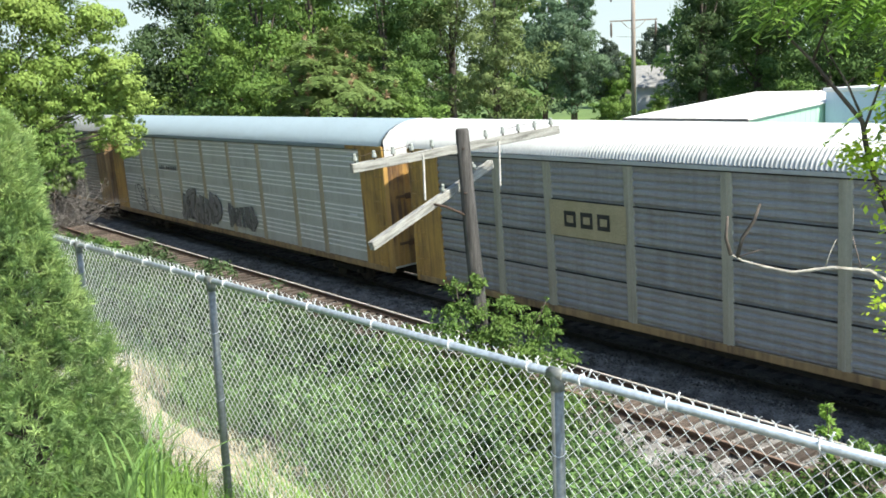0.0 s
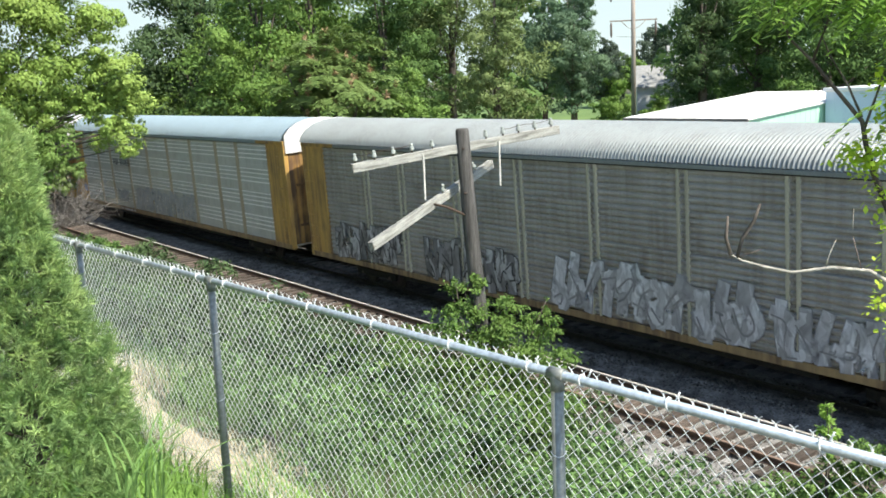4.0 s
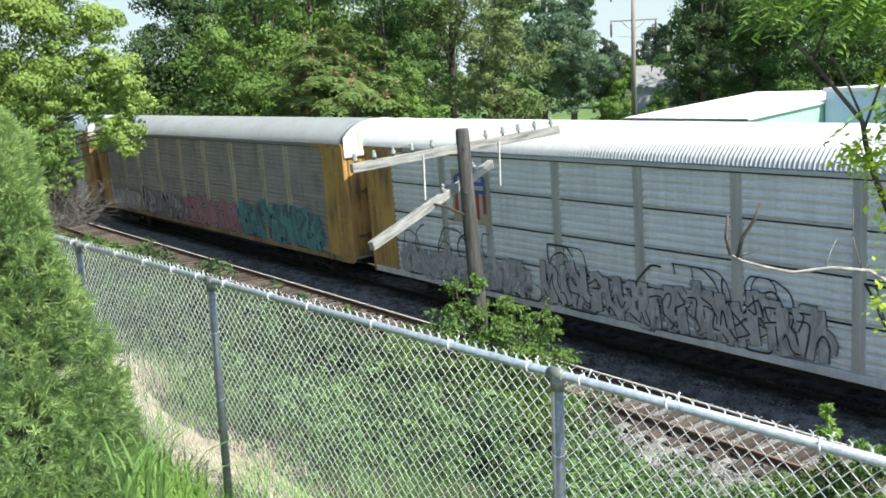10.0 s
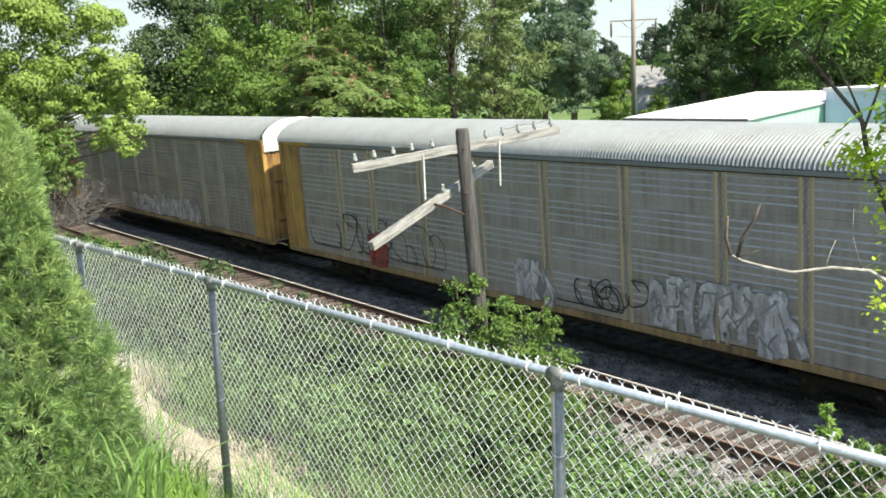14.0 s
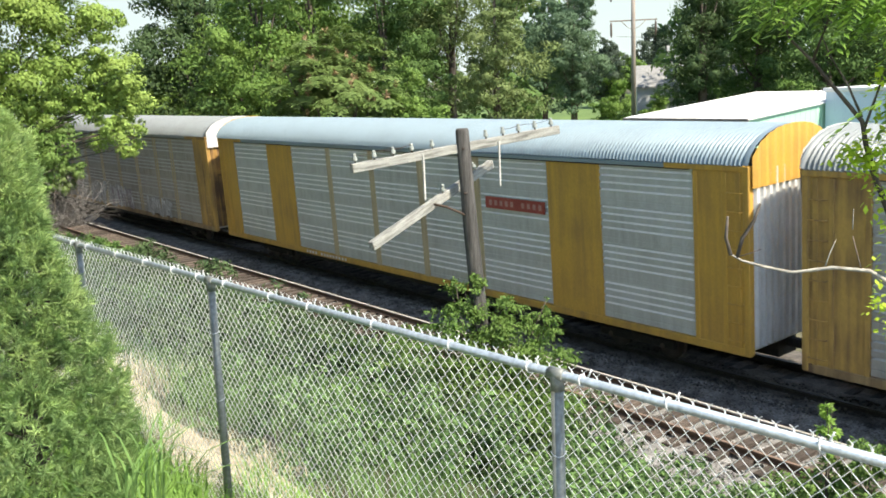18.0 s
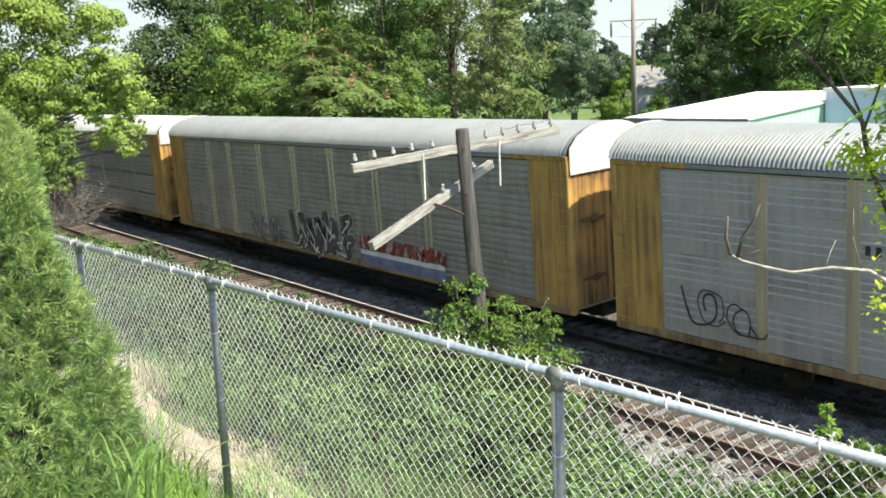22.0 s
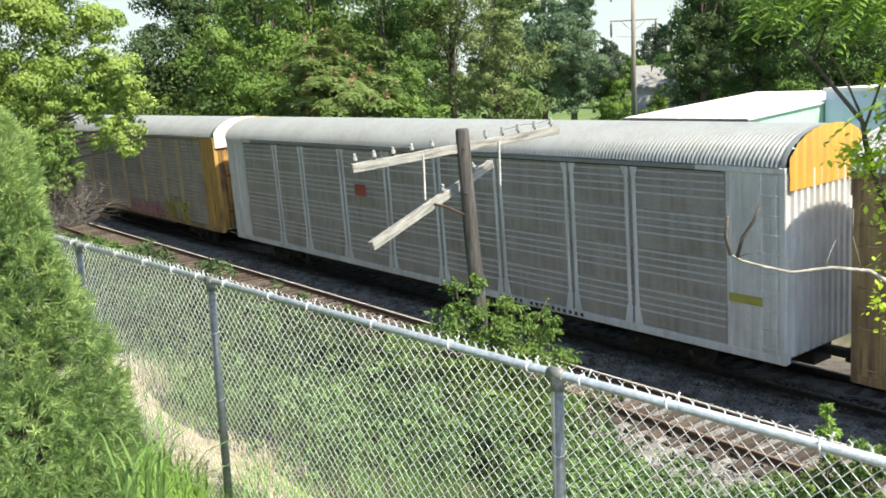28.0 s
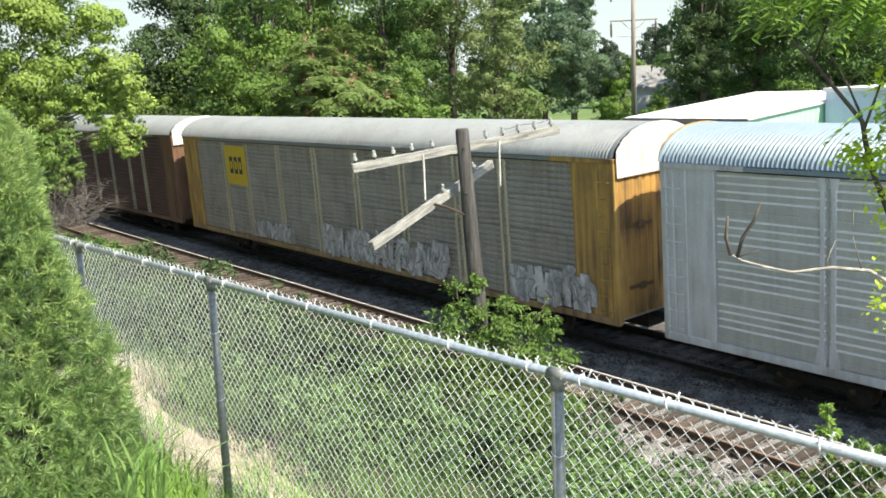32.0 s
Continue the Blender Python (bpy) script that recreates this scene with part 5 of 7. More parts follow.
def tree(name, x, y, height, radius, bottom, seed, leaf, count, size, label, lobes=14, trunk=0.25, squash=0.8, cones=False, z=None, pointed=0.0, narrow=0.45, group=""):
    rng = np.random.default_rng(seed)
    z = ground_z(x, y) if z is None else z
    root = empty(name, pose(x, y, z))
    tagged(root, label, "tree", group)
    parts_l = []
    for i in range(lobes):
        h = bottom + (height - bottom) * ((i + 0.5) / lobes)
        k = (h - bottom) / (height - bottom)
        reach = radius * (math.sin(math.pi * min(1, 0.18 + 0.78 * k)) if not pointed else (1 - pointed * k))
        a = rng.uniform(0, 2 * math.pi)
        o = reach * rng.uniform(0.25, 0.7)
        rad = max(0.5, reach * rng.uniform(narrow, narrow + 0.25))
        parts_l.append(((math.cos(a) * o, math.sin(a) * o, min(h, height - rad * 0.5)), (rad, rad, rad * squash)))
    c, d, face = clump_points(rng, parts_l, int(count * 2.3))
    c[:, 2] = np.maximum(c[:, 2], bottom * 0.6)
    foliage("crown", root, c, d, size * 0.64, size * 0.40, LEAF[leaf], rng, facing=face)
    bm = bmesh.new()
    top = bottom + (height - bottom) * 0.7
    mid = (rng.uniform(-0.2, 0.2), rng.uniform(-0.2, 0.2), top * 0.5)
    tube(bm, [(0, 0, -0.3), mid, (mid[0] * 1.5, mid[1] * 1.5, top)], [trunk * 1.2, trunk * 0.85, trunk * 0.25], 8)
    part("trunk", bm, BARK, root)
    for (lc, rad) in parts_l[::2] if lobes > 8 else parts_l:
        bm = bmesh.new()
        zb = max(0.4 * bottom + 0.3, min(lc[2] * 0.62, top * 0.8))
        k = zb / top
        s = Vector((mid[0] * 1.5 * k, mid[1] * 1.5 * k, zb))
        e = Vector(lc)
        m = s.lerp(e, 0.5) + Vector((0, 0, -0.1 * (e - s).length))
        tube(bm, [s, m, e], [trunk * 0.42, trunk * 0.25, trunk * 0.08], 6)
        part("limb", bm, BARK, root)
    if cones:
        pick = rng.choice(len(c), 120, replace=False)
        pts = np.repeat(c[pick] + d[pick] * 0.25, 30, axis=0)
        pts += rng.normal(size=pts.shape) * np.array([0.07, 0.07, 0.15])
        foliage("seed_cluster", root, pts, rng.normal(size=pts.shape) + np.array([0, 0, 1.0]), 0.16, 0.09, LEAF["cone"], rng, label="rusty red upright seed clusters")
    return root


FAR = [  # bearing, distance, height, radius, crown bottom, leaf, count, leaf size, lobes, trunk, label
    (23.7, 78, 21, 5.8, 2.0, "dark", 15000, 0.46, 24, 0.45, "tall dark green broadleaf tree behind the railway"),
    (26.6, 66, 17, 5.0, 1.5, "mid", 13000, 0.38, 22, 0.32, "mid-green broadleaf tree with dense lit leaves"),
    (20.6, 76, 8.0, 3.6, 0.5, "mid", 6000, 0.32, 12, 0.2, "young green tree at the edge of the woods"),
    (25.6, 64, 10.4, 4.2, 0.3, "mid", 8000, 0.30, 14, 0.2, "bushy green tree at the edge of the woods"),
    (27.6, 58, 7.6, 3.0, 0.3, "mid", 5000, 0.28, 10, 0.16, "bushy green tree at the edge of the woods"),
    (30.0, 80, 22, 7.0, 2.5, "mid", 14000, 0.46, 24, 0.4, "tall yellow-green tree above the sumac"),
    (34.2, 74, 20, 5.2, 1.0, "oak", 12000, 0.42, 20, 0.35, "dark green tree with a dense crown"),
    (34.9, 58, 8.6, 2.7, 0.3, "mid", 6500, 0.30, 12, 0.2, "bright green undergrowth tree"),
    (37.9, 78, 20, 5.6, 5.5, "locust", 8000, 0.36, 22, 0.34, "airy olive-green tree with trunks showing through"),
    (40.6, 72, 17, 3.6, 1.5, "locust", 8500, 0.36, 18, 0.3, "olive-green tree with drooping branches"),
    (45.1, 92, 15.5, 3.6, 3.6, "blue", 11000, 0.40, 18, 0.3, "blue-green rounded tree on the lawn"),
    (43.4, 118, 17, 5.0, 2.0, "blue", 8000, 0.5, 14, 0.3, "blue-green tree at the back of the lawn"),
    (46.9, 150, 10.5, 4.2, 0.5, "hazy", 5000, 0.6, 10, 0.3, "distant hazy green tree"),
    (48.0, 150, 8.0, 3.4, 0.5, "mid", 4000, 0.6, 10, 0.3, "distant light green tree"),
    (49.6, 230, 15, 7, 2.0, "hazy", 5000, 0.9, 12, 0.4, "distant hazy green tree"),
    (52.5, 92, 19, 4.0, 0.8, "dark", 13000, 0.38, 22, 0.4, "tall dark evergreen-looking tree behind the shed"),
    (55.4, 96, 21, 6.0, 1.5, "oak", 14000, 0.42, 22, 0.4, "tall dark green tree behind the shed"),
    (59.0, 90, 20, 6.5, 1.0, "oak", 12000, 0.45, 18, 0.4, "dark broadleaf tree behind the shed"),
    (62.8, 96, 22, 7.5, 1.0, "dark", 12000, 0.5, 18, 0.4, "dark broadleaf tree behind the shed"),
    (57.0, 76, 5.4, 3.0, 0.2, "mid", 5000, 0.3, 10, 0.15, "light green shrubby tree by the shed"),
    (49.8, 108, 3.2, 1.9, 0.1, "mid", 3000, 0.3, 9, 0.1, "green bush by the house"),
    (47.4, 112, 3.0, 2.6, 0.1, "mid", 3500, 0.34, 9, 0.1, "trimmed green bush by the drive"),
    (17.5, 60, 7.5, 4.0, 0.6, "oak", 7000, 0.38, 14, 0.3, "dark green tree beyond the track"),
    (14.0, 80, 9.0, 5.5, 0.8, "oak", 7000, 0.45, 14, 0.35, "dark green tree beyond the track"),
]
for i, (b, dist_, h, rad, bot, leaf, cnt, size, lob, trk, lab) in enumerate(FAR):
    x, y = spot(b, dist_)
    y = max(y, 4.5 + rad)
    tree("tree", x, y, h, rad, bot, 100 + i, leaf, cnt, size, lab, lobes=lob, trunk=trk, squash=0.75)
def sumac(x, y, seed):
    """A spreading sumac: drooping sprays of paired narrow leaflets, upright seed heads."""
    rng = np.random.default_rng(seed)
    z = ground_z(x, y)
    root = empty("sumac_tree", pose(x, y, z))
    tagged(root, "staghorn sumac with rusty seed heads", "tree")
    stars, each_ = 270, 9
    n = stars * each_
    core = unit(rng.normal(size=(stars, 3)) + np.array([0, 0, 0.5]))
    rad = np.array([4.1, 4.1, 4.7]) * rng.uniform(0.6, 1.02, (stars, 1)) * (0.86 + 0.2 * np.sin(core[:, :1] * 7 + core[:, 2:] * 9))
    spot_ = core * rad + np.array([0, 0, 5.9])
    spot_[:, 2] = np.maximum(spot_[:, 2], 1.2 + rng.uniform(0, 1, stars))
    out, tip = np.repeat(core, each_, axis=0), np.repeat(spot_, each_, axis=0)
    az = np.tile(np.arange(each_) * 2 * np.pi / each_, stars) + rng.normal(0, 0.25, n)
    d = unit(np.stack([np.cos(az), np.sin(az), rng.uniform(0.0, 0.5, n)], 1) + out * 0.45)
    side = unit(np.cross(d, np.array([0, 0, 1.0])))
    cen, ax, face = [], [], []
    for k in range(9):
        q = k / 8
        p = tip + d * q * 0.75 + np.array([0, 0, -0.55 * q * q])
        for s in (-1, 1):
            cen.append(p)
            ax.append(side * s + d * 0.5 + np.array([0, 0, -0.35]) + rng.normal(size=(n, 3)) * 0.15)
            face.append(unit(np.array([0, 0, 1.0]) + out * 0.5 + rng.normal(size=(n, 3)) * 0.25))
    foliage("crown", root, np.concatenate(cen), np.concatenate(ax), 0.34, 0.085, LEAF["sumac"], rng, facing=np.concatenate(face))
    pick = rng.choice(np.flatnonzero(out[:, 2] > -0.1), 55, replace=False)
    for k in pick:
        pts = tip[k] + np.array([0, 0, 0.22]) + rng.normal(size=(40, 3)) * np.array([0.06, 0.06, 0.11])
        foliage("seed_head", root, pts, rng.normal(size=pts.shape) + np.array([0, 0, 1.0]), 0.15, 0.09, LEAF["cone"], rng)
    for i in range(7):
        a = i * 0.9
        bm = bmesh.new()
        e = Vector((math.cos(a) * 2.6, math.sin(a) * 2.6, 6.0 + (i % 3)))
        tube(bm, [(math.cos(a) * 0.3, math.sin(a) * 0.3, -0.3), e * 0.45 + Vector((0, 0, 0.6)), e], [0.11, 0.08, 0.04], 6)
        part("stem", bm, BARK, root)


x, y = spot(30.9, 56)
sumac(x, y, 77)
# the woods behind, one mass
rng = np.random.default_rng(8)
lob = []
for b in np.arange(-4, 74, 2.1):
    if 42.4 < b < 51.4:
        continue
    dd = rng.uniform(105, 125)
    x, y = spot(b, dd)
    if y < 9:
        continue
    for hz in ((2.0,) if 36.4 < b < 41 else (2.5, 6.5, 11) if 25.5 < b < 44 or b > 52 else (2.0, 4.0)):
        lob.append(((x + rng.uniform(-2, 2), y + rng.uniform(-2, 2), 2 + hz), (4.5, 4.5, 4.0)))
for b in np.arange(42, 54, 1.3):
    x, y = spot(b, 300)
    lob.append(((x, y, 6 + rng.uniform(-2, 2)), (7, 7, 6)))
c, d, face = clump_points(rng, lob, 42000)
ob = foliage("far_woods", None, c, d, 1.0, 0.6, LEAF["oak"], rng, facing=face)
tagged(ob, "dense dark green woods in the distance", "woods", kind="stuff")

# left: maple near the track and brush under it
def grown(name, x, y, lobes, leaf, count, size, seed, trunk, label, category="tree"):
    """A tree whose crown is given lobe by lobe, (x, y, z) and radius in the world."""
    rng = np.random.default_rng(seed)
    z = ground_z(x, y)
    root = empty(name, pose(x, y, z))
    tagged(root, label, category)
    loc = [((a - x, b - y, c - z), (r_ * 1.3, r_ * 1.3, r_ * 0.95)) for a, b, c, r_ in lobes]
    c, d, face = clump_points(rng, loc, count, 14, 0.42)
    foliage("crown", root, c, d, size, size * 0.62, LEAF[leaf], rng, facing=face)
    top = max(l[0][2] for l in loc) * 0.8
    bm = bmesh.new()
    tube(bm, [(0, 0, -0.3), (0.1, 0.05, top * 0.5), (0.0, 0.1, top)], [trunk * 1.2, trunk * 0.8, trunk * 0.25], 8)
    part("trunk", bm, BARK, root)
    for lc, rad in loc:
        s = Vector((0.05, 0.05, max(0.5, min(lc[2] * 0.65, top * 0.85))))
        e = Vector(lc)
        bm = bmesh.new()
        tube(bm, [s, s.lerp(e, 0.5) + Vector((0, 0, 0.08 * (e - s).length)), e], [trunk * 0.28, trunk * 0.15, trunk * 0.05], 6)
        part("limb", bm, BARK, root)
    return root


grown("maple_tree", -25.8, -13.7, [(-25.4, -13.9, 9.6, 1.1), (-25.2, -13.2, 8.5, 0.9), (-25.0, -12.4, 9.4, 1.0), (-24.8, -11.7, 9.1, 0.7), (-24.7, -11.2, 8.9, 0.45), (-25.1, -13.1, 7.4, 0.8), (-24.9, -12.1, 7.9, 0.7),
      (-24.7, -11.4, 7.7, 0.6), (-24.5, -10.8, 7.6, 0.5), (-24.5, -10.75, 7.05, 0.45), (-25.3, -14.0, 7.5, 0.9), (-25.0, -12.1, 7.0, 0.5), (-24.6, -11.2, 7.05, 0.45), (-24.6, -11.15, 6.25, 0.30), (-24.5, -10.7, 6.35, 0.25),
      (-24.8, -11.6, 6.75, 0.3), (-26.6, -10.4, 6.2, 0.3), (-26.6, -10.65, 5.9, 0.34), (-26.4, -10.1, 5.72, 0.28), (-26.5, -10.3, 6.35, 0.25), (-26.3, -9.85, 6.15, 0.16), (-25.2, -13.0, 6.8, 0.5), (-26.5, -14.8, 8.6, 1.2), (-25.0, -12.8, 10.4, 1.1)], "maple", 75000, 0.092, 41, 0.15, "yellow-green broadleaf tree leaning towards the siding")
grown("shrub", -24.6, -13.9, [(-24.5, -13.6, 6.0, 0.5), (-24.4, -13.2, 5.6, 0.45), (-24.4, -12.8, 5.9, 0.35), (-24.5, -14.1, 5.2, 0.7), (-24.4, -13.4, 4.9, 0.4), (-24.6, -14.8, 5.6, 0.9)],
      "bush", 9000, 0.11, 44, 0.05, "dark green shrub tangle below the maple", "shrub")


# Trees out of view, added to keep skylight off the train's left end.
for i, (tx, ty, th, tr_) in enumerate(((-12.0, -29.0, 20.0, 6.5), (-20.0, -25.5, 20.0, 6.0), (-27.0, -22.0, 20.0, 5.5), (-34.0, -19.5, 20.0, 6.5), (-46.0, -17.2, 22.0, 7.0), (-57.0, -15.0, 22.0, 7.0), (-69.0, -13.0, 22.0, 7.0), (-82.0, -11.5, 22.0, 7.0), (-96.0, -11.0, 22.0, 7.0))):
    tree("tree", tx, ty, th, tr_, 1.0, 300 + i, "dark", 2000, 1.6, "unseen broad dark green tree added to shade the train", lobes=18, trunk=0.3)


grown("shrub", -50.2, -6.0, [(-50.0, -5.3, 5.7, 0.45), (-50.2, -5.9, 5.5, 0.5), (-49.9, -4.95, 4.9, 0.45), (-50.1, -5.5, 4.2, 0.6), (-50.0, -5.05, 3.4, 0.5), (-50.2, -5.9, 3.8, 0.6), (-50.3, -6.3, 5.0, 0.6),
      (-50.3, -6.5, 4.2, 0.7), (-50.3, -6.2, 3.0, 0.6), (-50.0, -5.3, 2.6, 0.35), (-50.6, -7.2, 5.4, 0.9), (-50.6, -7.4, 3.9, 0.9)],
      "sumac", 22000, 0.16, 45, 0.06, "twiggy olive-green shrub beside the siding", "shrub")


GREYTWIG = shader("grey_dead_twig", [(0.13, 0.12, 0.11), (0.27, 0.25, 0.235)], scale=6, rough=0.9)


def brush(name, x, y, z, n, size, seed, mat, label):
    """Bare dead twigs in a tangle."""
    r = random.Random(seed)
    root = empty(name, pose(x, y, z))
    tagged(root, label, "brush")
    for i in range(n):
        bm = bmesh.new()
        p = Vector((r.uniform(-0.5, 0.5) * size, r.uniform(-0.4, 0.4) * size, 0))
        d = Vector((r.uniform(-0.8, 1.0), r.uniform(-0.6, 0.6), r.uniform(0.5, 1.3))).normalized()
        pts = [p]
        for k in range(5):
            d = (d + Vector((r.uniform(-0.35, 0.35), r.uniform(-0.35, 0.35), r.uniform(-0.45, 0.15)))).normalized()
            pts.append(pts[-1] + d * size * 0.28)
        tube(bm, pts, [0.016, 0.013, 0.011, 0.008, 0.006, 0.004], 5)
        for k in (2, 3, 4):
            e = (d + Vector((r.uniform(-1, 1), r.uniform(-1, 1), r.uniform(-0.5, 0.8)))).normalized()
            tube(bm, [pts[k], pts[k] + e * size * 0.2, pts[k] + e * size * 0.36 + Vector((0, 0, -0.05))], [0.007, 0.005, 0.003], 4)
        part("dead_branch", bm, mat, root)
    return root


brush("dead_brush", -49.9, -5.5, 0.7, 150, 2.1, 3, GREYTWIG, "tangle of bare dead grey branches beside the rails")


# bush and vine at the pole
def bush(name, x, y, lobes, count, size, seed, leaf, label, z=None, stems=8):
    rng = np.random.default_rng(seed)
    z = ground_z(x, y) if z is None else z
    root = empty(name, pose(x, y, z))
    tagged(root, label, "bush")
    c, d = lobe_points(rng, lobes, count)
    foliage("leaves", root, c, d + np.array([0, 0, -0.3]), size, size * 0.45, LEAF[leaf], rng, flat=0.6)
    rr = random.Random(seed)
    for i in range(stems):
        l, rad = rr.choice(lobes)
        bm = bmesh.new()
        e = Vector(l) + Vector((rr.uniform(-0.5, 0.5) * rad[0], rr.uniform(-0.5, 0.5) * rad[1], rr.uniform(0, 0.7) * rad[2]))
        m = e * 0.5 + Vector((0, 0, 0.1))
        tube(bm, [(rr.uniform(-0.1, 0.1), rr.uniform(-0.1, 0.1), -0.1), m, e], [0.016, 0.010, 0.004], 5)
        part("stem", bm, BARK, root)
    return root


BB = (-9.6, -11.5)
BZ = ground_z(*BB)
bush("pole_bush", BB[0], BB[1], [((a - BB[0], b - BB[1], c - BZ), r_) for a, b, c, r_ in (
     (-9.72, -11.85, 4.42, (0.16, 0.16, 0.26)), (-9.6, -11.62, 4.45, (0.2, 0.2, 0.2)), (-9.7, -11.8, 4.0, (0.36, 0.34, 0.34)), (-9.45, -11.35, 4.0, (0.32, 0.32, 0.26)), (-9.3, -11.2, 4.12, (0.28, 0.28, 0.2)),
     (-8.97, -10.9, 4.25, (0.06, 0.06, 0.18)), (-9.0, -10.95, 3.95, (0.25, 0.22, 0.16)), (-9.35, -11.3, 3.65, (0.5, 0.5, 0.26)), (-9.75, -11.95, 3.6, (0.35, 0.35, 0.3)), (-9.5, -11.6, 3.1, (0.7, 0.6, 0.45)), (-9.0, -11.2, 3.3, (0.4, 0.4, 0.3)), (-8.85, -11.0, 3.6, (0.4, 0.4, 0.2)), (-10.2, -12.2, 3.75, (0.3, 0.3, 0.2)), (-9.3, -11.5, 3.0, (0.9, 0.6, 0.4)), (-8.8, -11.2, 2.9, (0.5, 0.5, 0.35)))],
     26000, 0.058, 21, "bush", "leafy green bush and vine climbing the pole base", stems=14)
bush("weed_shoot", -5.56, -9.81, [((0, 0, 2.22), (0.07, 0.07, 0.12)), ((0, 0, 2.05), (0.10, 0.10, 0.15)), ((0.02, 0, 1.85), (0.08, 0.08, 0.15))], 700, 0.065, 22, "ailanthus", "single leafy green weed shoot", z=1.15, stems=3)
TBZ = ground_z(-5.2, -9.7)
bush("trackside_bush", -5.2, -9.7, [((a + 5.2, b + 9.7, c - TBZ), (s, s, s * 0.85)) for a, b, c, s in ((-5.4, -9.6, 2.72, 0.26), (-5.12, -9.5, 2.85, 0.28), (-5.6, -9.7, 2.35, 0.35), (-6.1, -9.6, 2.0, 0.4),
     (-6.6, -9.7, 1.75, 0.4), (-5.3, -9.5, 2.1, 0.5), (-5.9, -9.6, 1.5, 0.5), (-5.0, -9.4, 1.9, 0.5))], 16000, 0.07, 23, "bush", "green weeds growing on the bank", stems=10)
for x0, y0, sc in ((-26.6, -3.35, 1.0), (-23.4, -3.2, 0.8), (-29.5, -4.6, 1.2), (-14.6, -3.5, 0.9), (-33.0, -4.9, 1.3)):
    bush("track_weed", x0, y0, [((0, 0, 0.16 * sc), (0.14 * sc, 0.14 * sc, 0.12 * sc)), ((0.12 * sc, 0.05, 0.1 * sc), (0.12 * sc, 0.1 * sc, 0.08 * sc))], 260, 0.07, int(-x0 * 10), "bush", "small green weed between the rails", z=ballast_z(y0), stems=3)
rr = random.Random(6)
for x0, n in ((-43.5, 5), (-39.0, 6), (-34.5, 5)):
    gz = ground_z(x0, -6.5)
    bush("trackside_bush", x0, -6.5, [((k * 0.75 + rr.uniform(-0.2, 0.2), rr.uniform(-0.3, 0.3), rr.uniform(0.5, 1.3)), (rr.uniform(0.4, 0.7), 0.45, rr.uniform(0.35, 0.6))) for k in range(n)],
         5200, 0.10, 24 + n, "weed_pale", "yellow-green weeds growing beside the siding", stems=6)

# weeds on the bank: broad leaves, pale stalks, straw near the fence
rng = np.random.default_rng(31)


def scatter(n, x0, x1, y0, y1, keep=None, clump=0.0):
    pts = np.stack([rng.uniform(x0, x1, n), rng.uniform(y0, y1, n)], 1)
    if clump:
        m = np.array([noise.noise((p[0] * clump, p[1] * clump, 7.0)) for p in pts])
        pts = pts[m > (keep if keep is not None else 0)]
    sparse = (pts[:, 0] > -13.0 - (pts[:, 1] + 7) * 0.4) & (pts[:, 0] < -7.6) & (pts[:, 1] > -10.9) & (pts[:, 1] < -7) & (rng.uniform(0, 1, len(pts)) > 0.10)
    pts = pts[~sparse]
    z = np.array([ground_z(p[0], p[1]) for p in pts])
    return np.column_stack([pts, z])


def weeds(name, plants, height, leaf, size, mat, per, label, slim=0.5):
    n = len(plants)
    h = height * rng.uniform(0.35, 1.2, n)
    base = np.repeat(plants, per, axis=0)
    k = rng.uniform(0.05, 1.0, n * per)
    c = base + np.stack([rng.normal(0, 0.085, n * per), rng.normal(0, 0.085, n * per), np.repeat(h, per) * k], 1)
    az = rng.uniform(0, 2 * np.pi, n * per)
    ax = np.stack([np.cos(az), np.sin(az), rng.uniform(-0.3, 0.9, n * per)], 1)
    v, f = leaves(c, ax, size, size * slim, rng, flat=0.55)
    s = np.array([0.006, 0.004, 0.0])
    up_ = np.column_stack([np.zeros(n), np.zeros(n), h])
    sv = np.stack([plants - s, plants + s, plants + up_], 1).reshape(-1, 3)
    sf = np.arange(n * 3).reshape(-1, 3) + len(v)
    ob = place(name, mesh_of(name, np.concatenate([v, sv]), np.concatenate([f, sf])), LEAF[mat])
    return tagged(ob, label, "weeds", kind="stuff")


weeds("bank_weeds", scatter(8000, -34, -2.0, -13.8, -7.6, 0.02, 0.7), 0.7, "weed", 0.085, "weed", 22, "dense green weeds covering the bank", 0.4)
weeds("bank_weeds", scatter(1500, -60, -13.0, -9.5, -6.6), 1.2, "weed", 0.16, "weed_pale", 22, "taller green weeds along the siding", 0.42)
spots = scatter(900, -22, -2.5, -13.6, -8.6, -0.02, 0.8)
lob = []
for q in spots:
    s = rng.uniform(0.16, 0.42)
    lob.append(((q[0], q[1], q[2] + s * rng.uniform(0.6, 2.0)), (s, s, s * 0.9)))
c, d, face = clump_points(rng, lob, 115000, 7, 0.6)
tagged(foliage("bank_shrubs", None, c, d, 0.085, 0.041, LEAF["weed"], rng, facing=face), "low leafy green shrubs covering the bank", "shrubs", kind="stuff")
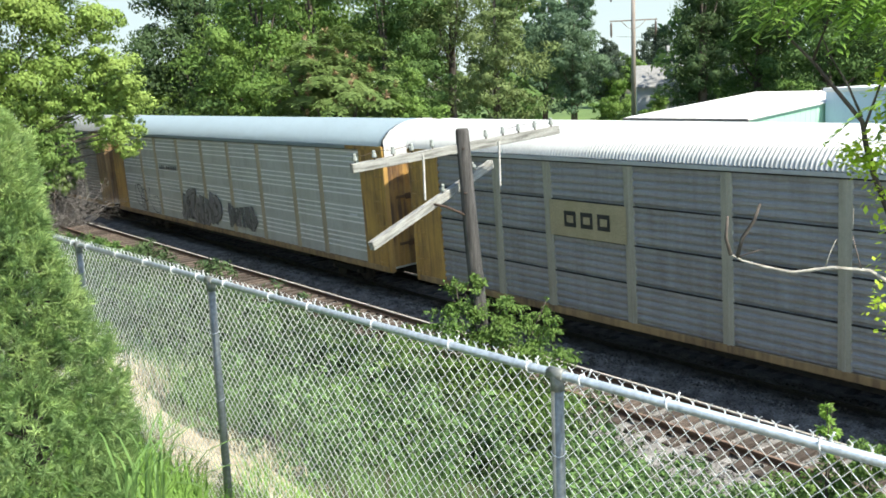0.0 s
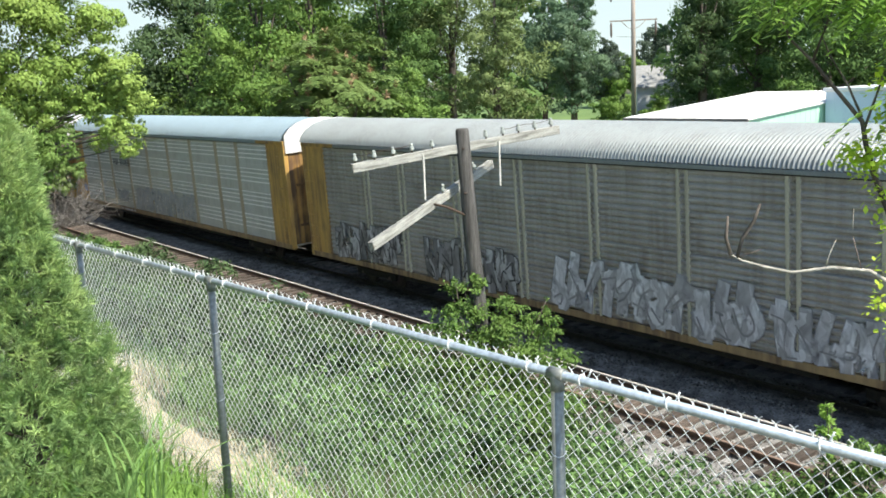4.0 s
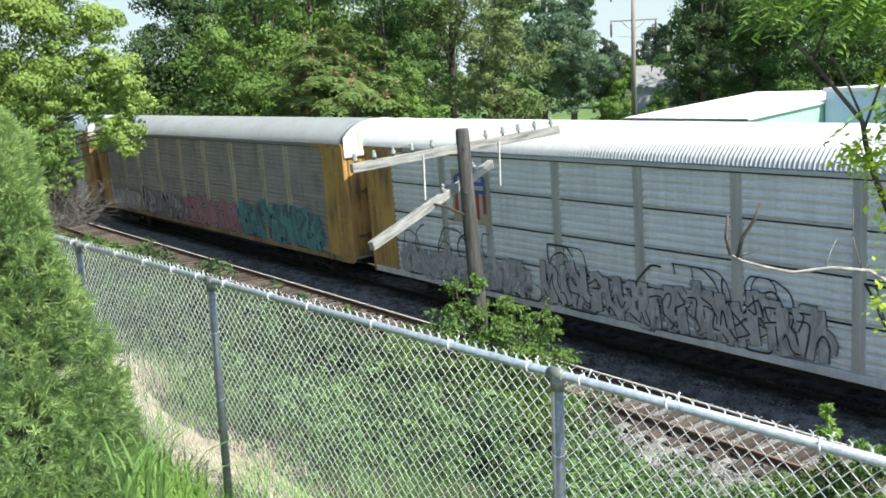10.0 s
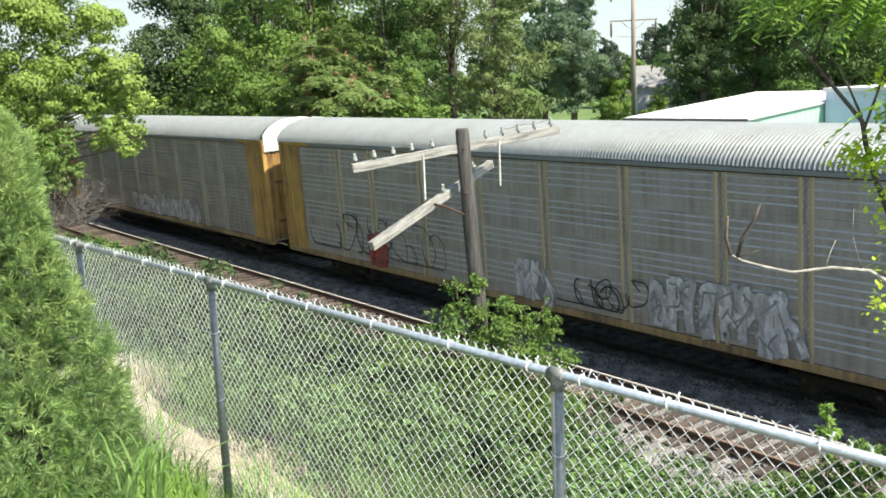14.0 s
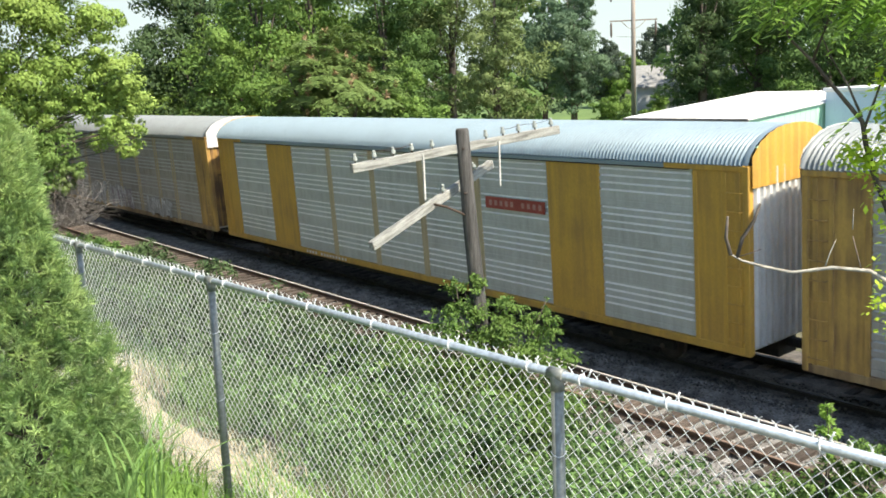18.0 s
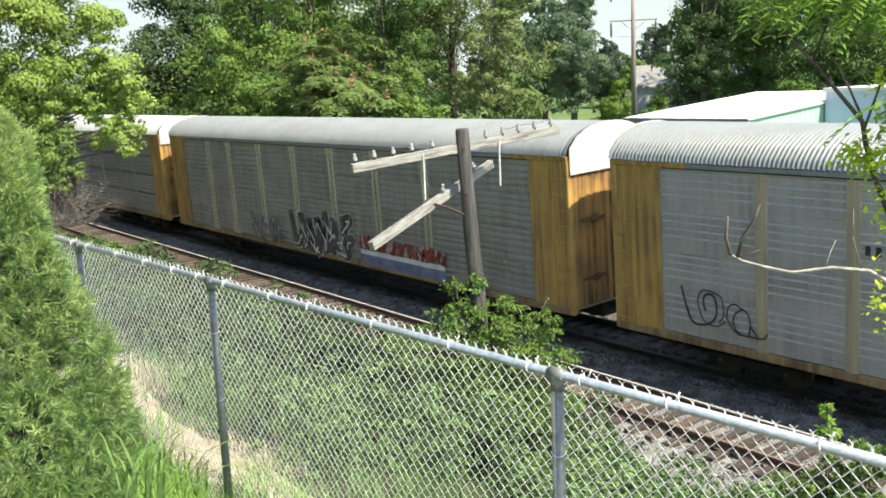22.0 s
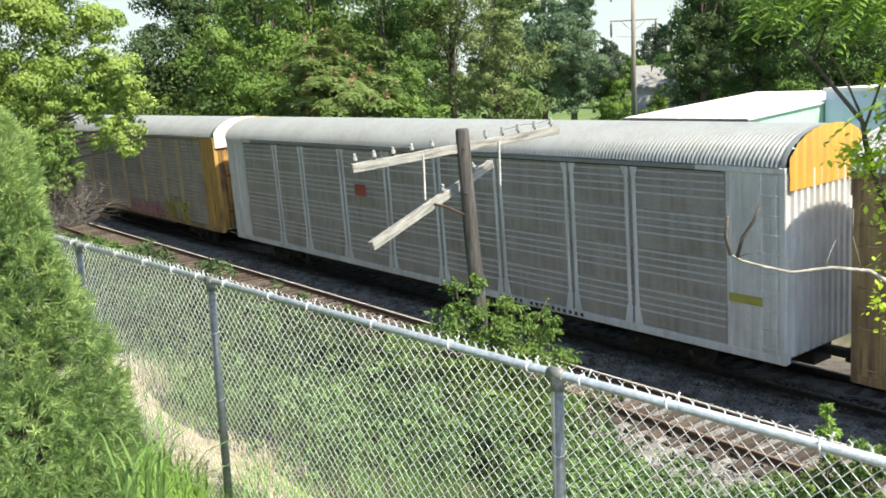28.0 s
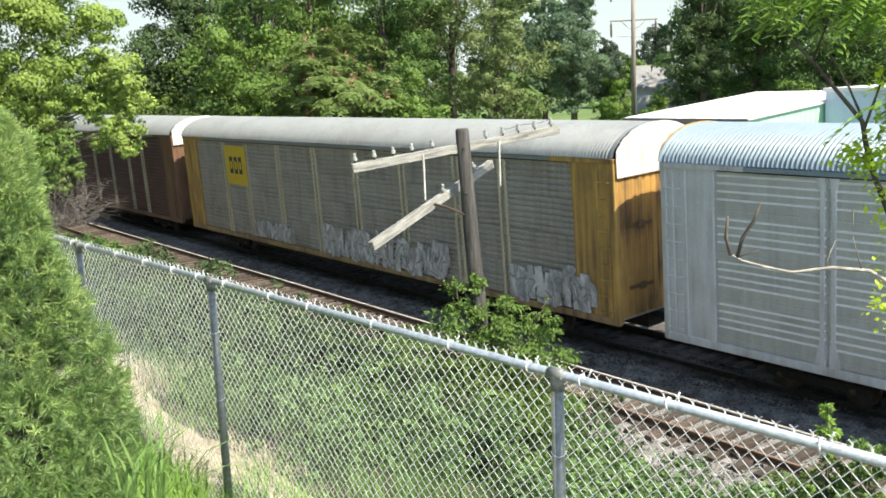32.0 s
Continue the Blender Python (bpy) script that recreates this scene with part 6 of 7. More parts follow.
# darker rounded bushes lower down the bank, in loose heaps with gaps of shade between them
for nm, n, x0, x1, y0, y1, lo_, hi_, mt, seed, cnt in (("bank_bushes", 150, -25.0, -8.5, -12.6, -8.8, 0.26, 0.55, "thicket", 61, 60000), ("bank_bushes", 110, -21.0, -11.0, -14.9, -12.2, 0.16, 0.38, "thicket", 62, 30000),
                                                 ("bank_bushes", 90, -13.6, -7.6, -15.0, -12.6, 0.10, 0.24, "weed", 64, 16000),
                                                 ("bank_bushes", 70, -30.0, -7.0, -12.2, -8.6, 0.22, 0.42, "bush", 63, 26000)):
    rg = np.random.default_rng(seed)
    lob = []
    for i in range(n):
        bx_, by_ = rg.uniform(x0, x1), rg.uniform(y0, y1)
        if noise.noise((bx_ * 0.55, by_ * 0.55, 21.0)) < -0.12:
            continue
        s = rg.uniform(lo_, hi_)
        for k in range(3):
            lob.append(((bx_ + rg.normal(0, 0.3), by_ + rg.normal(0, 0.3), ground_z(bx_, by_) + s * rg.uniform(0.5, 2.4)), (s, s, s * 0.85)))
    c, d, face = clump_points(rg, lob, cnt, 6, 0.5)
    tagged(foliage(nm, None, c, d, 0.10, 0.05, LEAF[mt], rg, facing=face), "dark green leafy bushes heaped on the bank", "shrubs", kind="stuff")
weeds("bank_weeds", scatter(2200, -34, -2.0, -14.8, -7.4, 0.1, 0.5), 1.15, "weed", 0.10, "weed_pale", 16, "tall pale green weeds on the bank", 0.26)
for nm, pts, hh, ln, wd, mt, lab in (
        ("tall_grass", scatter(11000, -30, -9.5, -15.6, -9.5, 0.12, 0.45), 0.8, 0.6, 0.010, "weed_pale", "tall pale green grass on the bank"),
        ("dry_grass", scatter(2600, -24, -2, -16.5, -15.0, 0.08, 0.55), 0.26, 1.0, 0.010, "straw", "dry straw-coloured grass below the fence"),
        ("green_grass", scatter(13000, -9.5, -3.6, -18.4, -16.75), 0.40, 0.9, 0.009, "grass", "bright green grass along the fence"),
        ("green_grass", scatter(9000, -24, -2, -15.2, -13.4, -0.1, 0.6), 0.5, 0.7, 0.010, "weed_pale", "fresh green grass on the bank"),
        ("green_grass", scatter(2500, -14, -2, -16.6, -15.6, 0.1, 0.6), 0.35, 0.8, 0.011, "grass", "bright green grass along the fence"),
        ("dry_grass", scatter(1600, -15.5, -11.5, -15.5, -14.2), 0.4, 0.8, 0.010, "straw", "dry straw-coloured grass on the bank"),
        ("straw_litter", scatter(3500, -20, -2, -16.3, -15.0, 0.06, 0.55), 0.10, 2.2, 0.014, "straw", "flattened dry straw on the bank")):
    v, f = blades(pts, hh, ln, wd, rng)
    tagged(place(nm, mesh_of(nm, v, f), LEAF[mt]), lab, "grass", kind="stuff")

# bare sandy strip along the foot of the fence
SAND = shader("pale_sandy_soil", [(0.27, 0.21, 0.14), (0.48, 0.40, 0.28), (0.60, 0.52, 0.38)], scale=2.2, rough=0.95, bump=0.9, bump_scale=18, fine=0.35)
sv, sf, strip_n = [], [], 60
for i in range(strip_n):
    q = i / (strip_n - 1)
    x = -13.2 + 6.9 * q
    mid = -15.68 - 0.25 * q + 0.08 * math.sin(q * 9) + 0.9 * max(0.0, q - 0.72)
    half = (0.30 + 0.10 * noise.noise((x * 1.3, 2.0, 0.0)) + 0.9 * max(0.0, q - 0.72)) * min(1.0, 6 * q + 0.1, 6 * (1 - q) + 0.1)
    for k in range(7):
        y = mid + half * (k - 3) / 3 + (0.07 * noise.noise((x * 3, k * 2.0, 5.0)) if k in (0, 6) else 0)
        sv.append((x, y, ground_z(x, y) + (0.035 if 0 < k < 6 else -0.03)))
sf = [(i * 7 + k, i * 7 + 7 + k, i * 7 + 8 + k, i * 7 + 1 + k) for i in range(strip_n - 1) for k in range(6)]
tagged(place("sandy_strip", mesh_of("sandy_strip", sv, sf), SAND, smooth=True), "bare pale sandy soil along the fence", "soil", kind="structure")

# heaps of bleached straw
heap = np.concatenate([np.column_stack([rng.normal(a, s, n), rng.normal(b, s * 0.4, n)]) for a, b, s, n in (
    (-11.6, -15.9, 0.4, 900), (-9.2, -16.25, 0.35, 600), (-7.7, -16.4, 0.25, 400))])
heap = np.column_stack([heap, [ground_z(x, y) + 0.04 for x, y in heap]])
v, f = blades(heap, 0.10, 2.6, 0.014, rng)
tagged(place("straw_heap", mesh_of("straw_heap", v, f), LEAF["straw"]), "heaped bleached straw on the bank", "grass", kind="stuff")

# far verge beyond the train
v, f = blades(scatter(9000, -120, -5, 7.0, 30.0), 0.6, 0.7, 0.05, rng)
tagged(place("verge_grass", mesh_of("verge_grass", v, f), LEAF["mid"]), "rough green verge beyond the railway", "grass", kind="stuff")

# young pine in the foreground
QX, QY = -5.42, -18.13
pine = empty("young_pine", pose(QX, QY, ground_z(QX, QY)))
tagged(pine, "young soft-needled pine beside the fence", "tree")
PH = 7.1 - ground_z(QX, QY)
bm = bmesh.new()
tube(bm, [(0, 0, -0.2), (0.02, 0.01, PH * 0.5), (0.0, 0.0, PH)], [0.06, 0.04, 0.008], 8)
part("trunk", bm, BARK, pine)
cen, axs, young = [], [], []
WIDTH = ([4.0, 4.6, 5.3, 5.85, 6.6, 6.95, 7.1], [0.86, 0.80, 0.62, 0.45, 0.25, 0.19, 0.08])
for i in range(3000):
    h = rng.uniform(0.0, 1.0) * PH
    reach = float(np.interp(h + 7.1 - PH, *WIDTH))
    a = rng.uniform(0, 2 * math.pi)
    rr = reach * rng.uniform(0.5, 1.0) ** 0.6 * (0.9 + 0.2 * math.sin(3 * a + h * 4))
    tip = np.array([math.cos(a) * rr, math.sin(a) * rr, h])
    out = np.array([math.cos(a) * 0.75, math.sin(a) * 0.75, 0.7])
    k = 46
    t = rng.uniform(-0.06, 0.0, (k, 1))
    cen.append(tip + out * t + rng.normal(size=(k, 3)) * 0.004)
    axs.append(out * 0.75 + rng.normal(size=(k, 3)) * 0.7)
    # The chance of a paler tuft rises towards the top of the pine.
    young.append(np.full(k, rng.uniform(0, 1) < 0.12 + 0.75 * (h / PH) ** 2))
    if i % 80 == 0:
        bm = bmesh.new()
        tube(bm, [(0, 0, max(0, h * 0.9 - 0.1)), tuple(tip * np.array([0.5, 0.5, 1]) - np.array([0, 0, 0.08])), tuple(tip - out * 0.1)], [0.012, 0.009, 0.005], 5)
        part("branch", bm, BARK, pine)
cen, axs, young = np.concatenate(cen), np.concatenate(axs), np.concatenate(young)
foliage("needles", pine, cen[~young], axs[~young], 0.062, 0.0034, LEAF["needle"], rng, flat=0.2)
foliage("young_needles", pine, cen[young], axs[young], 0.062, 0.0034, LEAF["pale_needle"], rng, flat=0.2, label="paler needles, more of them towards the top")
# broad grass by the pine
for i, (gx, gy, gz) in enumerate(((-4.78, -17.86, 4.6), (-4.9, -17.74, 4.55), (-5.05, -17.62, 4.45))):
    clump = empty("tall_grass_clump", pose(gx, gy, gz))
    tagged(clump, "clump of broad arching green grass blades", "grass", "grass clumps by the pine")
    for j in range(14):
        a, hh = rng.uniform(0, 2 * math.pi), rng.uniform(1.2, 1.75)
        d = Vector((math.cos(a), math.sin(a), 0.0))
        s = Vector((-d.y, d.x, 0.25)) * 0.0075
        lean = rng.uniform(0.35, 0.75)
        vs, o = [], Vector((rng.normal(0, 0.05), rng.normal(0, 0.05), -0.3))
        for k in range(7):
            q = k / 6
            c = o + d * lean * q ** 1.8 + Vector((0, 0, (hh + 0.3) * (q - 1.05 * max(0.0, q - 0.45) ** 1.5)))
            w = s * (1 - q ** 3 * 0.93)
            vs += [tuple(c - w), tuple(c + w)]
        place("blade", mesh_of("blade", vs, [(2 * k, 2 * k + 1, 2 * k + 3, 2 * k + 2) for k in range(6)]), LEAF["weed_pale"], clump)


# right: tree-of-heaven overhead, close to the camera
def frond(bm, p, d, length, mat_leaf, mat_stem, r, leaflets=9, size=0.085):
    """A compound leaf: a stalk with paired leaflets."""
    d = d.normalized()
    side = d.cross(Vector((0, 0, 1))).normalized()
    pts = [p + d * length * t + Vector((0, 0, -0.35 * length * t * t)) for t in np.linspace(0, 1, leaflets + 1)]
    tube(bm, pts[::3] + [pts[-1]], 0.0014, 4, mat=mat_stem)
    for i, q in enumerate(pts[1:]):
        for s in (-1, 1):
            a = (side * s * 0.9 + d * 0.45 + Vector((0, 0, r.uniform(-0.35, 0.05)))).normalized()
            ln = size * (1 - 0.35 * abs(i / leaflets - 0.4)) * r.uniform(0.85, 1.15)
            w = a.cross(Vector((r.uniform(-0.3, 0.3), r.uniform(-0.3, 0.3), 1))).normalized() * ln * 0.135
            v = [bm.verts.new(x) for x in (q, q + a * ln * 0.4 + w, q + a * ln, q + a * ln * 0.4 - w)]
            bm.faces.new((v[0], v[1], v[2])).material_index = mat_leaf
            bm.faces.new((v[0], v[2], v[3])).material_index = mat_leaf


SX, SY = -1.55, -14.9
SZ = ground_z(SX, SY)
SO = Vector((SX, SY, SZ))
sap = empty("compound_leaf_tree", pose(SX, SY, SZ))
tagged(sap, "slim dark-stemmed tree with compound leaves beyond the fence", "tree")
STEM = [(-1.5, -14.88, SZ - 0.3), (-1.62, -14.96, 4.6), (-1.86, -15.09, 5.7), (-2.07, -15.2, 6.35), (-2.14, -15.23, 6.55), (-2.19, -15.26, 6.70), (-2.22, -15.28, 6.83), (-2.24, -15.28, 6.93), (-2.31, -15.33, 7.04), (-2.42, -15.39, 7.20), (-2.50, -15.44, 7.30), (-2.56, -15.5, 7.5)]
bm = bmesh.new()
tube(bm, [Vector(q) - SO for q in STEM], [0.03, 0.026, 0.02, 0.015, 0.0135, 0.0125, 0.0115, 0.0105, 0.009, 0.0075, 0.006, 0.004], 9)
part("trunk", bm, BARK, sap)
rr = random.Random(12)
for pts in (((-2.24, -15.285, 6.95), (-2.29, -15.32, 7.09), (-2.36, -15.35, 7.22), (-2.40, -15.38, 7.34)), ((-2.23, -15.28, 6.9), (-2.19, -15.26, 7.05), (-2.13, -15.22, 7.3)), ((-2.42, -15.39, 7.2), (-2.38, -15.37, 7.33), (-2.33, -15.33, 7.5))):
    bm = bmesh.new()
    tube(bm, [Vector(q) - SO for q in pts], [0.0065, 0.005, 0.0035, 0.002][:len(pts)], 6)
    part("branch", bm, BARK, sap)
for i in range(190):
    px_ = rr.uniform(-2.52, -1.75)
    lowz = 7.42 if px_ < -2.25 else (7.3 if px_ < -2.05 else 6.98)
    p = Vector((px_, -15.25 + (px_ + 2.1) * 0.6 + rr.uniform(-0.22, 0.3), lowz + 0.05 + 0.40 * rr.random())) - SO
    bm = bmesh.new()
    frond(bm, p, Vector((rr.uniform(-1, 0.6), rr.uniform(-1, 0.6), rr.uniform(-0.9, 0.1))), rr.uniform(0.16, 0.26), 0, 1, rr, leaflets=9, size=0.08)
    part("compound_leaf", bm, [LEAF["ailanthus"], LEAF["bush"]], sap)
bm = bmesh.new()
for i in range(125):
    k = rr.random()
    if k < 0.35:
        p = Vector((rr.uniform(-2.32, -2.16), -15.29, rr.uniform(6.73, 6.83)))
    elif k < 0.8:
        p = Vector((rr.uniform(-2.20, -2.08), -15.25, rr.uniform(6.5, 7.15)))
    else:
        p = Vector((rr.uniform(-2.17, -2.06), -15.23, rr.uniform(6.0, 6.6)))
    p.y += rr.uniform(-0.03, 0.03)
    p -= SO
    for k in range(6):
        a = Vector((rr.uniform(-1, 1), rr.uniform(-1, 1), rr.uniform(-0.8, 0.3))).normalized()
        q = p + Vector((rr.gauss(0, 0.025), rr.gauss(0, 0.03), rr.gauss(0, 0.03)))
        ln = rr.uniform(0.022, 0.045)
        w = a.cross(Vector((rr.uniform(-0.6, 0.6), rr.uniform(-0.6, 0.6), 1))).normalized() * ln * 0.3
        v = [bm.verts.new(x) for x in (q, q + a * ln * 0.45 + w, q + a * ln, q + a * ln * 0.45 - w)]
        bm.faces.new((v[0], v[1], v[2]))
        bm.faces.new((v[0], v[2], v[3]))
part("vine_leaves", bm, LEAF["lime"], sap, "sunlit lime-green vine leaves")

# the bare dead branch
dead = empty("dead_branch", pose(-2.05, -15.3, 6.22))
tagged(dead, "bare bleached dead branch with a few twigs", "branch")
O = Vector((-2.05, -15.3, 6.22))


def limb(points, radii, mat=DEADWOOD, name="bare_limb"):
    bm = bmesh.new()
    tube(bm, [Vector(p) - O for p in points], radii, 7)
    part(name, bm, mat, dead)


DARKTWIG = shader("dark_dead_twig", [(0.06, 0.05, 0.042), (0.15, 0.125, 0.105)], scale=14, rough=0.9, bump=0.3)
limb([(-1.90, -15.2, 6.12), (-2.05, -15.30, 6.22), (-2.14, -15.35, 6.285), (-2.27, -15.43, 6.295), (-2.42, -15.51, 6.265), (-2.52, -15.58, 6.29), (-2.60, -15.63, 6.315), (-2.645, -15.66, 6.345)],
     [0.011, 0.0095, 0.009, 0.0085, 0.0075, 0.0065, 0.0055, 0.004])
limb([(-2.64, -15.66, 6.34), (-2.66, -15.67, 6.42), (-2.655, -15.665, 6.52)], [0.009, 0.0085, 0.006], DARKTWIG, "twig")
limb([(-2.62, -15.64, 6.33), (-2.60, -15.63, 6.42), (-2.555, -15.61, 6.50), (-2.53, -15.6, 6.58)], [0.009, 0.009, 0.008, 0.006], DARKTWIG, "twig")
limb([(-2.62, -15.64, 6.33), (-2.57, -15.61, 6.35), (-2.53, -15.59, 6.37)], [0.003, 0.002, 0.0015], TWIG, "twig")
limb([(-2.30, -15.44, 6.30), (-2.29, -15.43, 6.35), (-2.265, -15.42, 6.42)], [0.004, 0.003, 0.002], DEADWOOD, "twig")
limb([(-2.17, -15.37, 6.29), (-2.19, -15.38, 6.37), (-2.205, -15.39, 6.44)], [0.003, 0.0025, 0.0015], TWIG, "twig")
limb([(-2.2, -15.4, 6.47), (-2.2, -15.4, 6.56)], [0.0025, 0.0025], DEADWOOD, "twig")


# ---- background buildings ----
CORR = shader("white_metal_roofing", [(0.74, 0.73, 0.72), (0.82, 0.81, 0.80)], scale=0.6, rough=0.4, fine=0.08)
GREENW = shader("mint_metal_siding", [(0.38, 0.67, 0.48), (0.46, 0.74, 0.55)], scale=0.5, rough=0.5, fine=0.1)
BLUEW = shader("pale_blue_metal_siding", [(0.52, 0.63, 0.75), (0.60, 0.70, 0.81)], scale=0.5, rough=0.5, fine=0.1)
GREYW = shader("grey_lap_siding", [(0.42, 0.43, 0.44), (0.50, 0.51, 0.52)], scale=0.5, rough=0.7, fine=0.1)
SHINGLE = shader("grey_shingle_roof", [(0.22, 0.22, 0.215), (0.32, 0.32, 0.31)], scale=3, rough=0.9, bump=0.5, bump_scale=12)
EAVE = shader("dull_brown_trim", [(0.22, 0.195, 0.175), (0.30, 0.27, 0.245)], rough=0.6)
ASPHALT = shader("worn_asphalt", [(0.16, 0.155, 0.15), (0.24, 0.235, 0.23)], scale=0.8, rough=0.95)
shed = empty("metal_shed", pose(-30.5, 24.6, ground_z(-30.5, 24.6)))
tagged(shed, "low metal shed with a white roof and mint green wall", "building")
SG = ground_z(-30.5, 24.6)


def slab(bm, corners, thick):
    """A sloping slab under four corners."""
    top = [bm.verts.new(c) for c in corners]
    low = [bm.verts.new((c[0], c[1], c[2] - thick)) for c in corners]
    bm.faces.new(top)
    bm.faces.new(list(reversed(low)))
    for i in range(4):
        j = (i + 1) % 4
        bm.faces.new((top[j], top[i], low[i], low[j]))


X0, X1, Y0, Y1, Y2 = -3.7, 3.6, -5.6, 5.7, 17.0
ZE, ZR = 4.85 - SG, 5.73 - SG
bm = bmesh.new()
slab(bm, [(X0 - 0.15, Y0 - 0.2, ZE), (X1 + 0.15, Y0 - 0.2, ZE), (X1 + 0.15, Y1, ZR), (X0 - 0.15, Y1, ZR)], 0.08)
slab(bm, [(X0 - 0.15, Y1, ZR), (X1 + 0.15, Y1, ZR), (X1 + 0.15, Y2, ZE), (X0 - 0.15, Y2, ZE)], 0.08)
part("roof", bm, CORR, shed)
n = 26
for i in range(n):
    x = X0 + (X1 - X0) * i / (n - 1)
    bm = bmesh.new()
    slab(bm, [(x - 0.025, Y0 - 0.2, ZE + 0.03), (x + 0.025, Y0 - 0.2, ZE + 0.03), (x + 0.025, Y1, ZR + 0.03), (x - 0.025, Y1, ZR + 0.03)], 0.035)
    part("roof_rib", bm, CORR, shed)
bm = bmesh.new()
box(bm, X0, X1, Y0, Y0 + 0.1, -0.3, ZE - 0.1)
box(bm, X0, X0 + 0.1, Y0, Y2 - 0.2, -0.3, ZE - 0.1)
part("wall", bm, GREYW, shed)
bm = bmesh.new()
v = [bm.verts.new((x, y, z)) for x in (X1 - 0.08, X1) for y, z in ((Y0, -0.3), (Y0, ZE - 0.08), (Y1, ZR - 0.08), (Y2 - 0.2, ZE - 0.08), (Y2 - 0.2, -0.3))]
bm.faces.new([v[i] for i in (4, 3, 2, 1, 0)])
bm.faces.new([v[i] for i in (5, 6, 7, 8, 9)])
for i in range(5):
    j = (i + 1) % 5
    bm.faces.new((v[i], v[j], v[5 + j], v[5 + i]))
part("gable_wall", bm, GREENW, shed, "mint green metal gable wall")
for i in range(24):
    y = Y0 + 0.2 + i * 0.45
    bm = bmesh.new()
    box(bm, X1, X1 + 0.01, y, y + 0.05, -0.3, min(ZE + (ZR - ZE) * (y - Y0) / (Y1 - Y0), ZR) - 0.12)
    part("siding_rib", bm, GREENW, shed)
bm = bmesh.new()
box(bm, X0 - 0.18, X1 + 0.18, Y0 - 0.26, Y0 - 0.2, ZE - 0.36, ZE + 0.0, bevel=0.01)
part("gutter", bm, EAVE, shed)
annex = empty("blue_annex", pose(-22.0, 27.6, ground_z(-22.0, 27.6)))
tagged(annex, "pale blue flat-roofed metal annex beside the shed", "building")
bm = bmesh.new()
box(bm, -4.75, 6.0, -2.4, 5.0, -0.3, 5.78 - SG)
part("wall", bm, BLUEW, annex)
for i in range(22):
    bm = bmesh.new()
    box(bm, -4.7 + i * 0.45, -4.65 + i * 0.45, -2.408, -2.4, -0.2, 5.7 - SG)
    part("siding_rib", bm, BLUEW, annex)
bm = bmesh.new()
box(bm, -4.85, 6.1, -2.5, 5.1, 5.78 - SG, 5.98 - SG, bevel=0.02)
part("roof_cap", bm, CORR, annex)


def house(x, y, turn, w, d, h, rise, label):
    z = ground_z(x, y)
    root = empty("house", pose(x, y, z, 0, 0, turn))
    tagged(root, label, "house")
    bm = bmesh.new()
    prof = [(-d / 2, -0.3), (d / 2, -0.3), (d / 2, h), (0, h + rise), (-d / 2, h)]
    sweep_x(bm, prof, -w / 2, w / 2)
    part("wall", bm, GREYW, root)
    for s in (-1, 1):
        bm = bmesh.new()
        slab(bm, [(-w / 2 - 0.3, s * (d / 2 + 0.35), h - 0.12), (w / 2 + 0.3, s * (d / 2 + 0.35), h - 0.12), (w / 2 + 0.3, 0, h + rise + 0.1), (-w / 2 - 0.3, 0, h + rise + 0.1)][::s], 0.14)
        part("roof", bm, SHINGLE, root)
    for k in (-0.3, 0.2):
        win = empty("window")
        win.parent = root
        win.location = (w * k, -d / 2 - 0.02, 1.5)
        bm = bmesh.new()
        for q in ((-0.55, -0.45, -0.65, 0.65), (0.45, 0.55, -0.65, 0.65), (-0.55, 0.55, -0.75, -0.65), (-0.55, 0.55, 0.65, 0.75)):
            box(bm, q[0], q[1], -0.05, 0.02, q[2], q[3])
        part("window_frame", bm, CORR, win)
        bm = bmesh.new()
        box(bm, -0.45, 0.45, -0.02, 0.0, -0.65, 0.65)
        part("pane", bm, shader("dark_window_glass", [(0.02, 0.025, 0.03), (0.03, 0.035, 0.04)], rough=0.05), win)
    return root


house(-75.0, 76.0, 42, 13, 8, 3.7, 2.3, "grey-sided house with a grey shingle roof among trees")
house(-99.0, 108.0, 42, 9, 9, 6.2, 2.8, "pale two-storey house behind the trees")

tpole = empty("transmission_pole", pose(-69.5, 59.4, ground_z(-69.5, 59.4)))
tagged(tpole, "tall wooden power pole with crossarms and insulators", "utility pole")
TG = ground_z(-69.5, 59.4)
BROWNPOLE = shader("brown_pole_timber", [(0.29, 0.245, 0.21), (0.40, 0.35, 0.31)], scale=3, rough=0.9, stretch=(4, 4, 0.4))
bm = bmesh.new()
tube(bm, [(0, 0, -0.5), (0, 0, 20 - TG)], [0.26, 0.2], 12)
part("pole", bm, BROWNPOLE, tpole)
for z in (12.55, 16.2):
    bm = bmesh.new()
    box(bm, -2.45, 2.45, -0.06, 0.06, -0.07, 0.07, bevel=0.01)
    a = part("crossarm", bm, BROWNPOLE, tpole)
    a.matrix_basis = pose(0, 0, z - TG, 0, 0, 41.5)
    for s in (-1, 1):
        bm = bmesh.new()
        tube(bm, [(s * 2.3, 0, -0.1), (s * 2.3, 0, -0.3), (s * 2.3, 0, -1.5), (s * 2.3, 0, -1.7)], [0.03, 0.11, 0.11, 0.03], 8)
        part("insulator_string", bm, shader("dark_porcelain", [(0.09, 0.06, 0.05), (0.15, 0.11, 0.09)], rough=0.3), a)
        bm = bmesh.new()
        tube(bm, [(s * 1.3, -0.09, -0.05), (s * 0.5, -0.09, -0.75), (0, -0.2, -0.9)], 0.035, 5)
        part("arm_brace", bm, BROWNPOLE, a)
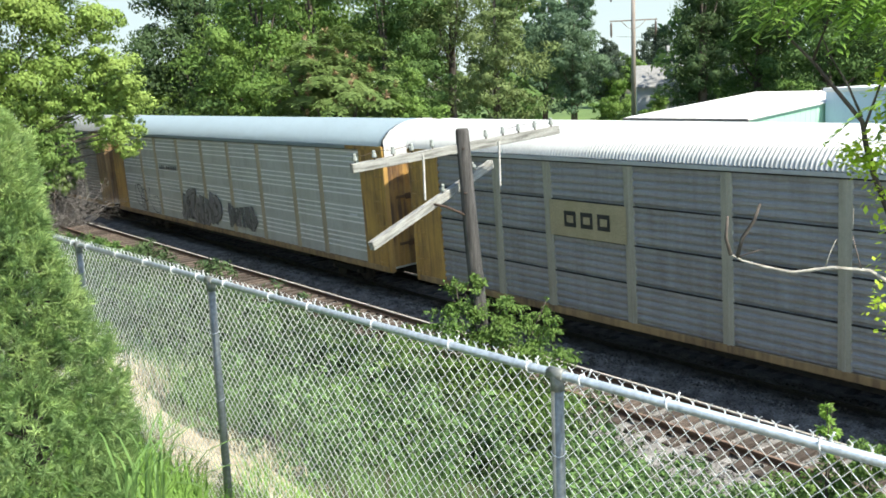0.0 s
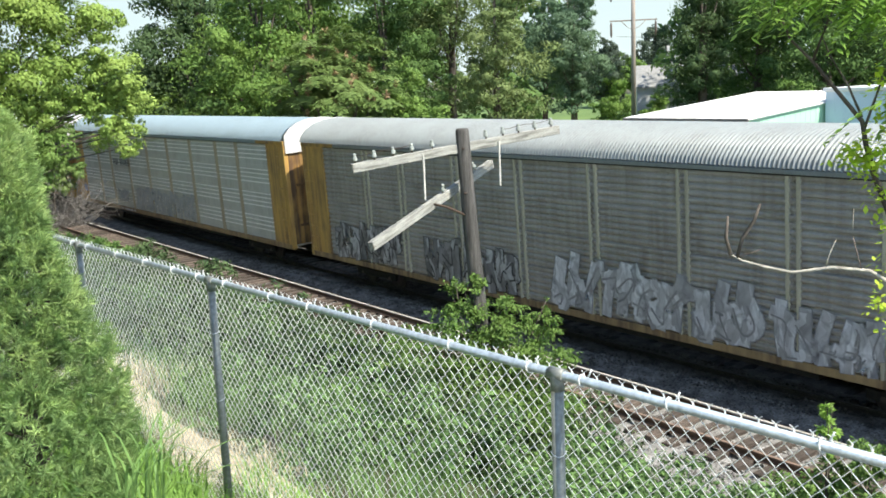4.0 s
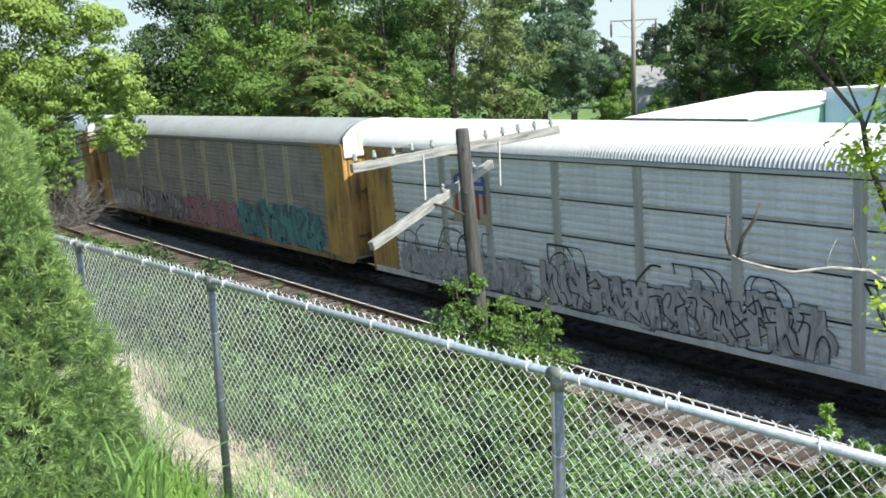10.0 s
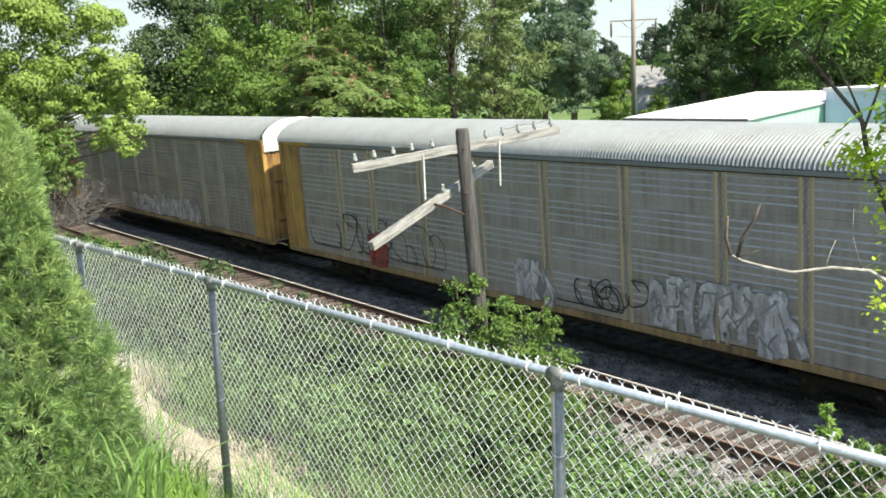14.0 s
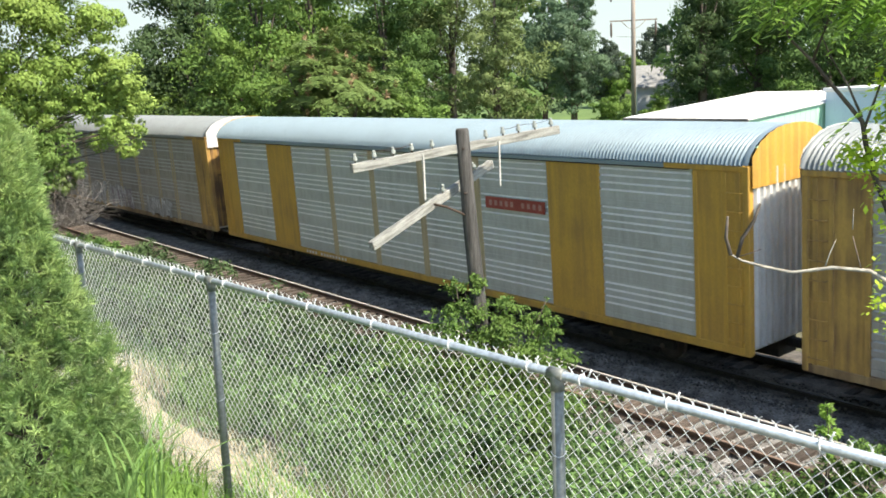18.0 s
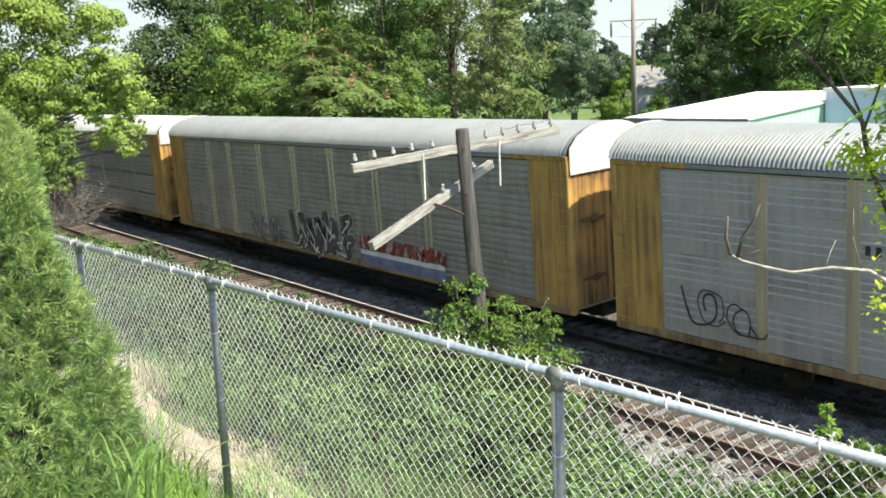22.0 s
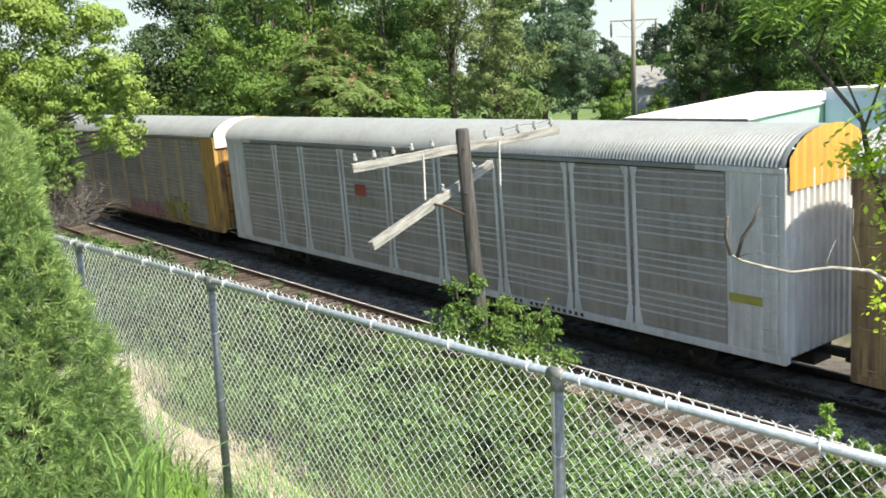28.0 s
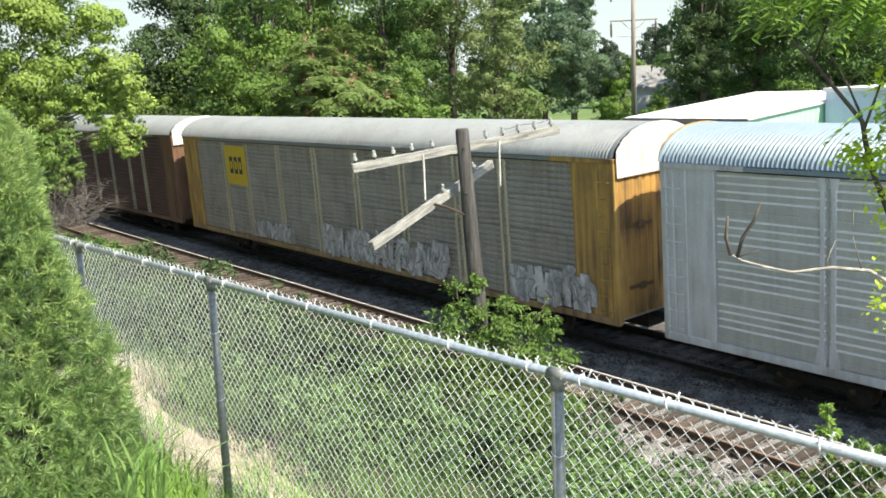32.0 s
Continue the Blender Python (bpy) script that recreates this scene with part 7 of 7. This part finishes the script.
CABLE = shader("dark_cable", [(0.10, 0.10, 0.10), (0.16, 0.16, 0.16)], rough=0.5)
for i, (dx, dz) in enumerate(((-1.72, 10.95), (1.72, 10.95), (0, 9.4), (0, 8.2))):
    bm = bmesh.new()
    a = Vector((-69.5 + dx * 0.75, 59.4 + dx * 0.66, dz))
    b = a + Vector((75, 15, 0))
    tube(bm, [a.lerp(b, t) + Vector((0, 0, -1.6 * 4 * t * (1 - t))) for t in np.linspace(0, 1, 13)], 0.022, 4)
    c = finish("power_cable", bm, CABLE)
    tagged(c, "thin sagging power cable on the tall pole", "cable", "power cables")

bm = bmesh.new()
prev = None
for t in np.linspace(0, 1, 40):
    x, y = -92 + 40 * t, 52 + 30 * t + 3 * math.sin(t * 5)
    a, b = bm.verts.new((x - 1.6, y + 2.2, ground_z(x - 1.6, y + 2.2) + 0.12)), bm.verts.new((x + 1.6, y - 2.2, ground_z(x + 1.6, y - 2.2) + 0.12))
    if prev:
        bm.faces.new((prev[0], prev[1], b, a))
    prev = (a, b)
tagged(finish("drive", bm, ASPHALT), "worn grey asphalt drive across the lawn", "road", kind="structure")

LAWN = shader("mown_lawn", [(0.09, 0.15, 0.04), (0.15, 0.23, 0.065)], scale=0.25, rough=0.95, bump=0.6, bump_scale=14, fine=0.3)
lx, ly = np.arange(-150, -48, 3.0), np.arange(36, 150, 3.0)
lv = [(x, y, ground_z(x, y) + 0.06) for y in ly for x in lx]
lf = [(j * len(lx) + i, j * len(lx) + i + 1, (j + 1) * len(lx) + i + 1, (j + 1) * len(lx) + i) for j in range(len(ly) - 1) for i in range(len(lx) - 1)]
tagged(place("lawn", mesh_of("lawn", lv, lf), LAWN, smooth=True), "bright green mown lawn in front of the houses", "lawn", kind="structure")


# ---- what moves ----
def motions():
    for k, car in enumerate(TRAIN):
        rows = []
        for t in (0.0, 8.0, 16.0, 24.0, 32.0):
            rows.append((t, pose(front_x(t) - (k - 1) * PITCH_X - HALF + SLACK.get(k, 0.0), 0, 0.07, CANT)))
        walk(car, rows)


motions()
